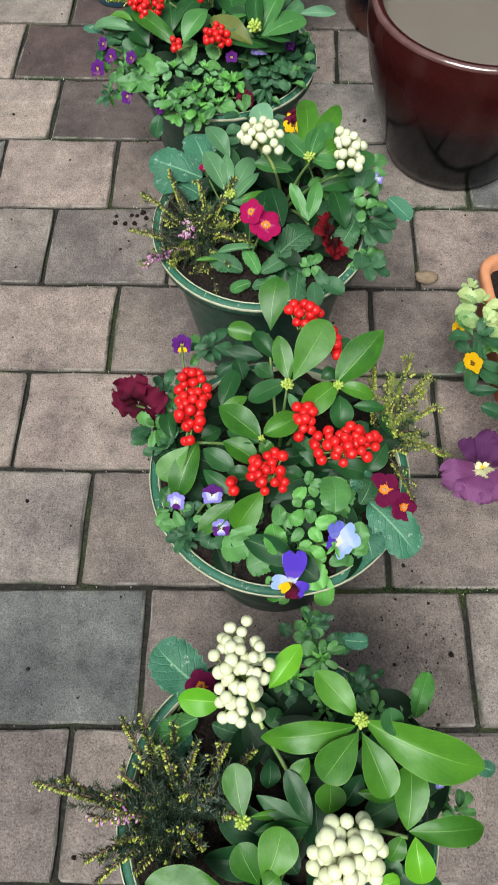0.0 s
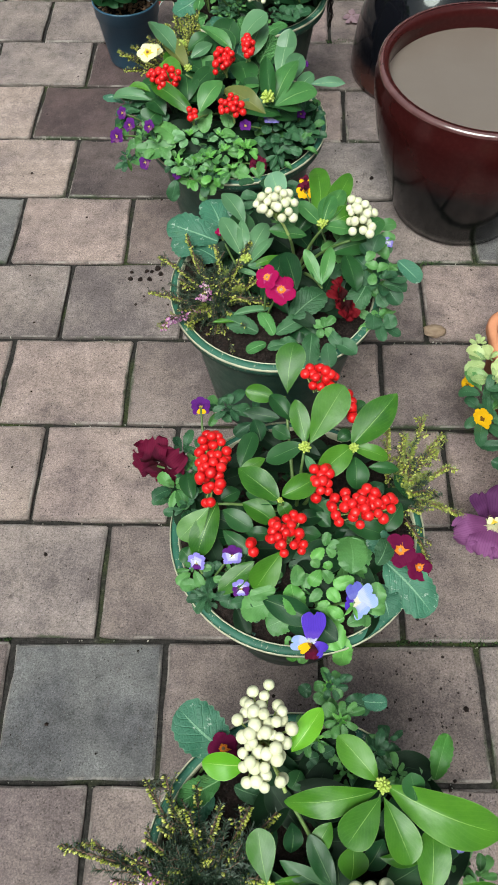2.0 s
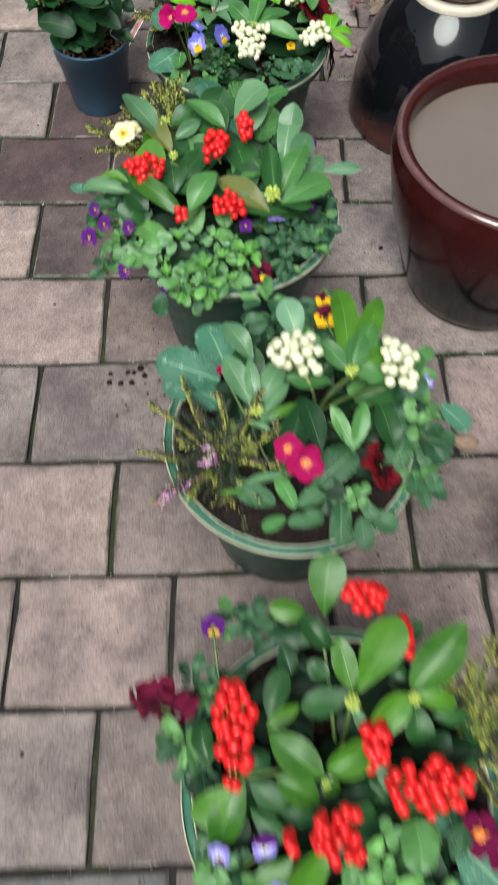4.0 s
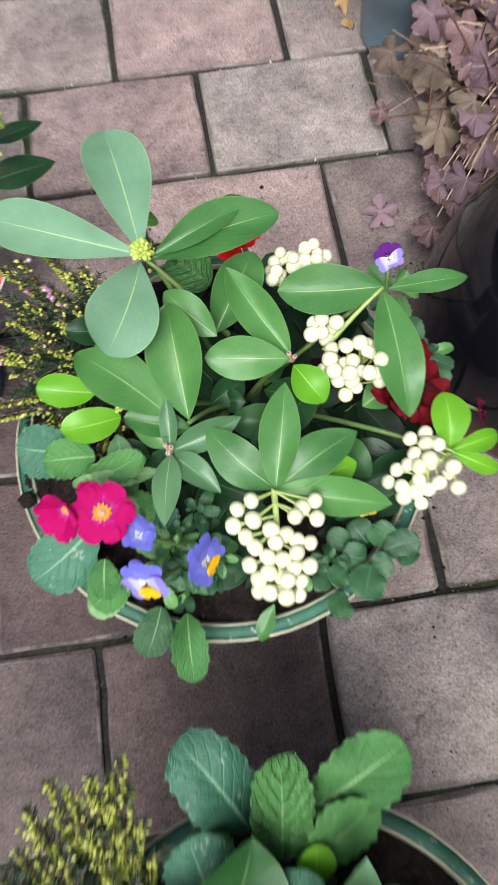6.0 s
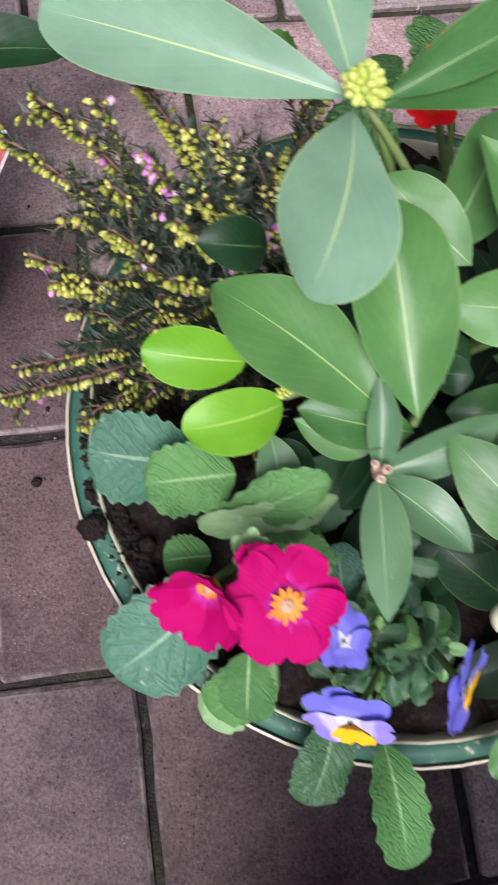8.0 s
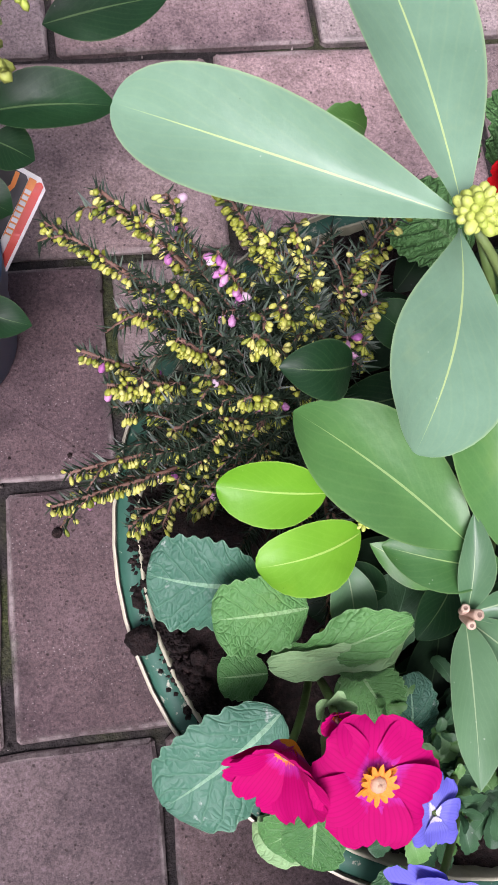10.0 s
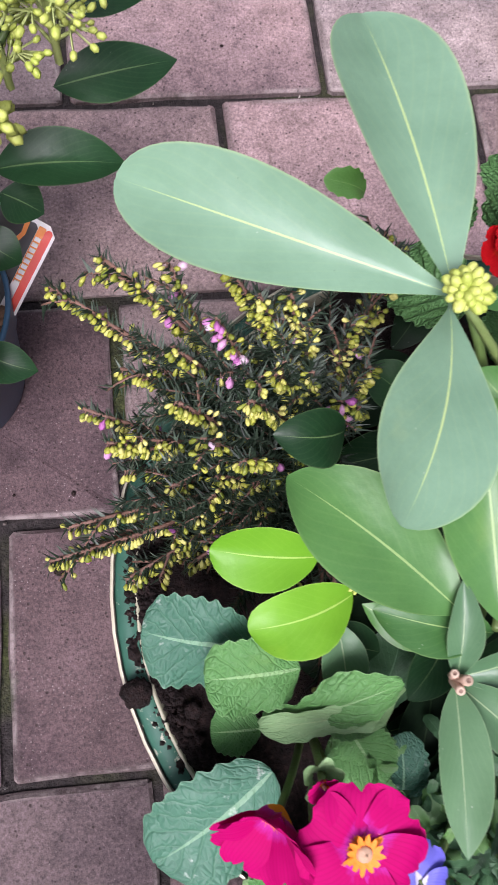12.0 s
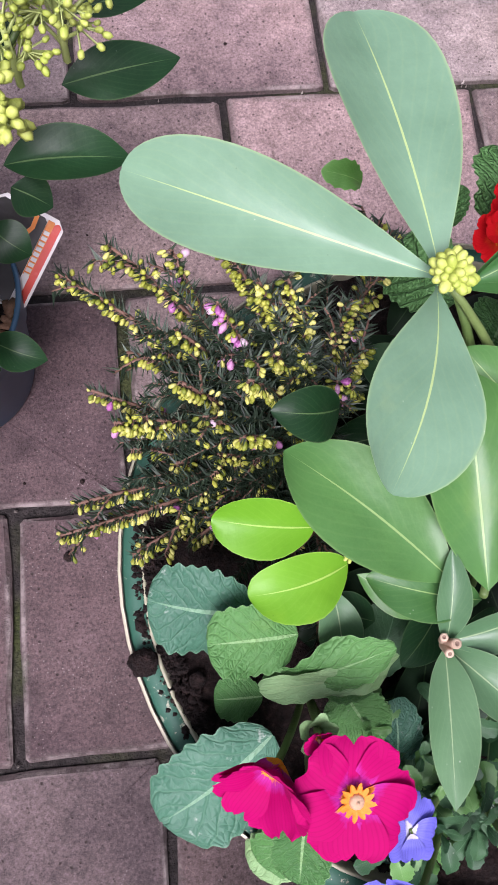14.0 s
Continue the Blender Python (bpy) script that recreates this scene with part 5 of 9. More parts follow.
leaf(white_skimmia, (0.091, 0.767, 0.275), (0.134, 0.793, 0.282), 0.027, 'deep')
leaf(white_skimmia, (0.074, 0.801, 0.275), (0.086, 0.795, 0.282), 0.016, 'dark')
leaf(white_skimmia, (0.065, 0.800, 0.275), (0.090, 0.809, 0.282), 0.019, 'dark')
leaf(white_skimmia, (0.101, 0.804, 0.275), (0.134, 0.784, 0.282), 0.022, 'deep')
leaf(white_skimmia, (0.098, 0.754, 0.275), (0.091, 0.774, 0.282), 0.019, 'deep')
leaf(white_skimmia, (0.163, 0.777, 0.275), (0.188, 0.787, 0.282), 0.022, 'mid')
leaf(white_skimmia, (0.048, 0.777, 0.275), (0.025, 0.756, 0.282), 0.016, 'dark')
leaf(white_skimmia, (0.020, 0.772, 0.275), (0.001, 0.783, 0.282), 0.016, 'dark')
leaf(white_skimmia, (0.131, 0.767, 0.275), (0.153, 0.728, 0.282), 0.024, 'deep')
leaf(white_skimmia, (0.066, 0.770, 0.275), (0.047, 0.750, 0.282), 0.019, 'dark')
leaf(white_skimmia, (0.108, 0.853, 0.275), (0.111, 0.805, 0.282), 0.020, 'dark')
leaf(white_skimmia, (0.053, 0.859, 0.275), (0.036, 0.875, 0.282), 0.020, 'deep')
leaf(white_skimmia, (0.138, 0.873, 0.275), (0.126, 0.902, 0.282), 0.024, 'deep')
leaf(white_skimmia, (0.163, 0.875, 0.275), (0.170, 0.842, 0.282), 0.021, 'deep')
leaf(white_skimmia, (0.076, 0.822, 0.326), (0.050, 0.852, 0.338), 0.023, 'mid', 'long', Vector((-0.25, -0.45, 0.85)))
hanging_head(white_skimmia, (0.089, 0.723, 0.309), (0.080, 0.666, 0.294), 0.027, 35, 0.0049, 'white_berry', 31)
berry_cluster(white_skimmia, (0.157, 0.788, 0.311), 0.020, 0.019, 24, 0.0047, 'white_berry', (0.144, 0.812, 0.304), 32)
berry_cluster(white_skimmia, (0.146, 0.822, 0.311), 0.013, 0.008, 7, 0.0047, 'white_berry', (0.144, 0.812, 0.304), 38)
hanging_head(white_skimmia, (0.204, 0.729, 0.287), (0.166, 0.712, 0.283), 0.022, 26, 0.0048, 'white_berry', 33)
berry_cluster(white_skimmia, (0.144, 0.877, 0.307), 0.018, 0.011, 16, 0.0046, 'white_berry', (0.133, 0.845, 0.300), 34)
berry_cluster(white_skimmia, (0.124, 0.870, 0.305), 0.004, 0.008, 4, 0.0044, 'white_berry', (0.133, 0.845, 0.300), 40)
stems(white_skimmia, (0.090, 0.815, 0.229), [(0.045, 0.869, 0.353), (0.048, 0.776, 0.311), (0.120, 0.803, 0.315), (0.090, 0.724, 0.303), (0.186, 0.834, 0.322), (0.038, 0.762, 0.298), (0.011, 0.798, 0.293), (0.207, 0.731, 0.284)], radius=0.0024)
for foot, end, wide in (((0.0335, 0.7640, 0.304), (0.0318, 0.7655, 0.3115), 0.0012), ((0.0340, 0.7630, 0.304), (0.0352, 0.7628, 0.3125), 0.0015), ((0.0335, 0.7625, 0.304), (0.0326, 0.7600, 0.3110), 0.0013), ((0.1185, 0.8035, 0.312), (0.1168, 0.8040, 0.3210), 0.0014), ((0.1195, 0.8030, 0.312), (0.1200, 0.8010, 0.3205), 0.0013)):
    cut_stub(white_skimmia, foot, end, wide)
# near-black fill leaves stand for the shade between the stems
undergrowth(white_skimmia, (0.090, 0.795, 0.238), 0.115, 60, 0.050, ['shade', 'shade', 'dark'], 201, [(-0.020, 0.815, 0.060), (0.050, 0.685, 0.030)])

magenta_primrose = thing('primrose', -0.005, 0.750, 0.229, 'magenta primrose in flower with crinkled green leaves', 'primrose')
primrose_flower(magenta_primrose, (-0.005, 0.750, 0.229), (-0.009, 0.728, 0.325), 0.0345, (0.05, -0.25, 1), 'magenta', 20, 6, 0.05)
primrose_flower(magenta_primrose, (-0.005, 0.750, 0.229), (-0.0285, 0.7385, 0.314), 0.028, (-0.55, -0.62, 0.55), 'magenta', 60, 6, 0.95)
leaf(magenta_primrose, (-0.025, 0.783, 0.288), (-0.061, 0.794, 0.286), 0.035, 'crinkled_blue', 'round')
leaf(magenta_primrose, (-0.012, 0.773, 0.296), (-0.043, 0.775, 0.299), 0.025, 'crinkled', 'round')
leaf(magenta_primrose, (-0.027, 0.758, 0.289), (0.017, 0.764, 0.306), 0.020, 'crinkled', 'round')
leaf(magenta_primrose, (-0.010, 0.762, 0.289), (0.010, 0.750, 0.289), 0.017, 'crinkled', 'round')
leaf(magenta_primrose, (-0.009, 0.707, 0.252), (-0.039, 0.689, 0.241), 0.023, 'crinkled_light', 'round')
leaf(magenta_primrose, (-0.024, 0.751, 0.248), (-0.043, 0.753, 0.248), 0.018, 'crinkled', 'round')
leaf(magenta_primrose, (-0.024, 0.739, 0.264), (-0.069, 0.715, 0.252), 0.040, 'crinkled_blue', 'round')
leaf(magenta_primrose, (0.025, 0.758, 0.288), (-0.027, 0.757, 0.300), 0.012, 'crinkled_light', 'round')
leaf(magenta_primrose, (0.002, 0.752, 0.278), (0.011, 0.733, 0.274), 0.022, 'crinkled', 'round')
leaf(magenta_primrose, (-0.004, 0.747, 0.274), (0.015, 0.732, 0.274), 0.025, 'crinkled', 'round')
leaf(magenta_primrose, (0.017, 0.750, 0.259), (0.032, 0.777, 0.269), 0.024, 'viola_dark', 'round')
leaf(magenta_primrose, (0.019, 0.715, 0.259), (0.021, 0.743, 0.274), 0.019, 'crinkled_blue', 'round')
leaf(magenta_primrose, (-0.019, 0.713, 0.278), (-0.024, 0.690, 0.269), 0.021, 'crinkled', 'round')
leaf(magenta_primrose, (-0.008, 0.705, 0.253), (-0.036, 0.691, 0.246), 0.025, 'crinkled', 'round')
primrose_flower(magenta_primrose, (-0.005, 0.750, 0.229), (-0.0155, 0.7455, 0.322), 0.008, (-0.1, -0.4, 0.9), 'magenta', 0, 5, 1.30)
for k in range(6):
    a = 1.047 * k + 0.3
    leaf(magenta_primrose, (-0.0155 + 0.0010 * math.cos(a), 0.7450 + 0.0010 * math.sin(a), 0.313), (-0.0155 + 0.0058 * math.cos(a), 0.7450 + 0.0058 * math.sin(a), 0.325), 0.0062, 'crinkled_light', 'oval', Vector((-math.cos(a), -math.sin(a), 0.6)))
leaf(magenta_primrose, (-0.0150, 0.7420, 0.312), (-0.0205, 0.7345, 0.318), 0.0085, 'crinkled_light', 'oval')

flame_primrose = thing('primrose', 0.120, 0.895, 0.229, 'orange-red double primrose with crinkled green leaves', 'primrose')
primrose_flower(flame_primrose, (0.120, 0.895, 0.229), (0.113, 0.925, 0.284), 0.030, (0, -0.4, 1), 'flame', 0, 7, 0.25)
primrose_flower(flame_primrose, (0.120, 0.895, 0.229), (0.110, 0.924, 0.291), 0.023, (0.1, -0.3, 1), 'flame', 25, 6, 0.60)
primrose_flower(flame_primrose, (0.120, 0.895, 0.229), (0.101, 0.915, 0.288), 0.016, (-0.1, -0.3, 1), 'flame', 45, 6, 0.70)
primrose_flower(flame_primrose, (0.120, 0.895, 0.229), (0.103, 0.916, 0.280), 0.022, (-0.3, -0.4, 1), 'flame', 30, 6, 0.50)
leaf(flame_primrose, (0.114, 0.932, 0.264), (0.123, 0.962, 0.274), 0.038, 'bullate', 'round')
leaf(flame_primrose, (0.084, 0.895, 0.269), (0.058, 0.920, 0.274), 0.034, 'bullate', 'round')
leaf(flame_primrose, (0.072, 0.907, 0.269), (0.076, 0.927, 0.271), 0.027, 'bullate', 'round')
leaf(flame_primrose, (0.097, 0.875, 0.264), (0.109, 0.894, 0.264), 0.027, 'bullate', 'round')
leaf(flame_primrose, (0.059, 0.958, 0.264), (0.038, 0.958, 0.278), 0.013, 'viola_bright', 'scallop')
leaf(flame_primrose, (0.087, 0.930, 0.269), (0.095, 0.948, 0.274), 0.017, 'bullate', 'round')

blue_pansy = thing('pansy', 0.050, 0.710, 0.229, 'blue and yellow pansies with scalloped green leaves', 'pansy')
pansy_flower(blue_pansy, (0.050, 0.710, 0.229), (0.006, 0.688, 0.303), 0.030, (-0.45, -0.7, 0.5), 'blue', 'lilac', 'yellow', 15)
pansy_flower(blue_pansy, (0.050, 0.710, 0.229), (0.042, 0.691, 0.311), 0.030, (0.75, -0.5, 0.45), 'blue', 'blue', 'yellow', 35)
pansy_flower(blue_pansy, (0.050, 0.710, 0.229), (0.007, 0.713, 0.315), 0.022, (0.5, -0.2, 0.85), 'blue', 'blue', 'blue', -20)
leaf(blue_pansy, (0.008, 0.680, 0.259), (-0.007, 0.653, 0.253), 0.023, 'crinkled_deep', 'round')
leaf(blue_pansy, (0.024, 0.673, 0.268), (0.021, 0.632, 0.275), 0.024, 'crinkled', 'scallop')
tuft(blue_pansy, (0.030, 0.705, 0.263), 0.021, 0.020, 86, 0.012, ['viola_dark', 'viola_dark', 'viola'], 41)
tuft(blue_pansy, (0.024, 0.730, 0.261), 0.022, 0.015, 29, 0.013, ['viola_dark', 'viola'], 44)

dark_viola = thing('viola', 0.170, 0.735, 0.229, 'low viola with round blue-green leaves', 'viola')
leaf(dark_viola, (0.145, 0.690, 0.259), (0.137, 0.705, 0.265), 0.019, 'viola_dark', 'round')
leaf(dark_viola, (0.149, 0.692, 0.259), (0.163, 0.695, 0.265), 0.021, 'viola_dark', 'round')
leaf(dark_viola, (0.153, 0.684, 0.259), (0.176, 0.684, 0.265), 0.019, 'viola_dark', 'round')
leaf(dark_viola, (0.142, 0.681, 0.259), (0.127, 0.687, 0.265), 0.020, 'viola_dark', 'round')
leaf(dark_viola, (0.144, 0.677, 0.259), (0.133, 0.656, 0.265), 0.024, 'viola_dark', 'round')
leaf(dark_viola, (0.128, 0.678, 0.259), (0.114, 0.672, 0.265), 0.016, 'viola_dark', 'round')
leaf(dark_viola, (0.121, 0.664, 0.259), (0.110, 0.652, 0.265), 0.015, 'viola_dark', 'round')
leaf(dark_viola, (0.157, 0.687, 0.259), (0.150, 0.700, 0.265), 0.017, 'viola_dark', 'round')
leaf(dark_viola, (0.136, 0.692, 0.259), (0.121, 0.701, 0.265), 0.015, 'viola_dark', 'round')
leaf(dark_viola, (0.143, 0.674, 0.259), (0.155, 0.674, 0.265), 0.017, 'viola_dark', 'round')
leaf(dark_viola, (0.123, 0.661, 0.259), (0.116, 0.649, 0.265), 0.012, 'viola_dark', 'round')
leaf(dark_viola, (0.110, 0.682, 0.259), (0.108, 0.667, 0.265), 0.013, 'viola_dark', 'round')
leaf(dark_viola, (0.165, 0.681, 0.259), (0.167, 0.671, 0.265), 0.015, 'viola_dark', 'round')
tuft(dark_viola, (0.114, 0.682, 0.253), 0.012, 0.016, 27, 0.011, ['viola_dark', 'viola'], 43)
pansy_flower(dark_viola, (0.170, 0.735, 0.229), (0.146, 0.709, 0.280), 0.014, (0, -0.6, 0.8), 'yellow', 'yellow', 'yellow', 0)

red_pansy = thing('pansy', 0.190, 0.815, 0.229, 'blood-red velvety pansy with a dark centre', 'pansy')
pansy_flower(red_pansy, (0.190, 0.815, 0.229), (0.192, 0.779, 0.286), 0.060, (0.35, -0.25, 0.9), 'blood', 'blood', 'blood', -30)
pansy_flower(red_pansy, (0.190, 0.815, 0.229), (0.240, 0.758, 0.271), 0.017, (0.8, -0.3, 0.3), 'maroon', 'maroon', 'maroon', 20)
pansy_flower(red_pansy, (0.190, 0.815, 0.229), (0.201, 0.864, 0.307), 0.020, (-0.1, -0.7, 0.6), 'purple', 'lilac', 'lilac', 15)
tuft(red_pansy, (0.219, 0.848, 0.261), 0.021, 0.032, 18, 0.019, ['viola_dark', 'viola'], 45)
stems(white_skimmia, (0.086, 0.841, 0.290), [(0.042, 0.867, 0.356)], radius=0.0021, material='stem', lift=0.004)
stems(white_skimmia, (0.143, 0.811, 0.300), [(0.185, 0.834, 0.324)], radius=0.0019, material='stalk', lift=0.004)

heather('heather', (0.015, 0.850, 0.229), [(-0.087, 0.824, 0.268), (-0.083, 0.834, 0.272), (-0.061, 0.860, 0.284), (-0.064, 0.813, 0.252), (-0.042, 0.815, 0.256), (-0.044, 0.842, 0.280), (-0.029, 0.842, 0.285), (-0.016, 0.837, 0.285), (-0.090, 0.823, 0.274), (-0.071, 0.874, 0.283), (-0.074, 0.908, 0.312), (-0.056, 0.911, 0.322), (-0.056, 0.885, 0.288), (-0.035, 0.907, 0.322), (-0.019, 0.909, 0.322), (-0.008, 0.892, 0.322), (0.003, 0.891, 0.322), (0.026, 0.886, 0.307), (0.027, 0.866, 0.312), (-0.066, 0.814, 0.252), (-0.038, 0.825, 0.259), (-0.022, 0.888, 0.317), (-0.038, 0.882, 0.312), (-0.033, 0.850, 0.312), (-0.022, 0.840, 0.315), (-0.064, 0.859, 0.288), (-0.007, 0.867, 0.317), (0.006, 0.865, 0.317), (0.016, 0.857, 0.307), (-0.017, 0.857, 0.322), (-0.039, 0.863, 0.312), (-0.018, 0.773, 0.274), (-0.004, 0.765, 0.274), (0.007, 0.880, 0.317), (0.048, 0.921, 0.298), (0.052, 0.916, 0.298)], 'dark green heather with yellow-green buds and pink bells', 7, dense=0.85, buds=1.0, bells=0.02, fill=8, young=0, bare=0.58, blush=0.55, bell_tips=[(-0.0217, 0.888, 0.3168), (0.016, 0.8567, 0.3072)])

# first planter

first_skimmia = thing('skimmia', 0.095, -0.632, 0.229, 'skimmia with glossy green leaves and two ivory berry heads', 'shrub')
leaf(first_skimmia, (0.131, -0.574, 0.322), (0.052, -0.579, 0.313), 0.026, 'fresh')
leaf(first_skimmia, (0.132, -0.564, 0.322), (0.101, -0.528, 0.327), 0.026, 'fresh')
leaf(first_skimmia, (0.134, -0.576, 0.320), (0.102, -0.612, 0.311), 0.034, 'fresh', 'broad')
leaf(first_skimmia, (0.136, -0.576, 0.320), (0.154, -0.625, 0.311), 0.029, 'fresh', 'broad')
leaf(first_skimmia, (0.162, -0.580, 0.318), (0.159, -0.559, 0.327), 0.021, 'deep')
leaf(first_skimmia, (0.139, -0.571, 0.322), (0.235, -0.610, 0.312), 0.041, 'fresh')
leaf(first_skimmia, (0.167, -0.649, 0.303), (0.175, -0.600, 0.310), 0.028, 'fresh')
leaf(first_skimmia, (0.169, -0.650, 0.303), (0.232, -0.649, 0.294), 0.023, 'fresh')
leaf(first_skimmia, (0.163, -0.652, 0.300), (0.151, -0.670, 0.292), 0.017, 'fresh')
leaf(first_skimmia, (0.172, -0.655, 0.300), (0.176, -0.688, 0.288), 0.024, 'lime')
leaf(first_skimmia, (0.022, -0.548, 0.308), (-0.017, -0.544, 0.308), 0.025, 'lime')
leaf(first_skimmia, (0.061, -0.537, 0.308), (0.090, -0.503, 0.318), 0.021, 'lime')
leaf(first_skimmia, (0.036, -0.636, 0.285), (0.030, -0.594, 0.297), 0.025, 'fresh', 'broad')
leaf(first_skimmia, (0.042, -0.634, 0.285), (0.073, -0.631, 0.282), 0.007, 'fresh', 'acute')
leaf(first_skimmia, (0.092, -0.642, 0.280), (0.073, -0.600, 0.294), 0.019, 'deep')
leaf(first_skimmia, (0.092, -0.642, 0.280), (0.047, -0.619, 0.288), 0.017, 'deep', 'acute')
leaf(first_skimmia, (0.090, -0.643, 0.278), (0.045, -0.646, 0.280), 0.018, 'deep', 'acute')
leaf(first_skimmia, (0.076, -0.615, 0.285), (0.092, -0.592, 0.294), 0.018, 'fresh', 'acute')
leaf(first_skimmia, (0.058, -0.614, 0.272), (0.060, -0.591, 0.282), 0.018, 'dark', 'acute')
leaf(first_skimmia, (0.106, -0.635, 0.285), (0.109, -0.611, 0.292), 0.027, 'fresh')
leaf(first_skimmia, (0.120, -0.629, 0.275), (0.137, -0.607, 0.285), 0.020, 'dark', 'acute')
leaf(first_skimmia, (0.165, -0.623, 0.285), (0.131, -0.619, 0.288), 0.012, 'fresh', 'acute')
leaf(first_skimmia, (0.135, -0.640, 0.274), (0.166, -0.626, 0.278), 0.029, 'deep')
leaf(first_skimmia, (0.050, -0.684, 0.289), (0.067, -0.643, 0.302), 0.033, 'fresh', 'broad')
leaf(first_skimmia, (0.048, -0.684, 0.280), (0.032, -0.654, 0.296), 0.026, 'fresh', 'broad')
leaf(first_skimmia, (0.021, -0.686, 0.285), (-0.043, -0.678, 0.289), 0.034, 'fresh')
leaf(first_skimmia, (0.160, -0.684, 0.276), (0.150, -0.668, 0.280), 0.017, 'deep')
leaf(first_skimmia, (0.051, -0.685, 0.290), (0.063, -0.677, 0.292), 0.018, 'fresh', 'oval')
leaf(first_skimmia, (0.140, -0.687, 0.286), (0.159, -0.683, 0.284), 0.015, 'lime', 'oval')
leaf(first_skimmia, (0.102, -0.687, 0.285), (0.119, -0.698, 0.280), 0.027, 'fresh')
leaf(first_skimmia, (0.079, -0.677, 0.270), (0.068, -0.660, 0.275), 0.019, 'dark')
leaf(first_skimmia, (0.057, -0.637, 0.262), (0.040, -0.651, 0.262), 0.016, 'dark')
bud_knot(first_skimmia, (0.134, -0.568, 0.329), 0.0060, 14, seed=3)
berry_cluster(first_skimmia, (0.037, -0.527, 0.322), 0.024, 0.046, 46, 0.0054, 'white_berry', (0.055, -0.567, 0.294), 51)
berry_cluster(first_skimmia, (0.112, -0.661, 0.313), 0.030, 0.033, 46, 0.0061, 'white_berry', (0.129, -0.682, 0.280), 52)
bud_knot(first_skimmia, (0.035, -0.637, 0.280), 0.0065, 10, seed=4)
stems(first_skimmia, (0.095, -0.632, 0.229), [(0.134, -0.573, 0.319), (0.166, -0.653, 0.299), (0.057, -0.571, 0.289), (0.082, -0.632, 0.278), (0.056, -0.691, 0.285)], radius=0.0026)
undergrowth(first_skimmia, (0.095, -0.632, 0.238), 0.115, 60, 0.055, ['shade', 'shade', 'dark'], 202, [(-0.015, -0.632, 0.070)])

first_primrose = thing('primrose', -0.025, -0.542, 0.229, 'primrose with crinkled blue-green leaves and a wine-red flower', 'primrose')
leaf(first_primrose, (0.005, -0.531, 0.268), (-0.040, -0.491, 0.280), 0.045, 'crinkled_blue', 'round')
leaf(first_primrose, (-0.004, -0.551, 0.254), (-0.043, -0.569, 0.248), 0.025, 'crinkled', 'round')
leaf(first_primrose, (-0.010, -0.564, 0.246), (-0.036, -0.586, 0.240), 0.021, 'crinkled_blue', 'round')
leaf(first_primrose, (0.009, -0.557, 0.250), (0.039, -0.567, 0.250), 0.020, 'crinkled_deep', 'round')
primrose_flower(first_primrose, (-0.025, -0.542, 0.229), (0.001, -0.527, 0.276), 0.026, (0, -0.2, 1), 'wine', 0, 5, 0.10)

first_viola = thing('viola', 0.095, -0.522, 0.229, 'trailing viola with small scalloped green leaves', 'viola')
for seed, spot in enumerate([(0.103, -0.472, 0.258), (0.111, -0.505, 0.266), (0.088, -0.519, 0.262)]):
    rosette(first_viola, spot, 0.014, 40 + seed, 'viola')
tuft(first_viola, (0.098, -0.519, 0.256), 0.026, 0.038, 24, 0.016, ['viola', 'viola_dark'], 61)
tuft(first_viola, (0.100, -0.469, 0.246), 0.016, 0.016, 8, 0.014, ['viola', 'viola_dark'], 62)
tuft(first_viola, (0.152, -0.539, 0.252), 0.023, 0.021, 27, 0.015, ['viola', 'viola_dark'], 63)
leaf(first_viola, (0.118, -0.487, 0.262), (0.142, -0.495, 0.260), 0.020, 'viola_dark', 'round')
leaf(first_viola, (0.133, -0.488, 0.262), (0.158, -0.490, 0.262), 0.016, 'crinkled_blue', 'round')
leaf(first_viola, (0.107, -0.499, 0.262), (0.096, -0.491, 0.268), 0.014, 'viola', 'round')
leaf(first_viola, (0.086, -0.470, 0.254), (0.075, -0.476, 0.250), 0.014, 'viola_dark', 'round')
leaf(first_viola, (0.089, -0.535, 0.256), (0.075, -0.536, 0.254), 0.014, 'viola_dark', 'round')
leaf(first_viola, (0.089, -0.544, 0.252), (0.073, -0.548, 0.250), 0.016, 'viola_dark', 'round')
leaf(first_viola, (0.104, -0.529, 0.258), (0.093, -0.534, 0.256), 0.013, 'viola_dark', 'round')
leaf(first_viola, (0.071, -0.547, 0.262), (0.062, -0.562, 0.260), 0.019, 'deep', 'round')
leaf(first_viola, (0.136, -0.518, 0.256), (0.146, -0.530, 0.254), 0.014, 'viola', 'round')
leaf(first_viola, (0.150, -0.526, 0.252), (0.158, -0.536, 0.250), 0.014, 'viola_dark', 'round')
leaf(first_viola, (0.145, -0.535, 0.256), (0.159, -0.547, 0.254), 0.020, 'deep', 'round')
leaf(first_viola, (0.120, -0.468, 0.250), (0.120, -0.459, 0.252), 0.015, 'viola_dark', 'round')
leaf(first_viola, (0.098, -0.478, 0.256), (0.091, -0.487, 0.256), 0.013, 'viola', 'round')
leaf(first_viola, (0.119, -0.508, 0.262), (0.108, -0.514, 0.258), 0.013, 'viola_dark', 'round')
leaf(first_viola, (0.194, -0.559, 0.257), (0.210, -0.521, 0.266), 0.020, 'viola_bright', 'round')
leaf(first_viola, (0.192, -0.559, 0.252), (0.186, -0.541, 0.257), 0.016, 'crinkled_light', 'oval')
leaf(first_viola, (0.237, -0.600, 0.262), (0.256, -0.606, 0.260), 0.015, 'crinkled_blue', 'round')
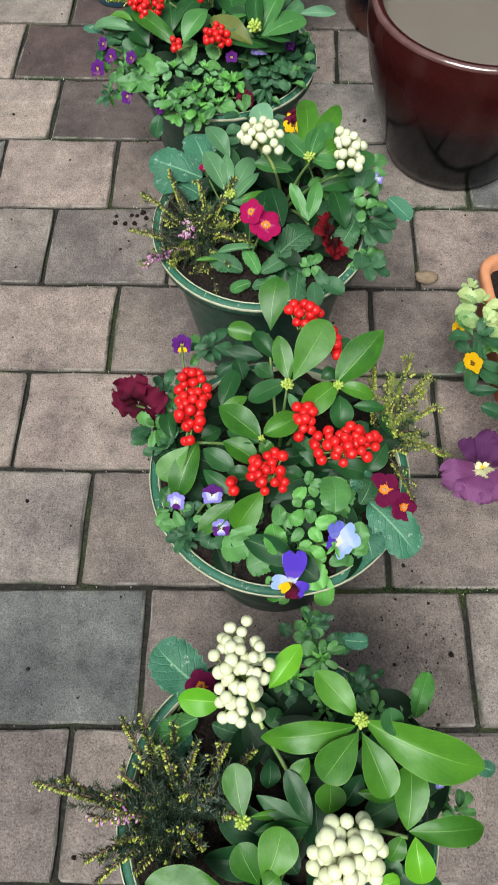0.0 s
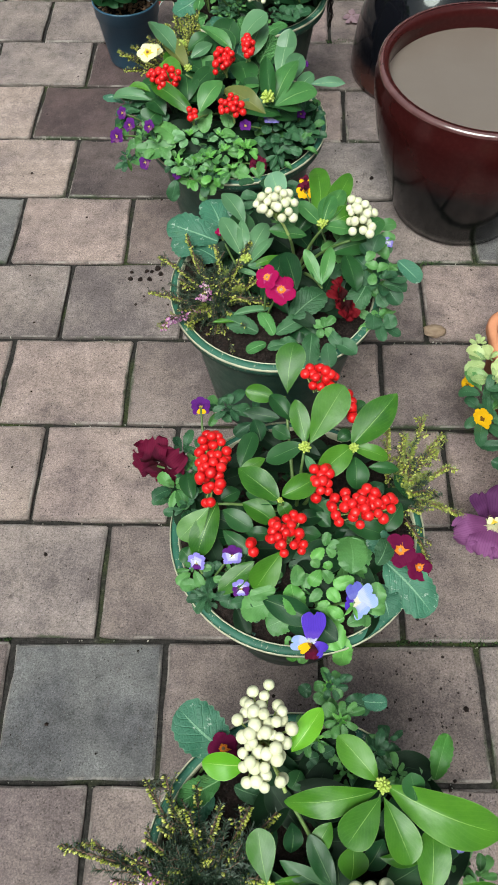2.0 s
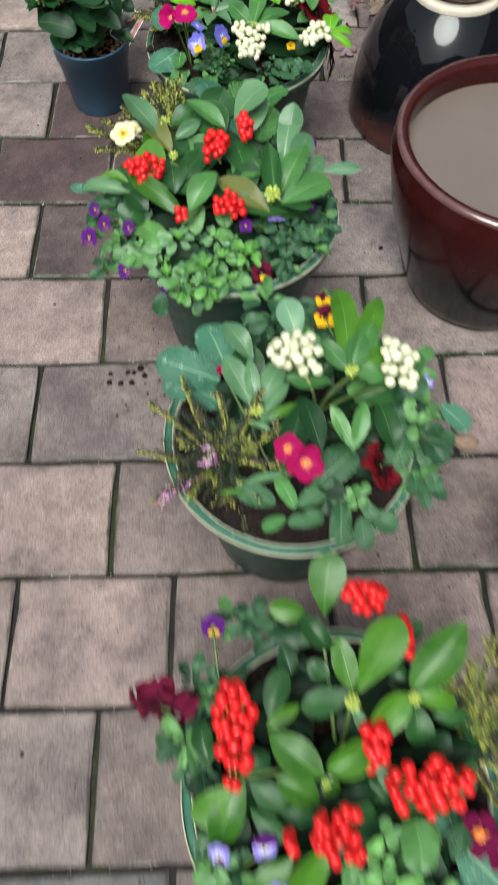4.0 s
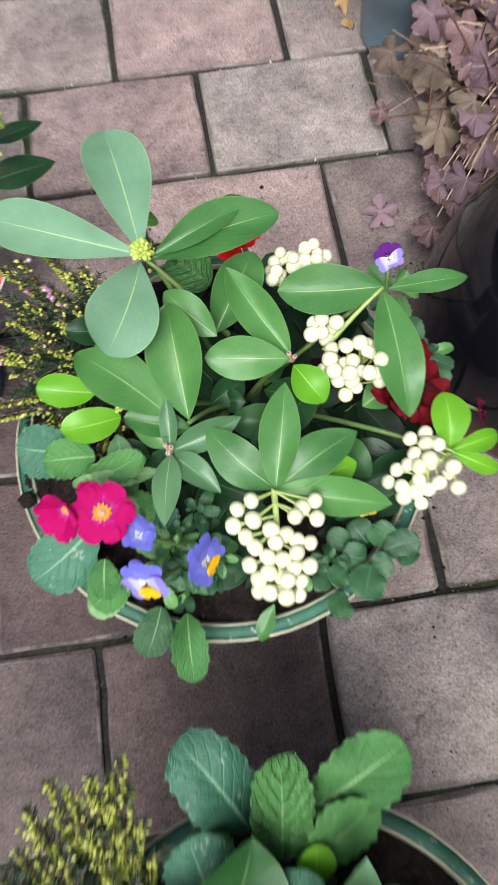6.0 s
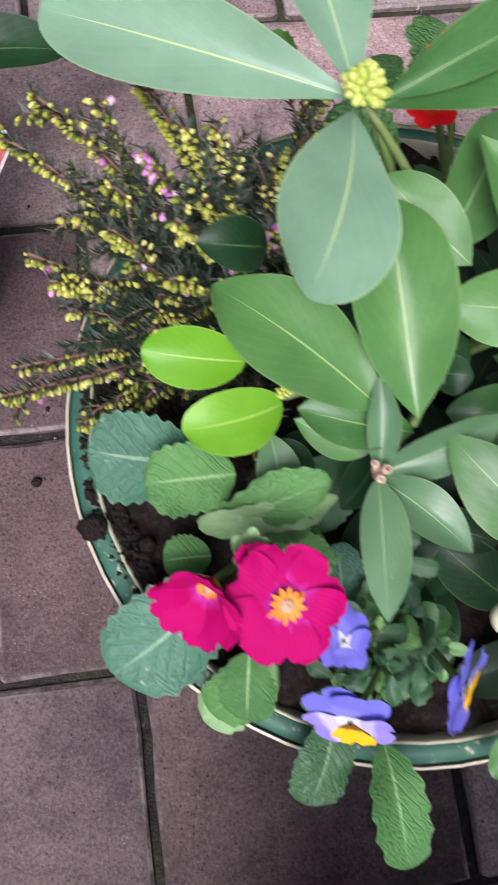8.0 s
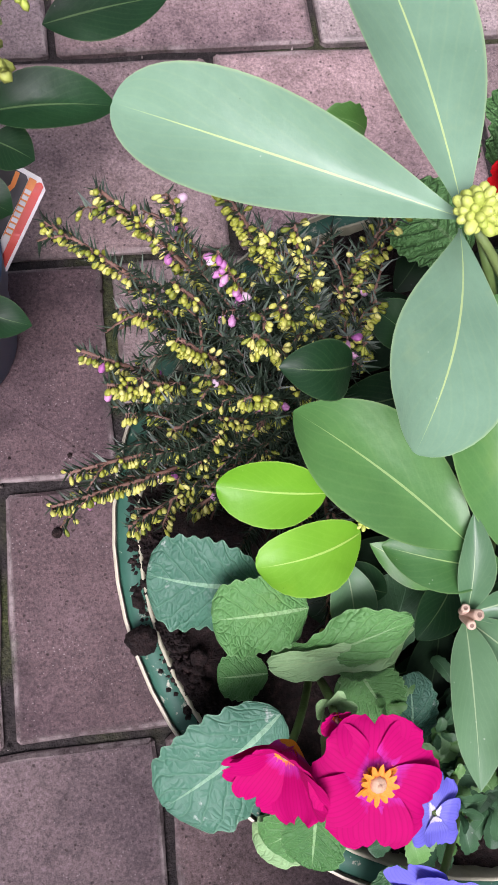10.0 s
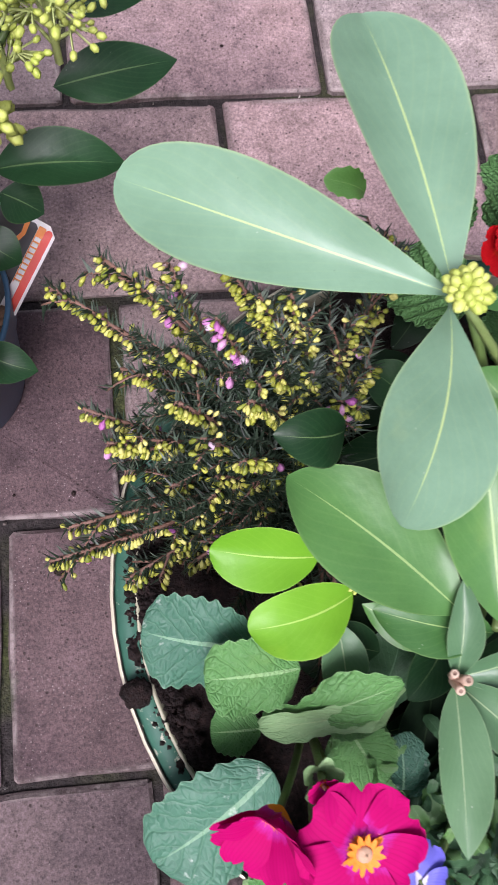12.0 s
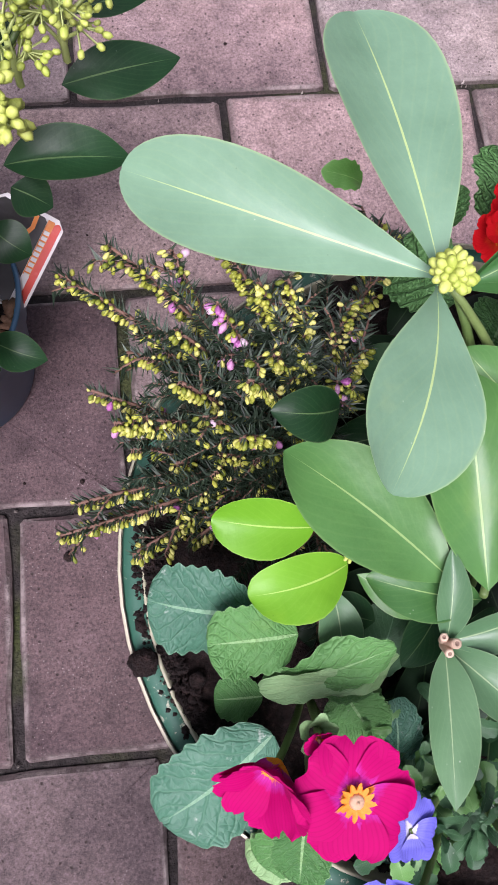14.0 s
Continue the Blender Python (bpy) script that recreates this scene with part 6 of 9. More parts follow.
leaf(first_viola, (0.201, -0.616, 0.260), (0.210, -0.611, 0.262), 0.012, 'viola_dark', 'round')
leaf(first_viola, (0.206, -0.642, 0.252), (0.214, -0.637, 0.256), 0.013, 'viola', 'round')
leaf(first_viola, (0.199, -0.607, 0.262), (0.202, -0.619, 0.255), 0.011, 'viola_dark', 'round')
tuft(first_viola, (0.212, -0.627, 0.247), 0.017, 0.034, 23, 0.017, ['viola_dark', 'viola'], 64)
pansy_flower(first_viola, (0.095, -0.522, 0.229), (0.208, -0.612, 0.262), 0.015, (0.2, -0.5, 0.8), 'lilac', 'lilac', 'lilac', 0)

heather('heather', (-0.020, -0.632, 0.229), [(-0.146, -0.598, 0.252), (-0.126, -0.596, 0.254), (-0.100, -0.626, 0.247), (-0.101, -0.661, 0.245), (-0.071, -0.549, 0.266), (-0.053, -0.546, 0.266), (-0.031, -0.576, 0.280), (-0.001, -0.573, 0.285), (0.023, -0.576, 0.285), (0.047, -0.581, 0.280), (-0.090, -0.676, 0.243), (-0.054, -0.670, 0.266), (-0.025, -0.671, 0.276), (0.003, -0.654, 0.280), (0.035, -0.632, 0.276), (-0.078, -0.620, 0.262), (-0.059, -0.644, 0.266), (-0.069, -0.596, 0.266), (-0.040, -0.611, 0.280), (-0.011, -0.612, 0.285), (0.013, -0.613, 0.285), (0.032, -0.605, 0.280), (-0.016, -0.641, 0.280), (-0.087, -0.608, 0.257), (-0.044, -0.693, 0.262), (-0.007, -0.693, 0.271)], 'dark green heather with yellow tips trailing over the rim', 71, dense=1.5, buds=0.9, bells=0.0, young=0.05, fill=10, bell_tips=[(-0.1, -0.6259, 0.2475), (-0.0782, -0.6197, 0.2615)])

# second planter

red_skimmia = thing('skimmia', 0.085, -0.276, 0.229, 'skimmia with glossy green leaves and scarlet berry clusters', 'shrub')
leaf(red_skimmia, (0.080, -0.165, 0.315), (0.090, -0.116, 0.345), 0.033, 'fresh', 'broad')
leaf(red_skimmia, (0.067, -0.154, 0.290), (0.034, -0.145, 0.295), 0.021, 'fresh', 'oval')
leaf(red_skimmia, (0.085, -0.191, 0.300), (0.061, -0.161, 0.310), 0.020, 'deep')
leaf(red_skimmia, (0.072, -0.178, 0.285), (0.030, -0.167, 0.285), 0.016, 'dark', 'acute')
leaf(red_skimmia, (0.082, -0.211, 0.295), (0.062, -0.200, 0.300), 0.018, 'deep')
leaf(red_skimmia, (0.097, -0.230, 0.313), (0.087, -0.187, 0.335), 0.021, 'fresh')
leaf(red_skimmia, (0.100, -0.231, 0.313), (0.140, -0.178, 0.345), 0.038, 'fresh', 'broad')
leaf(red_skimmia, (0.095, -0.228, 0.310), (0.053, -0.236, 0.290), 0.024, 'deep')
leaf(red_skimmia, (0.146, -0.232, 0.310), (0.198, -0.183, 0.335), 0.036, 'fresh', 'acute')
leaf(red_skimmia, (0.148, -0.233, 0.308), (0.186, -0.244, 0.300), 0.017, 'fresh', 'oval')
leaf(red_skimmia, (0.146, -0.233, 0.308), (0.110, -0.261, 0.300), 0.029, 'fresh', 'oval')
leaf(red_skimmia, (0.151, -0.240, 0.300), (0.151, -0.273, 0.285), 0.025, 'deep')
leaf(red_skimmia, (0.165, -0.251, 0.295), (0.199, -0.253, 0.290), 0.014, 'deep', 'acute')
leaf(red_skimmia, (0.096, -0.238, 0.305), (0.110, -0.270, 0.295), 0.012, 'sage', 'acute')
leaf(red_skimmia, (0.065, -0.292, 0.308), (0.023, -0.255, 0.314), 0.029, 'fresh', 'acute')
leaf(red_skimmia, (0.068, -0.288, 0.308), (0.103, -0.271, 0.312), 0.026, 'fresh', 'oval')
leaf(red_skimmia, (0.065, -0.290, 0.300), (0.075, -0.305, 0.290), 0.016, 'fresh')
leaf(red_skimmia, (0.063, -0.291, 0.295), (0.030, -0.276, 0.295), 0.018, 'deep')
leaf(red_skimmia, (0.061, -0.309, 0.285), (0.026, -0.288, 0.295), 0.025, 'fresh', 'acute')
leaf(red_skimmia, (0.079, -0.306, 0.280), (0.113, -0.299, 0.280), 0.019, 'dark', 'acute')
leaf(red_skimmia, (0.077, -0.312, 0.272), (0.110, -0.320, 0.270), 0.019, 'deep', 'acute')
leaf(red_skimmia, (0.056, -0.317, 0.275), (0.028, -0.314, 0.275), 0.016, 'deep', 'acute')
leaf(red_skimmia, (-0.009, -0.288, 0.289), (-0.043, -0.315, 0.268), 0.027, 'fresh', 'broad')
leaf(red_skimmia, (-0.002, -0.283, 0.289), (-0.027, -0.336, 0.262), 0.029, 'fresh')
leaf(red_skimmia, (0.004, -0.288, 0.280), (0.036, -0.310, 0.275), 0.022, 'deep')
leaf(red_skimmia, (0.036, -0.346, 0.274), (-0.003, -0.373, 0.256), 0.022, 'fresh')
leaf(red_skimmia, (0.067, -0.338, 0.280), (0.036, -0.374, 0.262), 0.032, 'fresh', 'broad')
leaf(red_skimmia, (0.003, -0.309, 0.272), (0.034, -0.334, 0.268), 0.018, 'deep')
leaf(red_skimmia, (0.137, -0.300, 0.285), (0.109, -0.288, 0.288), 0.020, 'deep', 'acute')
leaf(red_skimmia, (0.134, -0.308, 0.280), (0.177, -0.321, 0.272), 0.023, 'deep')
leaf(red_skimmia, (0.024, -0.240, 0.285), (0.041, -0.198, 0.292), 0.023, 'deep')
leaf(red_skimmia, (0.049, -0.205, 0.280), (0.042, -0.178, 0.285), 0.019, 'dark', 'acute')
leaf(red_skimmia, (0.022, -0.248, 0.285), (0.053, -0.232, 0.290), 0.014, 'fresh', 'acute')
leaf(red_skimmia, (-0.030, -0.268, 0.270), (-0.035, -0.237, 0.272), 0.019, 'deep', 'oval')
leaf(red_skimmia, (0.199, -0.284, 0.272), (0.176, -0.314, 0.265), 0.023, 'deep')
leaf(red_skimmia, (0.208, -0.277, 0.270), (0.196, -0.250, 0.275), 0.016, 'dark', 'acute')
leaf(red_skimmia, (0.146, -0.186, 0.295), (0.169, -0.172, 0.300), 0.017, 'deep', 'oval')
leaf(red_skimmia, (0.133, -0.216, 0.295), (0.148, -0.208, 0.300), 0.015, 'deep')
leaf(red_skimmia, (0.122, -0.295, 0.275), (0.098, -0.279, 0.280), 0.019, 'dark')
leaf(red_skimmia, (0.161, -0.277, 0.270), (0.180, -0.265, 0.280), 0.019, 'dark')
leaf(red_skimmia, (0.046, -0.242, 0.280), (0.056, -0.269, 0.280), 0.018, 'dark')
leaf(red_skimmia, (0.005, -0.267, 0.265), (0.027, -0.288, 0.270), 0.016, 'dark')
leaf(red_skimmia, (0.003, -0.278, 0.285), (0.024, -0.268, 0.285), 0.019, 'deep', 'acute')
leaf(red_skimmia, (0.104, -0.296, 0.280), (0.119, -0.311, 0.275), 0.015, 'deep', 'acute')
berry_cluster(red_skimmia, (-0.002, -0.247, 0.308), 0.019, 0.048, 33, 0.0055, 'red_berry', (-0.004, -0.240, 0.280), 81)
berry_cluster(red_skimmia, (0.071, -0.334, 0.313), 0.019, 0.020, 26, 0.0052, 'red_berry', (0.072, -0.330, 0.285), 82)
berry_cluster(red_skimmia, (0.151, -0.306, 0.308), 0.033, 0.023, 35, 0.0053, 'red_berry', (0.154, -0.301, 0.280), 83)
berry_cluster(red_skimmia, (0.111, -0.268, 0.303), 0.016, 0.019, 14, 0.0055, 'red_berry', (0.113, -0.262, 0.276), 84)
berry_cluster(red_skimmia, (0.114, -0.154, 0.322), 0.021, 0.017, 18, 0.0058, 'red_berry', (0.116, -0.144, 0.294), 85)
berry_cluster(red_skimmia, (0.147, -0.186, 0.313), 0.008, 0.023, 9, 0.0057, 'red_berry', (0.150, -0.178, 0.285), 86)
berry_cluster(red_skimmia, (0.032, -0.338, 0.289), 0.005, 0.009, 3, 0.0053, 'red_berry', (0.031, -0.334, 0.262), 87)
bud_knot(red_skimmia, (0.094, -0.238, 0.319), 0.0064, 14, seed=6)
bud_knot(red_skimmia, (0.147, -0.238, 0.314), 0.0053, 12, seed=7)
bud_knot(red_skimmia, (0.065, -0.297, 0.314), 0.0034, 8, seed=8)
stems(red_skimmia, (0.085, -0.276, 0.229), [(0.094, -0.237, 0.308), (0.148, -0.238, 0.304), (0.065, -0.297, 0.304), (0.000, -0.284, 0.285), (0.078, -0.161, 0.304), (0.122, -0.297, 0.280)], radius=0.0024)
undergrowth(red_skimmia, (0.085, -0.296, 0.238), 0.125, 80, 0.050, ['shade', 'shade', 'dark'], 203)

second_viola = thing('pansy', 0.105, -0.386, 0.229, 'blue and yellow pansies over crowded scalloped green leaves', 'pansy')
tuft(second_viola, (0.120, -0.350, 0.246), 0.038, 0.034, 24, 0.021, ['viola', 'viola_dark'], 91)
tuft(second_viola, (0.066, -0.378, 0.238), 0.038, 0.022, 16, 0.020, ['viola', 'viola_dark'], 92)
tuft(second_viola, (0.143, -0.364, 0.240), 0.032, 0.026, 16, 0.020, ['viola', 'viola_dark'], 93)
leaf(second_viola, (0.136, -0.366, 0.282), (0.136, -0.328, 0.286), 0.034, 'viola', 'round')
leaf(second_viola, (0.163, -0.358, 0.282), (0.177, -0.331, 0.284), 0.021, 'crinkled_deep', 'round')
leaf(second_viola, (0.163, -0.372, 0.268), (0.154, -0.397, 0.258), 0.022, 'viola', 'round')
leaf(second_viola, (0.138, -0.370, 0.275), (0.116, -0.375, 0.272), 0.015, 'viola_bright', 'round')
leaf(second_viola, (0.073, -0.370, 0.268), (0.077, -0.401, 0.262), 0.024, 'viola_bright', 'round')
leaf(second_viola, (0.081, -0.351, 0.272), (0.078, -0.373, 0.270), 0.015, 'viola', 'round')
leaf(second_viola, (0.054, -0.385, 0.258), (0.019, -0.390, 0.250), 0.031, 'viola', 'round')
leaf(second_viola, (0.077, -0.400, 0.252), (0.046, -0.409, 0.246), 0.027, 'viola', 'round')
leaf(second_viola, (0.057, -0.373, 0.262), (0.030, -0.379, 0.258), 0.016, 'viola', 'round')
leaf(second_viola, (0.097, -0.394, 0.260), (0.121, -0.434, 0.250), 0.028, 'viola_bright', 'round')
leaf(second_viola, (0.109, -0.396, 0.266), (0.123, -0.406, 0.263), 0.012, 'viola_bright', 'round')
leaf(second_viola, (0.121, -0.391, 0.268), (0.111, -0.378, 0.272), 0.013, 'viola_bright', 'round')
leaf(second_viola, (0.128, -0.412, 0.260), (0.147, -0.405, 0.258), 0.014, 'viola', 'round')
leaf(second_viola, (0.109, -0.338, 0.282), (0.096, -0.349, 0.278), 0.014, 'viola_bright', 'scallop')
leaf(second_viola, (0.110, -0.336, 0.282), (0.114, -0.325, 0.292), 0.011, 'viola', 'scallop')
leaf(second_viola, (0.112, -0.338, 0.282), (0.124, -0.334, 0.288), 0.010, 'viola', 'scallop')
leaf(second_viola, (0.111, -0.338, 0.282), (0.120, -0.346, 0.278), 0.011, 'viola', 'scallop')
leaf(second_viola, (0.104, -0.359, 0.276), (0.092, -0.373, 0.270), 0.016, 'viola_bright', 'scallop')
leaf(second_viola, (0.106, -0.360, 0.276), (0.115, -0.371, 0.270), 0.014, 'viola', 'scallop')
leaf(second_viola, (0.103, -0.357, 0.276), (0.095, -0.351, 0.282), 0.011, 'viola', 'scallop')
leaf(second_viola, (0.106, -0.356, 0.276), (0.116, -0.355, 0.280), 0.010, 'viola_bright', 'scallop')
leaf(second_viola, (0.128, -0.374, 0.272), (0.149, -0.382, 0.268), 0.015, 'viola_bright', 'round')
leaf(second_viola, (0.089, -0.377, 0.262), (0.088, -0.359, 0.268), 0.012, 'viola', 'round')
leaf(second_viola, (0.091, -0.388, 0.262), (0.103, -0.377, 0.268), 0.012, 'viola', 'scallop')
leaf(second_viola, (0.150, -0.396, 0.255), (0.171, -0.392, 0.250), 0.015, 'viola', 'round')
leaf(second_viola, (0.135, -0.399, 0.255), (0.153, -0.410, 0.250), 0.014, 'viola', 'round')
leaf(second_viola, (0.049, -0.361, 0.255), (0.065, -0.355, 0.260), 0.012, 'viola', 'scallop')
leaf(second_viola, (0.124, -0.421, 0.246), (0.121, -0.445, 0.222), 0.021, 'viola_bright', 'round')
leaf(second_viola, (0.068, -0.418, 0.242), (0.073, -0.440, 0.224), 0.015, 'viola_bright', 'round')
leaf(second_viola, (0.080, -0.433, 0.235), (0.083, -0.442, 0.225), 0.011, 'viola', 'round')
leaf(second_viola, (0.109, -0.387, 0.262), (0.104, -0.398, 0.258), 0.014, 'viola_bright', 'round')
leaf(second_viola, (0.119, -0.397, 0.256), (0.120, -0.409, 0.252), 0.013, 'viola_bright', 'round')
two_tone = stand(second_viola, (0.105, -0.386, 0.229), (0.090, -0.430, 0.260))
petals(second_viola, two_tone, (0.090, -0.430, 0.260), (0.05, -0.62, 0.78), [(318, 0.017, 0.017, 'violet', 0.02), (100, 0.031, 0.012, 'lilac', 0.02), (172, 0.021, 0.016, 'sky_petal', 0.10), (86, 0.034, 0.024, 'violet', 0.10), (268, 0.016, 0.015, 'maroon', 0.10), (205, 0.014, 0.010, 'yellow', 0.20)])
turned_pansy = stand(second_viola, (0.105, -0.386, 0.229), (0.136, -0.394, 0.272))
petals(second_viola, turned_pansy, (0.136, -0.394, 0.272), (0.35, -0.42, 0.84), [(165, 0.012, 0.017, 'violet', 0.30), (100, 0.020, 0.020, 'blue', 0.22), (25, 0.022, 0.026, 'sky_petal', 0.25), (300, 0.016, 0.020, 'sky_petal', 0.15)])
for dx, dy in ((-0.010, -0.010), (0.002, -0.014), (-0.004, 0.002), (-0.014, 0.0)):
    leaf(second_viola, (0.134, -0.398, 0.274), (0.134 + dx, -0.398 + dy, 0.277), 0.0042, 'viola_bright', 'acute')

lilac_viola = thing('viola', -0.015, -0.356, 0.229, 'small lilac and white violas with dark rounded leaves', 'viola')
leaf(lilac_viola, (-0.024, -0.359, 0.250), (-0.044, -0.360, 0.248), 0.014, 'viola', 'round')
leaf(lilac_viola, (-0.011, -0.364, 0.250), (-0.027, -0.377, 0.242), 0.021, 'viola_dark', 'round')
leaf(lilac_viola, (0.009, -0.375, 0.250), (0.005, -0.386, 0.244), 0.018, 'viola_dark', 'round')
leaf(lilac_viola, (-0.016, -0.379, 0.240), (-0.007, -0.386, 0.236), 0.014, 'viola_dark', 'round')
leaf(lilac_viola, (-0.030, -0.376, 0.240), (-0.020, -0.385, 0.236), 0.013, 'viola_dark', 'round')
leaf(lilac_viola, (-0.042, -0.323, 0.258), (-0.030, -0.335, 0.256), 0.019, 'deep', 'round')
leaf(lilac_viola, (-0.021, -0.342, 0.255), (-0.008, -0.349, 0.252), 0.018, 'viola_dark', 'round')
leaf(lilac_viola, (-0.008, -0.338, 0.255), (0.001, -0.345, 0.252), 0.010, 'viola_dark', 'round')
leaf(lilac_viola, (0.003, -0.358, 0.260), (-0.008, -0.359, 0.258), 0.008, 'viola', 'round')
leaf(lilac_viola, (-0.012, -0.353, 0.250), (-0.007, -0.364, 0.246), 0.014, 'viola_dark', 'round')
tuft(lilac_viola, (-0.016, -0.356, 0.245), 0.025, 0.028, 16, 0.018, ['viola_dark', 'viola', 'viola_dark'], 95)
tuft(lilac_viola, (0.025, -0.362, 0.247), 0.023, 0.024, 18, 0.020, ['viola_dark', 'viola'], 96)
pansy_flower(lilac_viola, (-0.015, -0.356, 0.229), (-0.025, -0.341, 0.262), 0.020, (-0.2, -0.6, 0.7), 'lilac', 'lilac', 'purple', 0)
pansy_flower(lilac_viola, (-0.015, -0.356, 0.229), (0.013, -0.338, 0.269), 0.022, (0.1, -0.6, 0.7), 'purple', 'lilac', 'lilac', 0)
pansy_flower(lilac_viola, (-0.015, -0.356, 0.229), (0.021, -0.372, 0.262), 0.019, (0, -0.6, 0.7), 'lilac', 'purple', 'lilac', 0)

maroon_pansy = thing('pansy', -0.015, -0.236, 0.229, 'large maroon pansy leaning out over the rim', 'pansy')
pansy_flower(maroon_pansy, (-0.015, -0.236, 0.229), (-0.071, -0.219, 0.257), 0.066, (-0.3, -0.85, 0.3), 'maroon', 'maroon', 'maroon', -20)
pansy_flower(maroon_pansy, (-0.015, -0.236, 0.229), (-0.019, -0.156, 0.280), 0.023, (0, -0.7, 0.6), 'purple', 'purple', 'yellow', 0)
tuft(maroon_pansy, (-0.035, -0.245, 0.247), 0.021, 0.043, 39, 0.021, ['viola_dark', 'viola', 'viola_dark'], 97)
tuft(maroon_pansy, (0.017, -0.155, 0.257), 0.029, 0.019, 25, 0.020, ['viola_dark', 'viola'], 98)
tuft(maroon_pansy, (-0.035, -0.204, 0.252), 0.019, 0.018, 13, 0.020, ['viola_dark'], 99)

wine_primrose = thing('primrose', 0.185, -0.326, 0.229, 'wine-red primroses with orange eyes and broad dark leaves', 'primrose')
primrose_flower(wine_primrose, (0.185, -0.326, 0.229), (0.188, -0.341, 0.276), 0.033, (0.1, -0.4, 1), 'wine', 10, 5, 0.10)
primrose_flower(wine_primrose, (0.185, -0.326, 0.229), (0.207, -0.357, 0.266), 0.027, (0.3, -0.4, 0.9), 'wine', 40, 5, 0.10)
leaf(wine_primrose, (0.175, -0.348, 0.262), (0.219, -0.400, 0.245), 0.043, 'crinkled_blue', 'round')
leaf(wine_primrose, (0.143, -0.359, 0.257), (0.142, -0.318, 0.266), 0.036, 'crinkled', 'round')
leaf(wine_primrose, (0.172, -0.344, 0.266), (0.169, -0.314, 0.271), 0.026, 'crinkled_blue', 'round')
leaf(wine_primrose, (0.165, -0.369, 0.252), (0.174, -0.403, 0.243), 0.035, 'crinkled_blue', 'round')

heather('heather', (0.195, -0.266, 0.229), [(0.233, -0.188, 0.289), (0.253, -0.207, 0.285), (0.257, -0.243, 0.276), (0.262, -0.294, 0.257), (0.237, -0.271, 0.271), (0.208, -0.208, 0.289), (0.192, -0.197, 0.285), (0.226, -0.342, 0.243), (0.212, -0.234, 0.285), (0.232, -0.232, 0.280), (0.235, -0.254, 0.276), (0.204, -0.259, 0.280), (0.221, -0.291, 0.262), (0.245, -0.226, 0.280)], 'light green heather leaning out over the rim', 101, buds=1.0, bells=0, young=0.6, fill=3, dense=2.2, bare=0.25)

# third planter

third_skimmia = thing('skimmia', 0.111, 0.096, 0.229, 'open skimmia with slender leaves and ivory berry heads on stalks', 'shrub')
leaf(third_skimmia, (0.037, 0.079, 0.284), (0.010, 0.136, 0.300), 0.026, 'sage')
leaf(third_skimmia, (0.042, 0.134, 0.292), (0.013, 0.177, 0.308), 0.025, 'sage')
leaf(third_skimmia, (0.039, 0.082, 0.284), (0.038, 0.128, 0.305), 0.017, 'sage', 'acute')
leaf(third_skimmia, (0.045, 0.083, 0.284), (0.071, 0.127, 0.298), 0.026, 'sage')
leaf(third_skimmia, (0.046, 0.067, 0.284), (0.079, 0.102, 0.294), 0.015, 'sage', 'acute')
leaf(third_skimmia, (0.047, 0.064, 0.282), (0.096, 0.080, 0.280), 0.012, 'fresh', 'acute')
leaf(third_skimmia, (0.043, 0.066, 0.280), (0.061, 0.066, 0.276), 0.010, 'sage', 'acute')
leaf(third_skimmia, (0.028, 0.070, 0.270), (0.056, 0.055, 0.272), 0.008, 'sage', 'acute')
leaf(third_skimmia, (0.141, 0.088, 0.323), (0.145, 0.202, 0.333), 0.030, 'fresh')
leaf(third_skimmia, (0.141, 0.088, 0.323), (0.187, 0.181, 0.327), 0.027, 'fresh')
leaf(third_skimmia, (0.141, 0.088, 0.323), (0.157, 0.127, 0.338), 0.025, 'mid')
leaf(third_skimmia, (0.141, 0.088, 0.323), (0.190, 0.109, 0.329), 0.028, 'fresh')
leaf(third_skimmia, (0.141, 0.088, 0.323), (0.181, 0.082, 0.319), 0.021, 'mid')
leaf(third_skimmia, (0.141, 0.088, 0.323), (0.113, 0.127, 0.329), 0.021, 'mid')
leaf(third_skimmia, (0.141, 0.088, 0.323), (0.170, 0.141, 0.334), 0.025, 'mid')
leaf(third_skimmia, (0.135, 0.009, 0.299), (0.115, 0.049, 0.322), 0.016, 'mid')
leaf(third_skimmia, (0.135, 0.009, 0.299), (0.149, 0.051, 0.322), 0.018, 'mid')
leaf(third_skimmia, (0.135, 0.009, 0.299), (0.126, 0.039, 0.308), 0.017, 'deep')
leaf(third_skimmia, (0.092, 0.140, 0.318), (0.080, 0.185, 0.332), 0.030, 'pale')
leaf(third_skimmia, (0.179, 0.086, 0.299), (0.227, 0.121, 0.303), 0.033, 'mid')
leaf(third_skimmia, (0.122, 0.088, 0.308), (0.072, 0.090, 0.318), 0.021, 'mid')
leaf(third_skimmia, (0.172, 0.076, 0.289), (0.182, 0.017, 0.280), 0.028, 'deep')
leaf(third_skimmia, (0.093, 0.080, 0.289), (0.062, 0.013, 0.271), 0.031, 'dark')
leaf(third_skimmia, (0.105, 0.021, 0.280), (0.093, 0.080, 0.289), 0.028, 'dark')
leaf(third_skimmia, (0.151, 0.077, 0.289), (0.210, 0.095, 0.289), 0.032, 'deep')
leaf(third_skimmia, (0.108, 0.099, 0.299), (0.139, 0.138, 0.318), 0.026, 'deep')
bud_knot(third_skimmia, (0.140, 0.085, 0.328), 0.0069, 12, seed=11)
bud_knot(third_skimmia, (0.041, 0.071, 0.286), 0.0079, 12, seed=12)
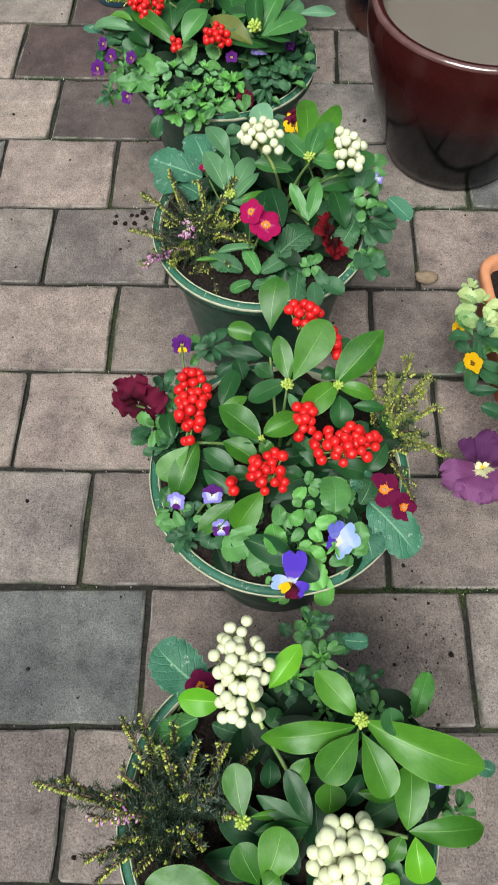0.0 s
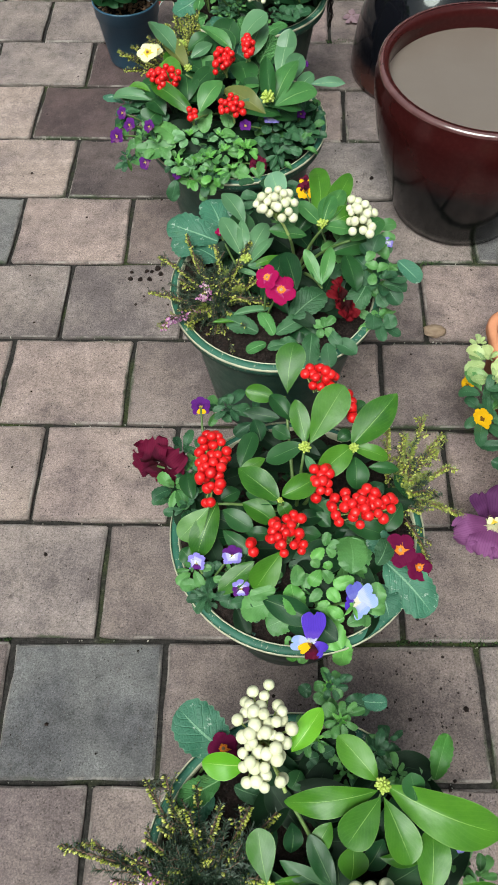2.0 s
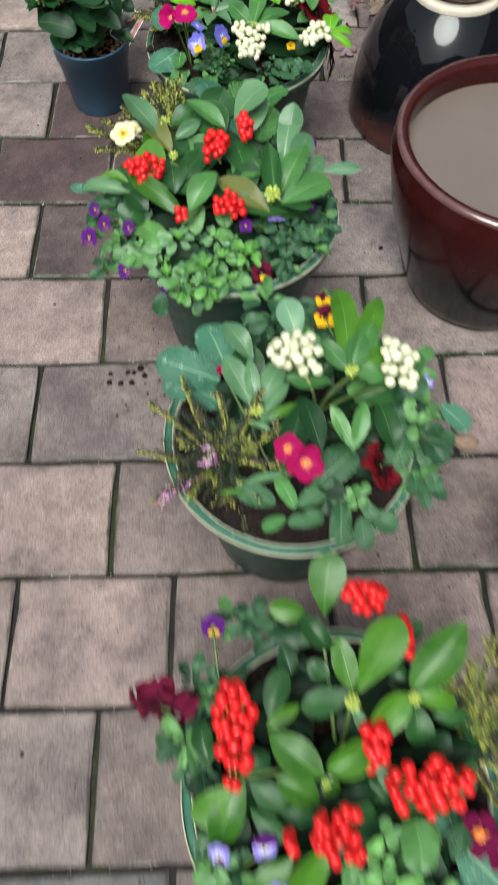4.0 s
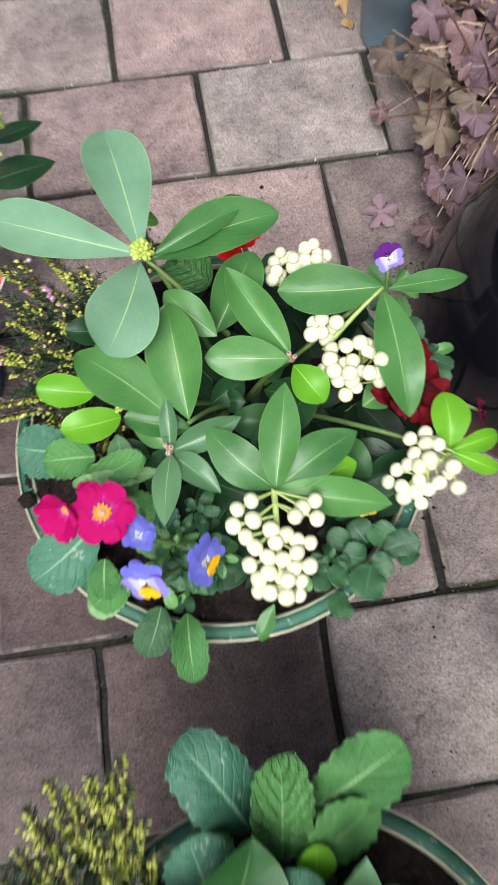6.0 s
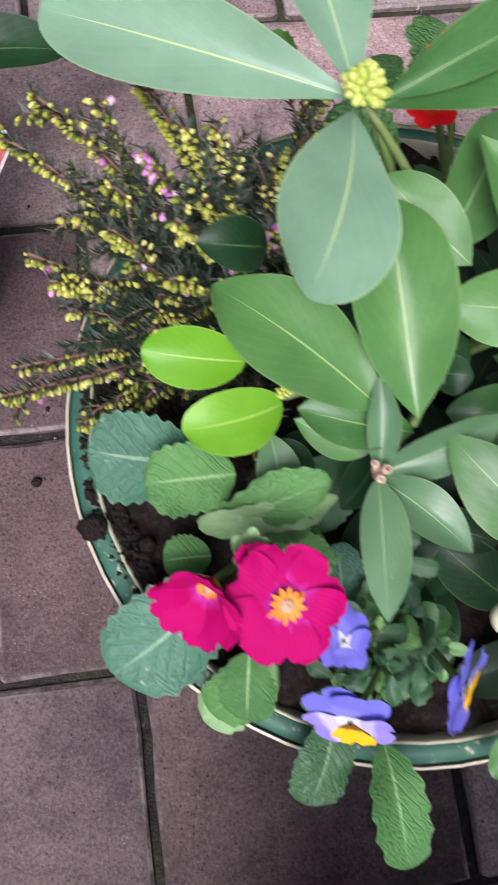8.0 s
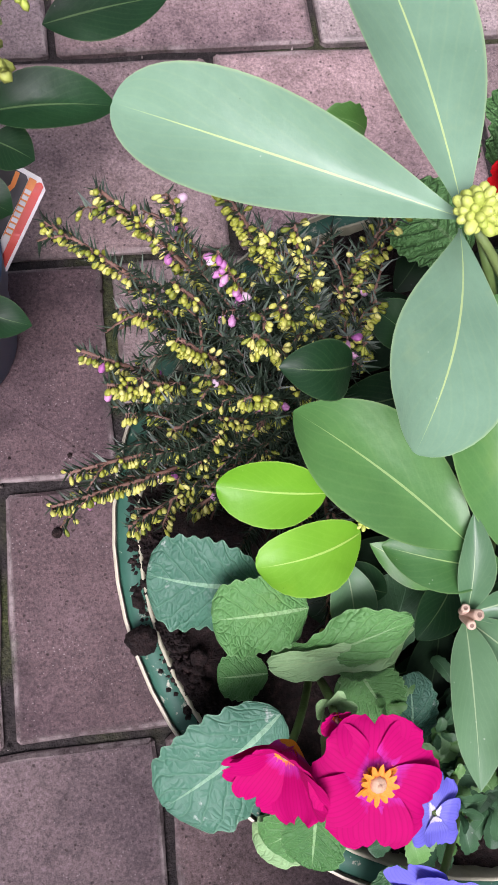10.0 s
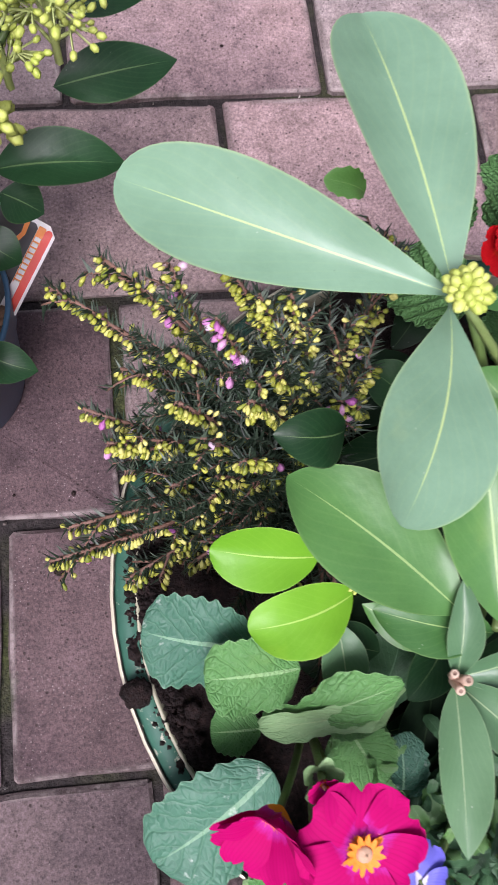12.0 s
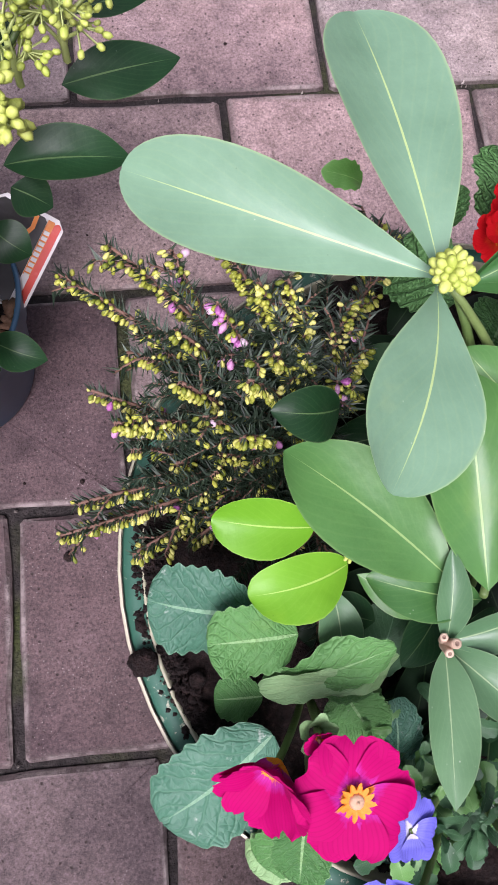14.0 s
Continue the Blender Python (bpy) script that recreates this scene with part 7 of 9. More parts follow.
berry_cluster(third_skimmia, (0.083, 0.092, 0.353), 0.028, 0.023, 24, 0.0056, 'white_berry', (0.097, 0.084, 0.313), 111)
berry_cluster(third_skimmia, (0.189, 0.088, 0.338), 0.018, 0.030, 20, 0.0058, 'white_berry', (0.178, 0.085, 0.308), 112)
stems(third_skimmia, (0.111, 0.096, 0.229), [(0.141, 0.086, 0.319), (0.041, 0.072, 0.278), (0.136, 0.011, 0.291), (0.097, 0.071, 0.322), (0.177, 0.075, 0.308)], radius=0.0026)
undergrowth(third_skimmia, (0.111, 0.096, 0.238), 0.110, 60, 0.050, ['shade', 'shade', 'dark'], 204, [(0.011, -0.024, 0.080)])

third_primrose = thing('primrose', 0.061, 0.006, 0.229, 'magenta primrose on a tall stalk with crinkled leaves', 'primrose')
primrose_flower(third_primrose, (0.061, 0.006, 0.229), (0.082, -0.009, 0.312), 0.035, (0.1, -0.5, 0.9), 'cerise', 10, 5, 0.10)
primrose_flower(third_primrose, (0.061, 0.006, 0.229), (0.066, 0.003, 0.322), 0.028, (-0.3, -0.4, 0.8), 'cerise', 40, 5, 0.10)
leaf(third_primrose, (0.004, 0.127, 0.268), (-0.066, 0.158, 0.276), 0.044, 'crinkled_blue', 'round')
leaf(third_primrose, (0.007, 0.096, 0.258), (-0.029, 0.123, 0.262), 0.030, 'crinkled_blue', 'round')
leaf(third_primrose, (0.028, 0.158, 0.262), (-0.016, 0.163, 0.268), 0.028, 'crinkled_blue', 'round')
leaf(third_primrose, (0.053, -0.023, 0.252), (0.012, -0.000, 0.256), 0.025, 'crinkled_deep', 'round')
leaf(third_primrose, (0.023, -0.010, 0.258), (-0.006, -0.009, 0.258), 0.006, 'fresh', 'acute')
leaf(third_primrose, (0.072, 0.006, 0.262), (0.023, -0.001, 0.262), 0.011, 'sage')
leaf(third_primrose, (0.073, -0.030, 0.252), (0.057, 0.003, 0.260), 0.018, 'crinkled', 'round')
leaf(third_primrose, (0.095, -0.012, 0.262), (0.141, 0.020, 0.276), 0.037, 'crinkled_deep', 'round')
leaf(third_primrose, (0.076, -0.028, 0.252), (0.116, -0.007, 0.258), 0.021, 'crinkled_deep', 'round')
leaf(third_primrose, (0.063, -0.038, 0.246), (0.037, -0.047, 0.242), 0.015, 'crinkled', 'round')
leaf(third_primrose, (0.064, -0.042, 0.244), (0.103, -0.038, 0.246), 0.019, 'crinkled_deep', 'round')
leaf(third_primrose, (0.123, -0.026, 0.252), (0.116, -0.075, 0.242), 0.025, 'crinkled_deep', 'round')
leaf(third_primrose, (0.141, -0.044, 0.250), (0.142, -0.078, 0.242), 0.021, 'viola_dark', 'oval')
leaf(third_primrose, (0.152, -0.041, 0.250), (0.177, -0.060, 0.246), 0.023, 'viola_dark', 'oval')
leaf(third_primrose, (0.143, -0.029, 0.255), (0.157, -0.051, 0.250), 0.016, 'viola_dark', 'round')
leaf(third_primrose, (0.139, -0.024, 0.258), (0.152, -0.014, 0.264), 0.013, 'viola', 'scallop')
leaf(third_primrose, (0.137, -0.026, 0.258), (0.125, -0.019, 0.262), 0.014, 'viola', 'scallop')
leaf(third_primrose, (0.139, -0.026, 0.258), (0.137, -0.015, 0.266), 0.011, 'viola', 'scallop')
leaf(third_primrose, (0.139, -0.026, 0.256), (0.148, -0.035, 0.252), 0.015, 'viola', 'scallop')
leaf(third_primrose, (0.135, -0.025, 0.256), (0.132, -0.036, 0.250), 0.012, 'viola', 'scallop')
leaf(third_primrose, (0.092, -0.020, 0.240), (0.111, -0.040, 0.238), 0.025, 'dark', 'round')
leaf(third_primrose, (0.105, -0.003, 0.245), (0.128, -0.025, 0.245), 0.025, 'dark', 'round')
primrose_flower(third_primrose, (0.061, 0.006, 0.229), (0.007, 0.136, 0.269), 0.012, (0, -0.2, 1), 'cerise', 0, 5, 0.80)

third_viola = thing('pansy', 0.171, 0.066, 0.229, 'dark red pansy among blue-green scalloped leaves', 'pansy')
side_on = stand(third_viola, (0.171, 0.066, 0.229), (0.163, -0.005, 0.282))
petals(third_viola, side_on, (0.163, -0.005, 0.282), (0.70, -0.42, 0.58), [(150, 0.030, 0.018, 'blood', 0.05), (122, 0.032, 0.015, 'blood', 0.12), (195, 0.016, 0.015, 'blood', -0.10), (305, 0.026, 0.022, 'blood', 0.15), (268, 0.021, 0.022, 'blood', 0.10), (335, 0.020, 0.017, 'blood', 0.0)])
tuft(third_viola, (0.214, 0.045, 0.255), 0.028, 0.050, 32, 0.024, ['viola_dark', 'viola_dark', 'viola'], 121)
tuft(third_viola, (0.199, 0.105, 0.271), 0.037, 0.034, 29, 0.027, ['viola_dark', 'viola'], 123)
leaf(third_viola, (0.197, 0.033, 0.272), (0.176, 0.002, 0.262), 0.030, 'crinkled_deep', 'round')
leaf(third_viola, (0.186, 0.067, 0.288), (0.198, 0.049, 0.286), 0.019, 'viola_dark', 'scallop')
leaf(third_viola, (0.197, 0.056, 0.290), (0.207, 0.067, 0.296), 0.014, 'viola', 'scallop')
leaf(third_viola, (0.195, 0.056, 0.288), (0.213, 0.048, 0.286), 0.014, 'viola', 'scallop')
leaf(third_viola, (0.189, 0.049, 0.278), (0.202, 0.032, 0.272), 0.018, 'viola_dark', 'round')
leaf(third_viola, (0.216, 0.035, 0.280), (0.237, 0.038, 0.282), 0.015, 'viola_dark', 'oval')
leaf(third_viola, (0.218, 0.029, 0.275), (0.250, 0.025, 0.268), 0.020, 'viola_dark', 'oval')
leaf(third_viola, (0.224, 0.027, 0.270), (0.239, 0.006, 0.260), 0.023, 'viola_dark', 'oval')
leaf(third_viola, (0.213, 0.025, 0.262), (0.224, 0.008, 0.256), 0.018, 'viola_dark', 'round')
leaf(third_viola, (0.244, 0.072, 0.272), (0.272, 0.044, 0.260), 0.024, 'crinkled_blue', 'oval')
leaf(third_viola, (0.207, 0.070, 0.290), (0.218, 0.092, 0.302), 0.025, 'viola_dark', 'oval')
leaf(third_viola, (0.204, 0.066, 0.288), (0.193, 0.081, 0.296), 0.017, 'viola_dark', 'oval')
leaf(third_viola, (0.203, -0.001, 0.255), (0.203, -0.022, 0.246), 0.025, 'viola_dark', 'round')
leaf(third_viola, (0.224, -0.000, 0.250), (0.227, -0.018, 0.240), 0.019, 'viola_dark', 'round')
leaf(third_viola, (0.178, 0.061, 0.278), (0.185, 0.043, 0.270), 0.020, 'viola_dark', 'round')
leaf(third_viola, (0.190, 0.099, 0.285), (0.175, 0.070, 0.280), 0.017, 'deep')
leaf(third_viola, (0.173, 0.046, 0.270), (0.186, 0.059, 0.276), 0.016, 'viola_dark', 'round')
leaf(third_viola, (0.211, 0.044, 0.282), (0.225, 0.051, 0.288), 0.014, 'viola', 'scallop')
leaf(third_viola, (0.209, 0.043, 0.280), (0.201, 0.028, 0.276), 0.014, 'viola', 'scallop')
tuft(third_viola, (0.100, 0.219, 0.280), 0.046, 0.022, 20, 0.023, ['viola_dark', 'viola'], 124)
pansy_flower(third_viola, (0.171, 0.066, 0.229), (0.127, 0.175, 0.303), 0.027, (0, -0.6, 0.8), 'maroon', 'yellow', 'yellow', 0)
pansy_flower(third_viola, (0.171, 0.066, 0.229), (0.232, 0.096, 0.280), 0.016, (0.3, -0.5, 0.8), 'lilac', 'lilac', 'lilac', 0)

back_viola = thing('viola', 0.121, 0.156, 0.229, 'violas with yellow flowers and pale blue-green leaves', 'viola')
tuft(back_viola, (0.087, 0.193, 0.261), 0.047, 0.024, 52, 0.021, ['viola', 'viola_dark', 'viola_dark'], 125)
tuft(back_viola, (0.151, 0.174, 0.266), 0.029, 0.028, 27, 0.023, ['viola', 'viola_dark'], 126)
leaf(back_viola, (0.013, 0.140, 0.261), (-0.009, 0.198, 0.280), 0.044, 'crinkled_blue', 'round')
leaf(back_viola, (-0.022, 0.119, 0.256), (-0.056, 0.142, 0.266), 0.039, 'crinkled_blue', 'round')
leaf(back_viola, (0.051, 0.116, 0.271), (0.027, 0.161, 0.285), 0.034, 'deep')
leaf(back_viola, (0.101, 0.101, 0.294), (0.094, 0.160, 0.318), 0.034, 'mid')
leaf(back_viola, (0.072, 0.129, 0.266), (0.056, 0.175, 0.275), 0.033, 'shade')
pansy_flower(back_viola, (0.121, 0.156, 0.229), (0.080, 0.217, 0.280), 0.020, (0, -0.3, 0.9), 'yellow', 'yellow', 'yellow', 0)
pansy_flower(back_viola, (0.121, 0.156, 0.229), (0.131, 0.216, 0.285), 0.020, (0, -0.3, 0.9), 'maroon', 'yellow', 'yellow', 0)

heather('heather', (0.004, 0.036, 0.229), [(-0.076, 0.107, 0.262), (-0.090, 0.051, 0.254), (-0.073, -0.014, 0.256), (-0.022, 0.022, 0.272), (-0.036, 0.122, 0.285), (0.002, 0.095, 0.290), (0.048, 0.092, 0.298), (0.030, 0.064, 0.285), (0.015, 0.045, 0.280), (-0.016, 0.057, 0.275), (-0.046, 0.059, 0.262), (-0.038, -0.008, 0.252), (-0.023, -0.026, 0.234), (-0.004, -0.017, 0.236), (0.021, -0.040, 0.230), (0.045, 0.012, 0.270), (0.067, 0.011, 0.264), (0.084, 0.065, 0.280), (0.011, 0.027, 0.270), (-0.050, 0.016, 0.256), (-0.011, 0.004, 0.255), (0.035, -0.018, 0.248), (0.002, -0.030, 0.232), (-0.024, 0.098, 0.268), (0.037, 0.038, 0.275), (-0.070, -0.010, 0.259), (-0.018, 0.026, 0.275)], 'sprawling heather with yellow buds and a pink flowering spray', 131, buds=0.95, bells=0.0, fill=4, young=0.1, dense=2.0, blush=0.85, bare=0.22, bell_tips=[(-0.073, -0.014, 0.256), (-0.022, 0.022, 0.272), (-0.070, -0.010, 0.259), (-0.018, 0.026, 0.275)])

# fourth planter

fourth_skimmia = thing('skimmia', 0.045, 0.437, 0.229, 'dense skimmia with large leaves and scarlet berry clusters', 'shrub')
leaf(fourth_skimmia, (-0.047, 0.468, 0.325), (-0.093, 0.522, 0.352), 0.032, 'sage')
leaf(fourth_skimmia, (-0.037, 0.447, 0.318), (-0.068, 0.498, 0.330), 0.026, 'bronze', 'oval')
leaf(fourth_skimmia, (-0.031, 0.468, 0.320), (0.003, 0.488, 0.330), 0.019, 'sage', 'acute')
leaf(fourth_skimmia, (0.034, 0.472, 0.330), (-0.015, 0.511, 0.345), 0.025, 'mid', 'acute')
leaf(fourth_skimmia, (0.043, 0.486, 0.330), (0.086, 0.507, 0.365), 0.041, 'sage', 'broad')
leaf(fourth_skimmia, (0.112, 0.453, 0.315), (0.122, 0.485, 0.350), 0.032, 'sage')
leaf(fourth_skimmia, (0.086, 0.340, 0.320), (0.083, 0.416, 0.350), 0.024, 'deep', 'acute')
leaf(fourth_skimmia, (0.090, 0.351, 0.320), (0.130, 0.416, 0.350), 0.033, 'mid', 'acute')
leaf(fourth_skimmia, (0.090, 0.340, 0.320), (0.156, 0.375, 0.325), 0.037, 'mid', 'broad')
leaf(fourth_skimmia, (0.125, 0.392, 0.310), (0.157, 0.422, 0.318), 0.022, 'sage')
leaf(fourth_skimmia, (0.151, 0.398, 0.315), (0.204, 0.404, 0.310), 0.015, 'pale', 'acute')
leaf(fourth_skimmia, (-0.024, 0.337, 0.316), (-0.094, 0.406, 0.330), 0.025, 'fresh')
leaf(fourth_skimmia, (-0.019, 0.348, 0.313), (0.017, 0.389, 0.335), 0.030, 'mid', 'acute')
leaf(fourth_skimmia, (0.004, 0.419, 0.305), (-0.032, 0.458, 0.308), 0.026, 'deep')
leaf(fourth_skimmia, (0.079, 0.341, 0.310), (0.019, 0.396, 0.316), 0.031, 'bronze')
leaf(fourth_skimmia, (0.074, 0.415, 0.305), (0.044, 0.434, 0.308), 0.026, 'deep')
leaf(fourth_skimmia, (-0.091, 0.400, 0.300), (-0.155, 0.418, 0.296), 0.022, 'sage')
leaf(fourth_skimmia, (-0.094, 0.412, 0.305), (-0.130, 0.426, 0.304), 0.016, 'fresh', 'acute')
leaf(fourth_skimmia, (-0.059, 0.319, 0.275), (-0.113, 0.320, 0.266), 0.032, 'mid')
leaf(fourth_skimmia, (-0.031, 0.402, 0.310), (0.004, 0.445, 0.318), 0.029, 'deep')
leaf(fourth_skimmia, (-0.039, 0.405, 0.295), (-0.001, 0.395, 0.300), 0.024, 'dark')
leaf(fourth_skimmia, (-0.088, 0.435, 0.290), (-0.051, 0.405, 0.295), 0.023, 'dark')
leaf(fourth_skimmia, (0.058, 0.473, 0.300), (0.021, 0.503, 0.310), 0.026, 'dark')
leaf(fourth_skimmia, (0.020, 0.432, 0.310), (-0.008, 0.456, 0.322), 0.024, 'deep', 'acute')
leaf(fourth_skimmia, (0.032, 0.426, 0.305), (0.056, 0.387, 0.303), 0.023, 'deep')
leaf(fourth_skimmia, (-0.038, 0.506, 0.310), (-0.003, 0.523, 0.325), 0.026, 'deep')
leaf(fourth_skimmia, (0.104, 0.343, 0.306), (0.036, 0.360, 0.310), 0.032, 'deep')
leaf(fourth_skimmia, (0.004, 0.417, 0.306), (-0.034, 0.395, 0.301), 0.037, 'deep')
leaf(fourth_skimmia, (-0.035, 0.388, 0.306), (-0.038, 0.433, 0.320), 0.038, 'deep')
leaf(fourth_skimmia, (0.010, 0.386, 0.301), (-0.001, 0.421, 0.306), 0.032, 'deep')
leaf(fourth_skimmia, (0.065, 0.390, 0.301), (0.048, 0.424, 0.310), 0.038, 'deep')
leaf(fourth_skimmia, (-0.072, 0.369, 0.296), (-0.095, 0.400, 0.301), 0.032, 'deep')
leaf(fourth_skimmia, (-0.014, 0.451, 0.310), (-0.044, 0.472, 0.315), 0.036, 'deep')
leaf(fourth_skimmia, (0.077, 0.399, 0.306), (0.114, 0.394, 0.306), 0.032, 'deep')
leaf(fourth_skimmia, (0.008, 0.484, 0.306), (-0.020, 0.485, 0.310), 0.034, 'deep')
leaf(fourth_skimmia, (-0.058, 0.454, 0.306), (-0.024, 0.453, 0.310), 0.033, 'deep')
leaf(fourth_skimmia, (0.083, 0.347, 0.320), (0.083, 0.405, 0.339), 0.027, 'deep')
leaf(fourth_skimmia, (0.083, 0.347, 0.320), (0.135, 0.347, 0.310), 0.031, 'deep')
berry_cluster(fourth_skimmia, (-0.068, 0.403, 0.329), 0.030, 0.016, 28, 0.0052, 'red_berry', (-0.069, 0.409, 0.301), 141)
berry_cluster(fourth_skimmia, (0.022, 0.422, 0.339), 0.016, 0.022, 24, 0.0052, 'red_berry', (0.024, 0.429, 0.310), 142)
berry_cluster(fourth_skimmia, (0.056, 0.452, 0.344), 0.009, 0.016, 13, 0.0053, 'red_berry', (0.060, 0.460, 0.315), 143)
berry_cluster(fourth_skimmia, (0.030, 0.342, 0.320), 0.017, 0.016, 21, 0.0051, 'red_berry', (0.033, 0.345, 0.291), 144)
berry_cluster(fourth_skimmia, (-0.029, 0.345, 0.310), 0.007, 0.008, 6, 0.0052, 'red_berry', (-0.028, 0.348, 0.282), 145)
bud_knot(fourth_skimmia, (0.083, 0.346, 0.329), 0.0100, 16, seed=14)
bud_knot(fourth_skimmia, (-0.034, 0.417, 0.334), 0.0057, 10, seed=15)
bud_knot(fourth_skimmia, (-0.044, 0.487, 0.329), 0.0076, 12, seed=16)
stems(fourth_skimmia, (0.036, 0.440, 0.229), [(-0.038, 0.417, 0.325), (-0.025, 0.329, 0.310), (0.059, 0.462, 0.325), (0.083, 0.347, 0.315), (0.106, 0.414, 0.320)], radius=0.0024)
leaf(fourth_skimmia, (-0.055, 0.400, 0.298), (-0.110, 0.436, 0.307), 0.044, 'deep')
leaf(fourth_skimmia, (0.016, 0.406, 0.298), (0.048, 0.365, 0.298), 0.044, 'deep')
leaf(fourth_skimmia, (0.057, 0.412, 0.307), (0.046, 0.464, 0.317), 0.045, 'deep')
leaf(fourth_skimmia, (0.081, 0.380, 0.298), (0.125, 0.350, 0.293), 0.049, 'deep')
leaf(fourth_skimmia, (0.027, 0.469, 0.312), (0.005, 0.526, 0.331), 0.051, 'deep')
leaf(fourth_skimmia, (-0.082, 0.380, 0.293), (-0.100, 0.360, 0.283), 0.039, 'deep')
leaf(fourth_skimmia, (0.092, 0.460, 0.312), (0.130, 0.469, 0.317), 0.036, 'deep')
leaf(fourth_skimmia, (0.065, 0.482, 0.270), (0.092, 0.492, 0.290), 0.050, 'deep')
leaf(fourth_skimmia, (0.053, 0.474, 0.312), (0.087, 0.533, 0.345), 0.039, 'sage', 'acute')
leaf(fourth_skimmia, (0.012, 0.511, 0.305), (0.037, 0.552, 0.330), 0.049, 'deep', 'acute')
leaf(fourth_skimmia, (0.104, 0.422, 0.312), (0.124, 0.501, 0.345), 0.028, 'sage', 'acute')
leaf(fourth_skimmia, (0.029, 0.471, 0.308), (-0.025, 0.445, 0.300), 0.049, 'mid')
leaf(fourth_skimmia, (0.039, 0.415, 0.308), (0.078, 0.434, 0.308), 0.048, 'mid', 'oval')
leaf(fourth_skimmia, (-0.051, 0.493, 0.320), (-0.061, 0.441, 0.310), 0.033, 'fresh', 'acute')
leaf(fourth_skimmia, (-0.087, 0.436, 0.318), (-0.044, 0.430, 0.320), 0.051, 'fresh')
leaf(fourth_skimmia, (-0.034, 0.429, 0.315), (-0.048, 0.395, 0.305), 0.028, 'fresh', 'acute')
leaf(fourth_skimmia, (0.115, 0.410, 0.310), (0.140, 0.453, 0.330), 0.031, 'sage')
leaf(fourth_skimmia, (0.036, 0.378, 0.300), (0.016, 0.404, 0.300), 0.036, 'deep')
leaf(fourth_skimmia, (0.007, 0.420, 0.295), (-0.016, 0.401, 0.295), 0.032, 'deep')
leaf(fourth_skimmia, (0.091, 0.459, 0.300), (0.099, 0.427, 0.295), 0.033, 'deep')
leaf(fourth_skimmia, (0.069, 0.399, 0.300), (0.101, 0.378, 0.295), 0.041, 'deep')
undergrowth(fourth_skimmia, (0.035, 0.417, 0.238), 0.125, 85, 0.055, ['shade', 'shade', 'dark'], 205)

cream_primrose = thing('primrose', -0.015, 0.507, 0.229, 'cream primrose with a yellow eye and broad crinkled leaves', 'primrose')
leaf(cream_primrose, (0.076, 0.479, 0.300), (0.103, 0.514, 0.322), 0.035, 'bullate', 'round')
leaf(cream_primrose, (0.039, 0.472, 0.282), (0.018, 0.500, 0.306), 0.040, 'crinkled_blue', 'round')
leaf(cream_primrose, (-0.002, 0.468, 0.277), (-0.041, 0.430, 0.273), 0.040, 'crinkled', 'round')
leaf(cream_primrose, (0.037, 0.547, 0.282), (0.009, 0.600, 0.312), 0.040, 'crinkled_blue', 'round')
leaf(cream_primrose, (0.048, 0.530, 0.285), (0.058, 0.582, 0.318), 0.033, 'bullate', 'round')
leaf(cream_primrose, (0.068, 0.550, 0.285), (0.122, 0.573, 0.312), 0.036, 'crinkled', 'round')
leaf(cream_primrose, (0.056, 0.527, 0.282), (0.102, 0.550, 0.302), 0.031, 'crinkled', 'round')
leaf(cream_primrose, (0.064, 0.518, 0.290), (0.068, 0.537, 0.300), 0.021, 'lime', 'oval')
leaf(cream_primrose, (0.019, 0.529, 0.275), (0.003, 0.553, 0.285), 0.030, 'crinkled', 'round')
leaf(cream_primrose, (0.012, 0.510, 0.285), (0.004, 0.555, 0.300), 0.040, 'crinkled_blue', 'round')
primrose_flower(cream_primrose, (-0.015, 0.507, 0.229), (-0.097, 0.471, 0.328), 0.030, (-0.1, -0.35, 1), 'cream', 0, 5, 0.05)
primrose_flower(cream_primrose, (-0.015, 0.507, 0.229), (-0.087, 0.489, 0.321), 0.023, (0.2, -0.2, 1), 'cream', 30, 5, 0.10)

leaf(cream_primrose, (0.029, 0.478, 0.290), (0.059, 0.529, 0.310), 0.042, 'crinkled_blue', 'round')
leaf(cream_primrose, (0.035, 0.478, 0.300), (0.044, 0.514, 0.312), 0.037, 'crinkled_blue', 'round')

bright_viola = thing('viola', 0.015, 0.327, 0.229, 'bright green viola foliage spilling over the rim', 'viola')
leaf(bright_viola, (-0.050, 0.320, 0.282), (-0.085, 0.358, 0.286), 0.033, 'viola', 'round')
leaf(bright_viola, (-0.013, 0.335, 0.284), (-0.009, 0.374, 0.298), 0.024, 'viola', 'round')
leaf(bright_viola, (0.026, 0.340, 0.288), (0.022, 0.367, 0.298), 0.024, 'viola', 'round')
leaf(bright_viola, (0.033, 0.326, 0.284), (0.009, 0.333, 0.284), 0.018, 'viola', 'round')
leaf(bright_viola, (-0.058, 0.272, 0.250), (-0.069, 0.260, 0.222), 0.021, 'viola_dark', 'round')
leaf(bright_viola, (-0.005, 0.273, 0.246), (-0.011, 0.257, 0.234), 0.025, 'viola', 'round')
leaf(bright_viola, (0.035, 0.289, 0.256), (0.030, 0.276, 0.248), 0.019, 'viola', 'round')
leaf(bright_viola, (-0.041, 0.280, 0.252), (-0.050, 0.271, 0.245), 0.016, 'viola', 'round')
leaf(bright_viola, (-0.016, 0.266, 0.238), (-0.019, 0.253, 0.226), 0.014, 'viola', 'round')
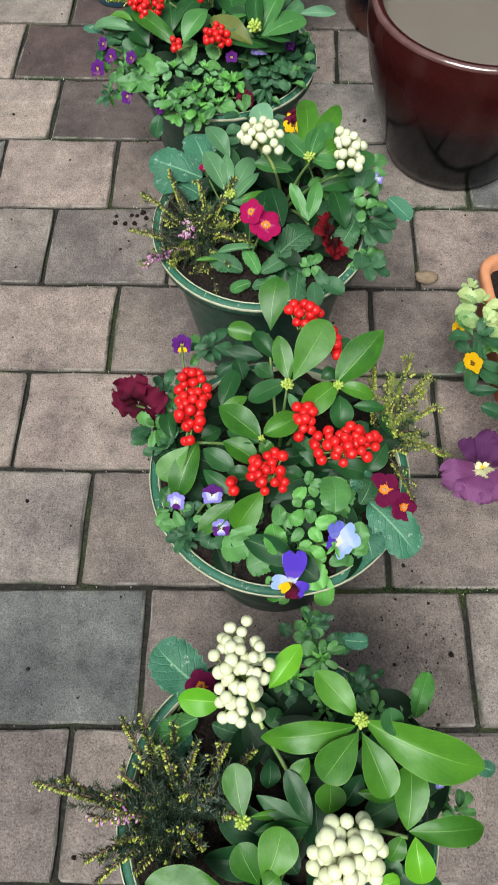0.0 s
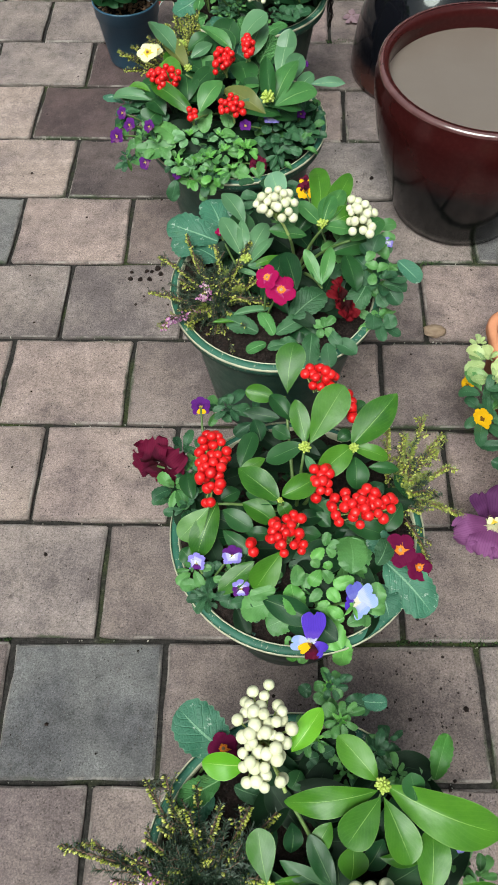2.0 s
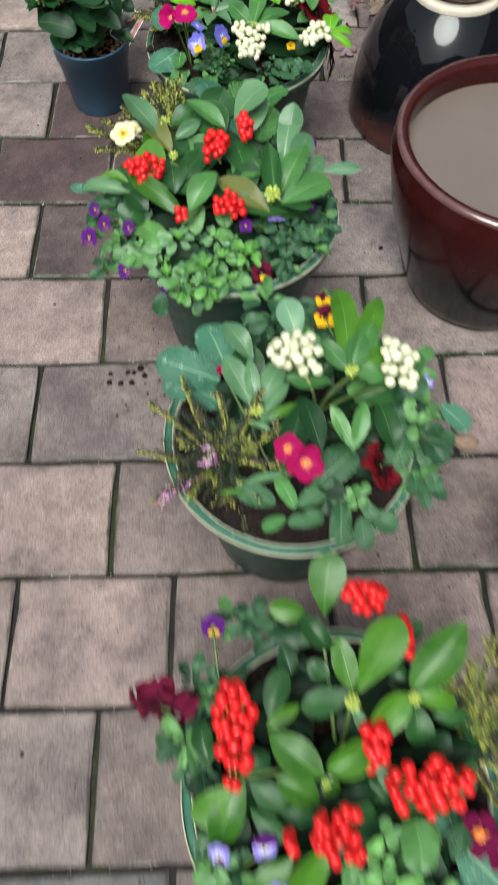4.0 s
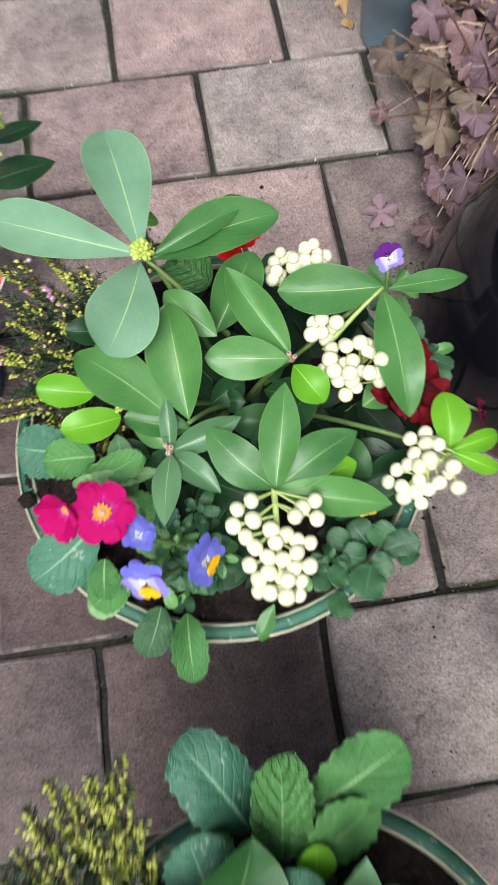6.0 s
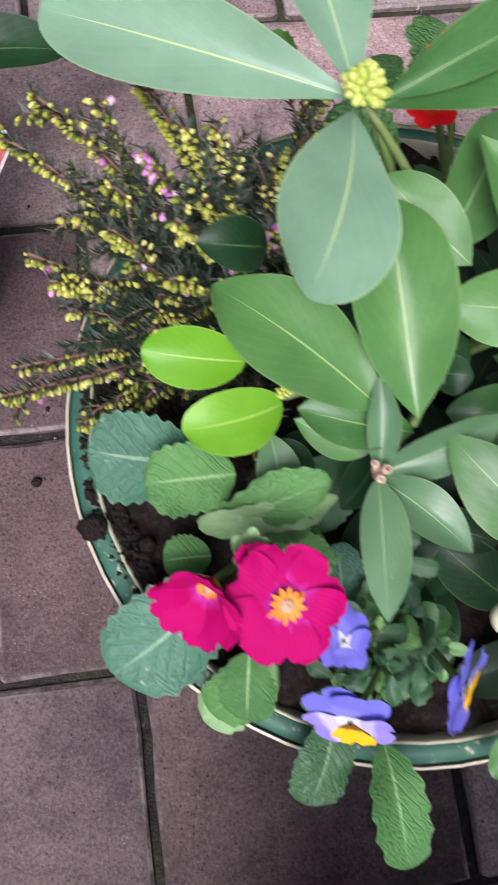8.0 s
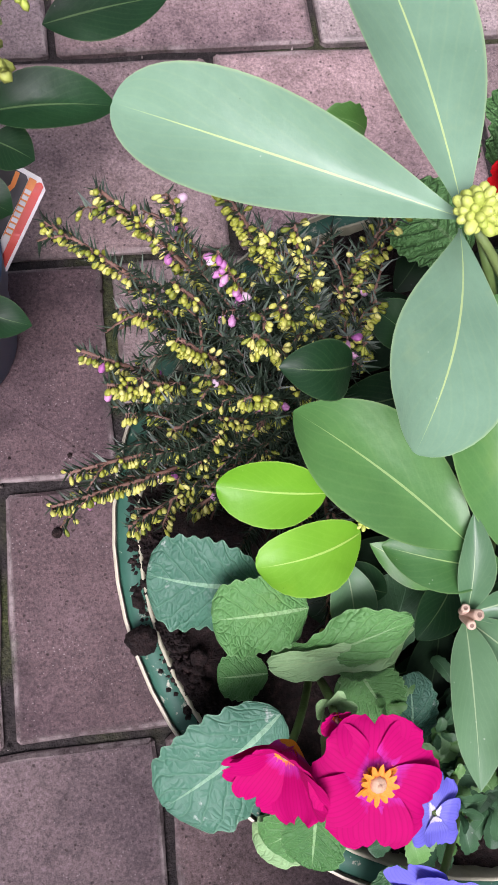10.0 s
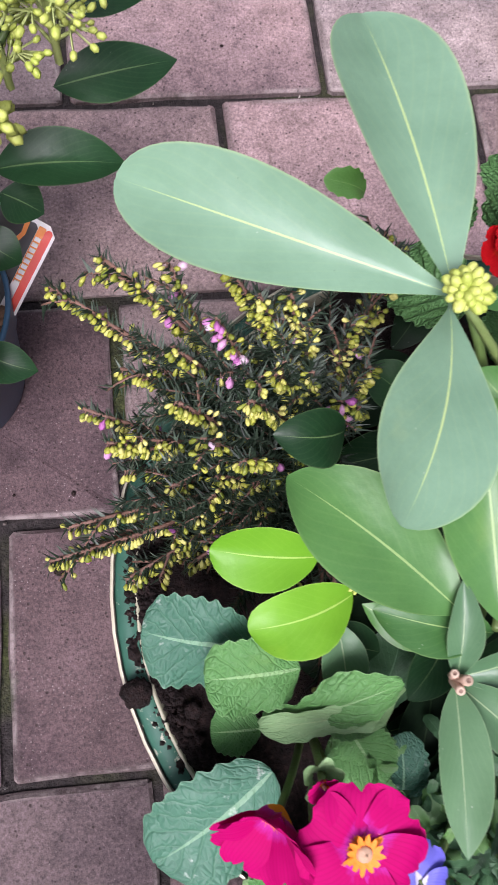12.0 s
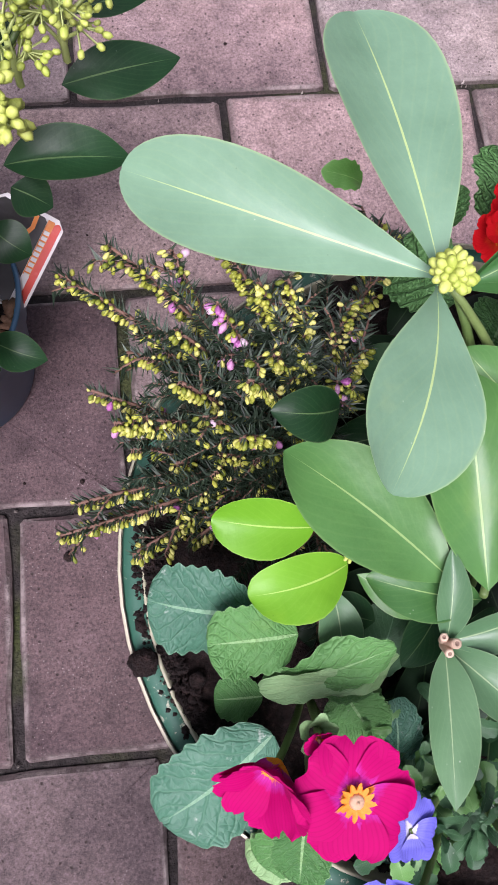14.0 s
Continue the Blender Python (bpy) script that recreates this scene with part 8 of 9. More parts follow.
for seed, spot in enumerate([(-0.036, 0.330, 0.284), (-0.006, 0.291, 0.274), (0.050, 0.306, 0.276), (-0.052, 0.289, 0.266), (0.027, 0.277, 0.262), (-0.001, 0.277, 0.258), (-0.023, 0.288, 0.268), (0.016, 0.301, 0.276), (-0.033, 0.277, 0.254), (0.012, 0.330, 0.280)]):
    rosette(bright_viola, spot, 0.019, seed, ('viola_soft', 'viola', 'viola_bright')[seed % 3])
tuft(bright_viola, (-0.021, 0.309, 0.260), 0.044, 0.036, 32, 0.019, ['viola', 'viola_dark'], 151)
tuft(bright_viola, (-0.030, 0.276, 0.252), 0.034, 0.022, 16, 0.018, ['viola', 'viola_dark'], 152)
tuft(bright_viola, (0.031, 0.312, 0.261), 0.034, 0.030, 24, 0.019, ['viola', 'viola_dark'], 153)
tuft(bright_viola, (-0.083, 0.347, 0.268), 0.020, 0.028, 16, 0.022, ['viola', 'viola_dark'], 154)
pansy_flower(bright_viola, (0.015, 0.327, 0.229), (0.066, 0.286, 0.259), 0.027, (0.1, -0.7, 0.6), 'maroon', 'maroon', 'yellow', 0)

white_viola = thing('viola', 0.125, 0.377, 0.229, 'white and lilac violas with dark blue-green leaves', 'viola')
leaf(white_viola, (0.079, 0.324, 0.272), (0.059, 0.330, 0.270), 0.018, 'viola_dark', 'round')
leaf(white_viola, (0.087, 0.327, 0.272), (0.102, 0.332, 0.270), 0.013, 'viola_dark', 'round')
leaf(white_viola, (0.084, 0.351, 0.282), (0.080, 0.335, 0.278), 0.016, 'viola_dark', 'round')
leaf(white_viola, (0.115, 0.316, 0.265), (0.133, 0.312, 0.260), 0.014, 'viola_dark', 'round')
leaf(white_viola, (0.106, 0.325, 0.268), (0.120, 0.330, 0.268), 0.014, 'viola_dark', 'round')
leaf(white_viola, (0.095, 0.308, 0.262), (0.084, 0.288, 0.250), 0.010, 'viola_dark', 'acute')
leaf(white_viola, (0.097, 0.308, 0.262), (0.104, 0.290, 0.250), 0.010, 'viola_dark', 'acute')
leaf(white_viola, (0.092, 0.305, 0.262), (0.073, 0.297, 0.255), 0.009, 'viola_dark', 'acute')
leaf(white_viola, (0.111, 0.346, 0.280), (0.129, 0.339, 0.275), 0.017, 'viola_dark', 'round')
leaf(white_viola, (0.127, 0.352, 0.275), (0.140, 0.327, 0.265), 0.014, 'viola_dark', 'round')
leaf(white_viola, (0.070, 0.354, 0.285), (0.060, 0.343, 0.280), 0.014, 'viola_dark', 'round')
leaf(white_viola, (0.053, 0.328, 0.268), (0.069, 0.316, 0.262), 0.015, 'viola_dark', 'round')
tuft(white_viola, (0.111, 0.359, 0.256), 0.035, 0.034, 52, 0.023, ['viola_dark', 'viola', 'viola_dark'], 158)
tuft(white_viola, (0.140, 0.398, 0.261), 0.020, 0.031, 27, 0.023, ['viola_dark', 'viola'], 160)
pansy_flower(white_viola, (0.125, 0.377, 0.229), (0.089, 0.350, 0.295), 0.027, (0.1, -0.6, 0.7), 'lilac', 'lilac', 'lilac', 0)
pansy_flower(white_viola, (0.125, 0.377, 0.229), (0.134, 0.368, 0.285), 0.017, (0.4, -0.5, 0.7), 'purple', 'purple', 'purple', 0)
tuft(white_viola, (0.102, 0.338, 0.256), 0.026, 0.040, 30, 0.020, ['viola_dark', 'viola_dark', 'viola'], 159)
pansy_flower(white_viola, (0.125, 0.377, 0.229), (0.049, 0.331, 0.295), 0.018, (0, -0.6, 0.7), 'purple', 'purple', 'purple', 0)
pansy_flower(white_viola, (0.125, 0.377, 0.229), (0.145, 0.458, 0.309), 0.015, (0.4, -0.3, 0.7), 'purple', 'purple', 'purple', 0)

purple_viola = thing('viola', -0.065, 0.387, 0.229, "small purple violas trailing down the planter's side", 'viola')
leaf(purple_viola, (-0.097, 0.406, 0.292), (-0.131, 0.412, 0.285), 0.020, 'viola_dark', 'round')
leaf(purple_viola, (-0.114, 0.397, 0.285), (-0.154, 0.407, 0.275), 0.023, 'viola_dark', 'round')
leaf(purple_viola, (-0.093, 0.383, 0.285), (-0.106, 0.365, 0.275), 0.018, 'viola', 'round')
leaf(purple_viola, (-0.132, 0.393, 0.275), (-0.155, 0.386, 0.262), 0.021, 'viola_dark', 'round')
leaf(purple_viola, (-0.082, 0.388, 0.290), (-0.072, 0.367, 0.282), 0.020, 'viola_dark', 'round')
leaf(purple_viola, (-0.116, 0.375, 0.268), (-0.109, 0.360, 0.255), 0.016, 'viola_dark', 'round')
leaf(purple_viola, (-0.127, 0.355, 0.255), (-0.138, 0.344, 0.235), 0.010, 'viola', 'acute')
leaf(purple_viola, (-0.121, 0.346, 0.252), (-0.112, 0.331, 0.236), 0.011, 'viola', 'acute')
leaf(purple_viola, (-0.136, 0.343, 0.235), (-0.131, 0.331, 0.222), 0.007, 'viola_young', 'acute')
tuft(purple_viola, (-0.116, 0.386, 0.268), 0.022, 0.042, 30, 0.019, ['viola', 'viola_dark'], 156)
tuft(purple_viola, (-0.128, 0.432, 0.276), 0.015, 0.020, 8, 0.030, ['viola_dark', 'crinkled_blue'], 157)
tuft(purple_viola, (-0.126, 0.345, 0.247), 0.017, 0.023, 18, 0.017, ['viola_dark', 'viola'], 158)
pansy_flower(purple_viola, (-0.065, 0.387, 0.229), (-0.148, 0.354, 0.268), 0.025, (-0.4, -0.6, 0.6), 'purple', 'purple', 'mauve', 0)
pansy_flower(purple_viola, (-0.065, 0.387, 0.229), (-0.127, 0.364, 0.280), 0.021, (-0.4, -0.6, 0.6), 'purple', 'purple', 'mauve', 20)
pansy_flower(purple_viola, (-0.065, 0.387, 0.229), (-0.095, 0.345, 0.290), 0.019, (-0.4, -0.6, 0.6), 'purple', 'purple', 'mauve', 40)
pansy_flower(purple_viola, (-0.065, 0.387, 0.229), (-0.104, 0.309, 0.255), 0.022, (-0.4, -0.6, 0.6), 'purple', 'purple', 'mauve', 60)
pansy_flower(purple_viola, (-0.065, 0.387, 0.229), (-0.137, 0.380, 0.290), 0.019, (-0.4, -0.6, 0.6), 'purple', 'purple', 'mauve', 80)
pansy_flower(purple_viola, (-0.065, 0.387, 0.229), (-0.055, 0.275, 0.259), 0.016, (-0.4, -0.6, 0.6), 'purple', 'purple', 'mauve', 100)

heather('heather', (-0.040, 0.507, 0.229), [(-0.058, 0.598, 0.312), (-0.073, 0.588, 0.305), (-0.050, 0.592, 0.310), (-0.038, 0.596, 0.314), (-0.021, 0.601, 0.318), (-0.030, 0.594, 0.315), (-0.057, 0.580, 0.305), (-0.082, 0.570, 0.298), (-0.017, 0.552, 0.300), (-0.024, 0.578, 0.310), (-0.047, 0.571, 0.304), (-0.074, 0.555, 0.295), (-0.020, 0.569, 0.306), (-0.152, 0.540, 0.293), (-0.148, 0.532, 0.291), (-0.141, 0.501, 0.283), (-0.130, 0.541, 0.298), (-0.103, 0.568, 0.298), (-0.099, 0.549, 0.302), (-0.088, 0.554, 0.302), (-0.071, 0.581, 0.305), (-0.070, 0.565, 0.305), (-0.059, 0.569, 0.307), (-0.049, 0.583, 0.305), (-0.043, 0.568, 0.309), (-0.033, 0.581, 0.307), (-0.029, 0.569, 0.315), (-0.025, 0.542, 0.307), (-0.024, 0.526, 0.302), (-0.086, 0.525, 0.298), (-0.061, 0.531, 0.302), (-0.048, 0.529, 0.302), (-0.119, 0.520, 0.293), (-0.107, 0.528, 0.298), (-0.037, 0.550, 0.307), (-0.053, 0.552, 0.307)], 'yellow-tipped heather standing up behind the leaves', 161, buds=1.0, bells=0, young=0.1, fill=1.2, dense=1.7, bare=0.3)

# skimmia in the blue pot

potted_skimmia = thing('skimmia', -0.190, 0.997, 0.120, 'tall dark-leaved skimmia with pale yellow-green flower buds', 'shrub')
leaf(potted_skimmia, (-0.069, 1.034, 0.252), (-0.012, 1.043, 0.252), 0.027, 'dark', 'acute')
leaf(potted_skimmia, (-0.103, 1.011, 0.235), (-0.041, 1.011, 0.230), 0.029, 'dark', 'acute')
leaf(potted_skimmia, (-0.104, 1.011, 0.211), (-0.085, 1.000, 0.206), 0.024, 'dark', 'acute')
leaf(potted_skimmia, (-0.133, 0.951, 0.163), (-0.104, 0.937, 0.158), 0.022, 'dark', 'acute')
leaf(potted_skimmia, (-0.059, 1.067, 0.259), (-0.016, 1.078, 0.259), 0.016, 'dark', 'acute')
leaf(potted_skimmia, (-0.121, 1.002, 0.192), (-0.102, 0.988, 0.182), 0.024, 'dark', 'acute')
leaf(potted_skimmia, (-0.112, 1.052, 0.240), (-0.087, 1.065, 0.259), 0.027, 'dark', 'acute')
leaf(potted_skimmia, (-0.187, 0.944, 0.191), (-0.156, 0.928, 0.162), 0.045, 'dark', 'acute')
leaf(potted_skimmia, (-0.197, 0.956, 0.210), (-0.238, 0.930, 0.162), 0.044, 'dark', 'acute')
leaf(potted_skimmia, (-0.206, 0.977, 0.229), (-0.277, 0.967, 0.181), 0.044, 'dark', 'acute')
leaf(potted_skimmia, (-0.205, 1.004, 0.258), (-0.283, 0.959, 0.210), 0.043, 'dark', 'acute')
leaf(potted_skimmia, (-0.180, 1.022, 0.305), (-0.200, 1.104, 0.324), 0.035, 'dark', 'acute')
leaf(potted_skimmia, (-0.113, 1.025, 0.296), (-0.106, 1.101, 0.324), 0.038, 'dark', 'acute')
leaf(potted_skimmia, (-0.214, 1.023, 0.277), (-0.287, 1.056, 0.267), 0.043, 'dark', 'acute')
leaf(potted_skimmia, (-0.189, 0.984, 0.238), (-0.139, 0.987, 0.238), 0.036, 'dark', 'acute')
leaf(potted_skimmia, (-0.175, 1.009, 0.267), (-0.225, 0.989, 0.238), 0.043, 'dark', 'acute')
leaf(potted_skimmia, (-0.145, 0.976, 0.248), (-0.128, 0.936, 0.191), 0.036, 'dark', 'acute')
leaf(potted_skimmia, (-0.240, 0.962, 0.210), (-0.291, 1.010, 0.210), 0.044, 'dark', 'acute')
leaf(potted_skimmia, (-0.157, 1.036, 0.315), (-0.124, 1.067, 0.334), 0.034, 'dark', 'acute')
leaf(potted_skimmia, (-0.232, 1.055, 0.286), (-0.269, 1.098, 0.305), 0.042, 'dark', 'acute')
leaf(potted_skimmia, (-0.211, 0.957, 0.181), (-0.188, 0.922, 0.153), 0.042, 'dark', 'acute')
panicle(potted_skimmia, (-0.149, 0.957, 0.286), 0.026, 0.042, 437, 170)
panicle(potted_skimmia, (-0.178, 1.047, 0.339), 0.030, 0.036, 437, 171)
panicle(potted_skimmia, (-0.064, 1.034, 0.329), 0.028, 0.042, 290, 172, bead=0.0016)
panicle(potted_skimmia, (-0.212, 1.021, 0.300), 0.018, 0.028, 209, 173)
panicle(potted_skimmia, (-0.249, 0.943, 0.267), 0.022, 0.030, 247, 174)
panicle(potted_skimmia, (-0.143, 1.026, 0.315), 0.018, 0.020, 152, 175)
panicle(potted_skimmia, (-0.221, 0.933, 0.258), 0.012, 0.020, 95, 176)
panicle(potted_skimmia, (-0.115, 1.068, 0.343), 0.022, 0.024, 209, 177)
panicle(potted_skimmia, (-0.232, 1.105, 0.334), 0.026, 0.030, 247, 178)
panicle(potted_skimmia, (-0.098, 0.999, 0.286), 0.012, 0.014, 76, 179)
panicle(potted_skimmia, (-0.085, 1.021, 0.296), 0.016, 0.018, 80, 180, bead=0.0016)
undergrowth(potted_skimmia, (-0.190, 1.000, 0.154), 0.085, 16, 0.062, ['dark'], 211, [(-0.105, 0.995, 0.085)])
undergrowth(potted_skimmia, (-0.190, 1.000, 0.192), 0.100, 18, 0.062, ['dark'], 212, [(-0.105, 0.995, 0.085)])
undergrowth(potted_skimmia, (-0.190, 1.000, 0.230), 0.110, 18, 0.062, ['dark'], 213, [(-0.105, 0.995, 0.085)])
stems(potted_skimmia, (-0.190, 0.997, 0.120), [(-0.155, 0.947, 0.258), (-0.184, 1.040, 0.315), (-0.077, 1.030, 0.296), (-0.217, 1.025, 0.267), (-0.254, 0.953, 0.238), (-0.172, 0.942, 0.191)], radius=0.0024)

# terracotta trough plants

trough_viola = thing('viola', 0.464, -0.005, 0.094, 'yellow violas with variegated leaves in a terracotta trough', 'viola')
tuft(trough_viola, (0.395, -0.026, 0.131), 0.024, 0.036, 25, 0.027, ['variegated', 'variegated', 'viola'], 181)
tuft(trough_viola, (0.387, -0.057, 0.121), 0.031, 0.027, 16, 0.034, ['viola_dark', 'viola'], 182)
tuft(trough_viola, (0.383, 0.047, 0.117), 0.012, 0.011, 6, 0.016, ['variegated'], 183)
pansy_flower(trough_viola, (0.464, -0.005, 0.094), (0.354, -0.032, 0.121), 0.027, (-0.9, -0.4, 0.2), 'yellow', 'yellow', 'purple', 30)
pansy_flower(trough_viola, (0.464, -0.005, 0.094), (0.364, -0.089, 0.121), 0.031, (-0.75, -0.6, 0.3), 'yellow', 'yellow', 'yellow', 0)

mauve_pansy = thing('pansy', 0.455, -0.090, 0.094, "large mauve ruffled pansies hanging over the trough's edge", 'pansy')
ruffled = stand(mauve_pansy, (0.455, -0.090, 0.094), (0.352, -0.243, 0.108))
petals(mauve_pansy, ruffled, (0.352, -0.243, 0.108), (-0.10, -0.62, 0.78), [(100, 0.042, 0.050, 'mauve_dark', -0.10), (62, 0.050, 0.058, 'mauve_dark', 0.0), (192, 0.052, 0.040, 'mauve', 0.10), (250, 0.042, 0.052, 'mauve', 0.22), (305, 0.046, 0.052, 'mauve', 0.12)])
petals(mauve_pansy, ruffled, (0.352, -0.243, 0.112), (-0.10, -0.62, 0.78), [(150, 0.011, 0.010, 'cream', 0.2), (60, 0.009, 0.007, 'cream', 0.3)])
tuft(mauve_pansy, (0.406, -0.147, 0.103), 0.031, 0.044, 16, 0.035, ['viola_dark'], 184)

# withered heuchera and its neighbour

withered_heuchera = thing('heuchera', 0.500, 1.220, 0.000, 'withered purple-brown heuchera with dry lobed leaves', 'withered plant')
dice = random.Random(33)
CROWN = Vector((0.520, 1.225, 0.045))
SHOWN = [(0.399, 1.225, 0.105, "dry_tan", 0.056), (0.393, 1.162, 0.070, "dry_tan", 0.052), (0.360, 1.263, 0.090, "dry_tan", 0.045), (0.404, 1.268, 0.125, "dry_mauve", 0.045), (0.467, 1.310, 0.130, "dry_mauve", 0.055), (0.402, 1.092, 0.065, "dry_mauve", 0.045), (0.357, 1.056, 0.040, "dry", 0.040), (0.424, 1.045, 0.060, "dry_mauve", 0.042), (0.352, 1.236, 0.030, "dry", 0.026), (0.440, 1.240, 0.120, "dry", 0.050), (0.436, 1.320, 0.125, "dry_tan", 0.050)]
for _ in range(105):
    a, far_out = dice.uniform(0, 6.283), math.sqrt(dice.random())
    SHOWN.append((0.520 + 0.13 * far_out * math.cos(a), 1.225 + 0.17 * far_out * math.sin(a), 0.145 - 0.075 * far_out + dice.uniform(-0.03, 0.02), dice.choice(("dry", "dry", "dry_tan", "dry_mauve")), dice.uniform(0.036, 0.058)))
for _ in range(44):
    SHOWN.append((dice.uniform(0.375, 0.60), dice.uniform(1.045, 1.125), dice.uniform(0.015, 0.055), dice.choice(("dry", "dry", "dry_mauve")), dice.uniform(0.026, 0.042)))
wires = ([], [])
for lx, ly, lz, tint, size in SHOWN:
    heart = Vector((lx, ly, lz))
    way = (heart - CROWN).normalized() + Vector((dice.uniform(-0.5, 0.5), dice.uniform(-0.5, 0.5), dice.uniform(-0.5, 0.1)))
    way = Vector((way.x, way.y, way.z * 0.5)).normalized()
    leaf(withered_heuchera, heart - way * size * 0.42, heart + way * size * 0.58, size, tint, "star")
    tube(*wires, [p - withered_heuchera.location for p in arc(CROWN, heart - way * size * 0.4, 0.03, 6)], 0.0011, 0.8, 5)
wiry = new("stem_growth", mesh_of("stem_growth", *wires, "bark_pink"))
wiry.parent = withered_heuchera
tagged(wiry, kind="stuff")
scrap = thing("fallen_leaf", 0.320, 1.111, 0.0, "crumpled dry mauve leaf lying on the pavers", "leaf", "fallen leaves")
leaf(scrap, (0.302, 1.107, 0.010), (0.340, 1.112, 0.016), 0.036, "dry_mauve", "star")
leaf(scrap, (0.338, 1.103, 0.006), (0.308, 1.118, 0.018), 0.030, "dry", "star")
stems(withered_heuchera, (0.379, 1.170, 0.046), [(0.381, 1.179, 0.095)], radius=0.0012, material='twig', lift=0.012)
stems(withered_heuchera, (0.379, 1.176, 0.084), [(0.376, 1.183, 0.116)], radius=0.0012, material='twig', lift=0.012)
stems(withered_heuchera, (0.390, 1.109, 0.087), [(0.392, 1.094, 0.111)], radius=0.0012, material='twig', lift=0.012)
stems(withered_heuchera, (0.383, 1.190, 0.058), [(0.322, 1.195, 0.142)], radius=0.0012, material='twig', lift=0.012)
stems(withered_heuchera, (0.481, 1.154, 0.021), [(0.472, 1.098, 0.102)], radius=0.0012, material='twig', lift=0.012)
stems(withered_heuchera, (0.386, 1.160, 0.045), [(0.353, 1.159, 0.064)], radius=0.0012, material='twig', lift=0.012)
stems(withered_heuchera, (0.377, 1.179, 0.055), [(0.315, 1.208, 0.108)], radius=0.0012, material='twig', lift=0.012)
stems(withered_heuchera, (0.402, 1.201, 0.070), [(0.388, 1.089, 0.192)], radius=0.0012, material='twig', lift=0.012)
stems(withered_heuchera, (0.458, 1.242, 0.052), [(0.426, 1.196, 0.184)], radius=0.0012, material='twig', lift=0.012)
stems(withered_heuchera, (0.389, 1.192, 0.085), [(0.358, 1.190, 0.101)], radius=0.0012, material='twig', lift=0.012)
stems(withered_heuchera, (0.488, 1.342, 0.068), [(0.399, 1.267, 0.176)], radius=0.0012, material='twig', lift=0.012)
stems(withered_heuchera, (0.453, 1.142, 0.084), [(0.369, 1.053, 0.164)], radius=0.0012, material='twig', lift=0.012)
stems(withered_heuchera, (0.438, 1.137, 0.048), [(0.371, 1.065, 0.152)], radius=0.0012, material='twig', lift=0.012)
stems(withered_heuchera, (0.514, 1.273, 0.026), [(0.544, 1.312, 0.083)], radius=0.0012, material='twig', lift=0.012)
stems(withered_heuchera, (0.434, 1.239, 0.023), [(0.329, 1.063, 0.174)], radius=0.0012, material='twig', lift=0.012)
stems(withered_heuchera, (0.422, 1.251, 0.063), [(0.431, 1.294, 0.062)], radius=0.0012, material='twig', lift=0.012)
stems(withered_heuchera, (0.495, 1.348, 0.059), [(0.411, 1.315, 0.156)], radius=0.0012, material='twig', lift=0.012)
stems(withered_heuchera, (0.426, 1.348, 0.074), [(0.385, 1.319, 0.167)], radius=0.0012, material='twig', lift=0.012)
stems(withered_heuchera, (0.500, 1.220, 0.000), [(0.344, 1.236, 0.144), (0.378, 1.217, 0.192), (0.406, 1.158, 0.173), (0.363, 1.167, 0.096), (0.331, 1.209, 0.048), (0.397, 1.131, 0.096), (0.437, 1.204, 0.192), (0.406, 1.080, 0.058), (0.360, 1.192, 0.144), (0.382, 1.160, 0.135), (0.429, 1.133, 0.115)], radius=0.0016, material='twig')

variegated_plant = thing('leafy_plant', 0.415, 1.380, 0.088, 'small plant with cream-edged green leaves in a pale pot', 'pot plant')
leaf(variegated_plant, (0.431, 1.369, 0.100), (0.485, 1.332, 0.174), 0.016, 'mid')
leaf(variegated_plant, (0.434, 1.384, 0.100), (0.481, 1.395, 0.150), 0.016, 'variegated')
leaf(variegated_plant, (0.435, 1.381, 0.100), (0.472, 1.383, 0.111), 0.016, 'deep')
leaf(variegated_plant, (0.419, 1.400, 0.100), (0.427, 1.449, 0.162), 0.016, 'variegated')
leaf(variegated_plant, (0.399, 1.392, 0.100), (0.355, 1.427, 0.115), 0.016, 'mid')
leaf(variegated_plant, (0.403, 1.364, 0.100), (0.385, 1.340, 0.128), 0.016, 'mid')
leaf(variegated_plant, (0.414, 1.360, 0.100), (0.412, 1.323, 0.145), 0.016, 'variegated')
leaf(variegated_plant, (0.396, 1.386, 0.100), (0.363, 1.397, 0.143), 0.016, 'mid')
leaf(variegated_plant, (0.415, 1.360, 0.100), (0.414, 1.295, 0.153), 0.016, 'deep')
leaf(variegated_plant, (0.396, 1.375, 0.100), (0.334, 1.359, 0.137), 0.016, 'mid')
leaf(variegated_plant, (0.429, 1.395, 0.100), (0.459, 1.427, 0.153), 0.016, 'deep')
leaf(variegated_plant, (0.402, 1.364, 0.100), (0.384, 1.342, 0.144), 0.016, 'deep')
leaf(variegated_plant, (0.395, 1.383, 0.100), (0.352, 1.389, 0.121), 0.016, 'mid')
leaf(variegated_plant, (0.398, 1.390, 0.100), (0.349, 1.419, 0.155), 0.016, 'deep')
leaf(variegated_plant, (0.409, 1.361, 0.100), (0.400, 1.330, 0.143), 0.016, 'mid')
leaf(variegated_plant, (0.415, 1.400, 0.100), (0.415, 1.430, 0.110), 0.016, 'mid')
leaf(variegated_plant, (0.399, 1.368, 0.100), (0.368, 1.345, 0.146), 0.016, 'variegated')
leaf(variegated_plant, (0.405, 1.362, 0.100), (0.385, 1.325, 0.122), 0.016, 'deep')
leaf(variegated_plant, (0.396, 1.374, 0.100), (0.352, 1.360, 0.119), 0.016, 'deep')
leaf(variegated_plant, (0.416, 1.400, 0.100), (0.417, 1.448, 0.153), 0.016, 'mid')
leaf(variegated_plant, (0.435, 1.376, 0.100), (0.498, 1.364, 0.163), 0.016, 'variegated')
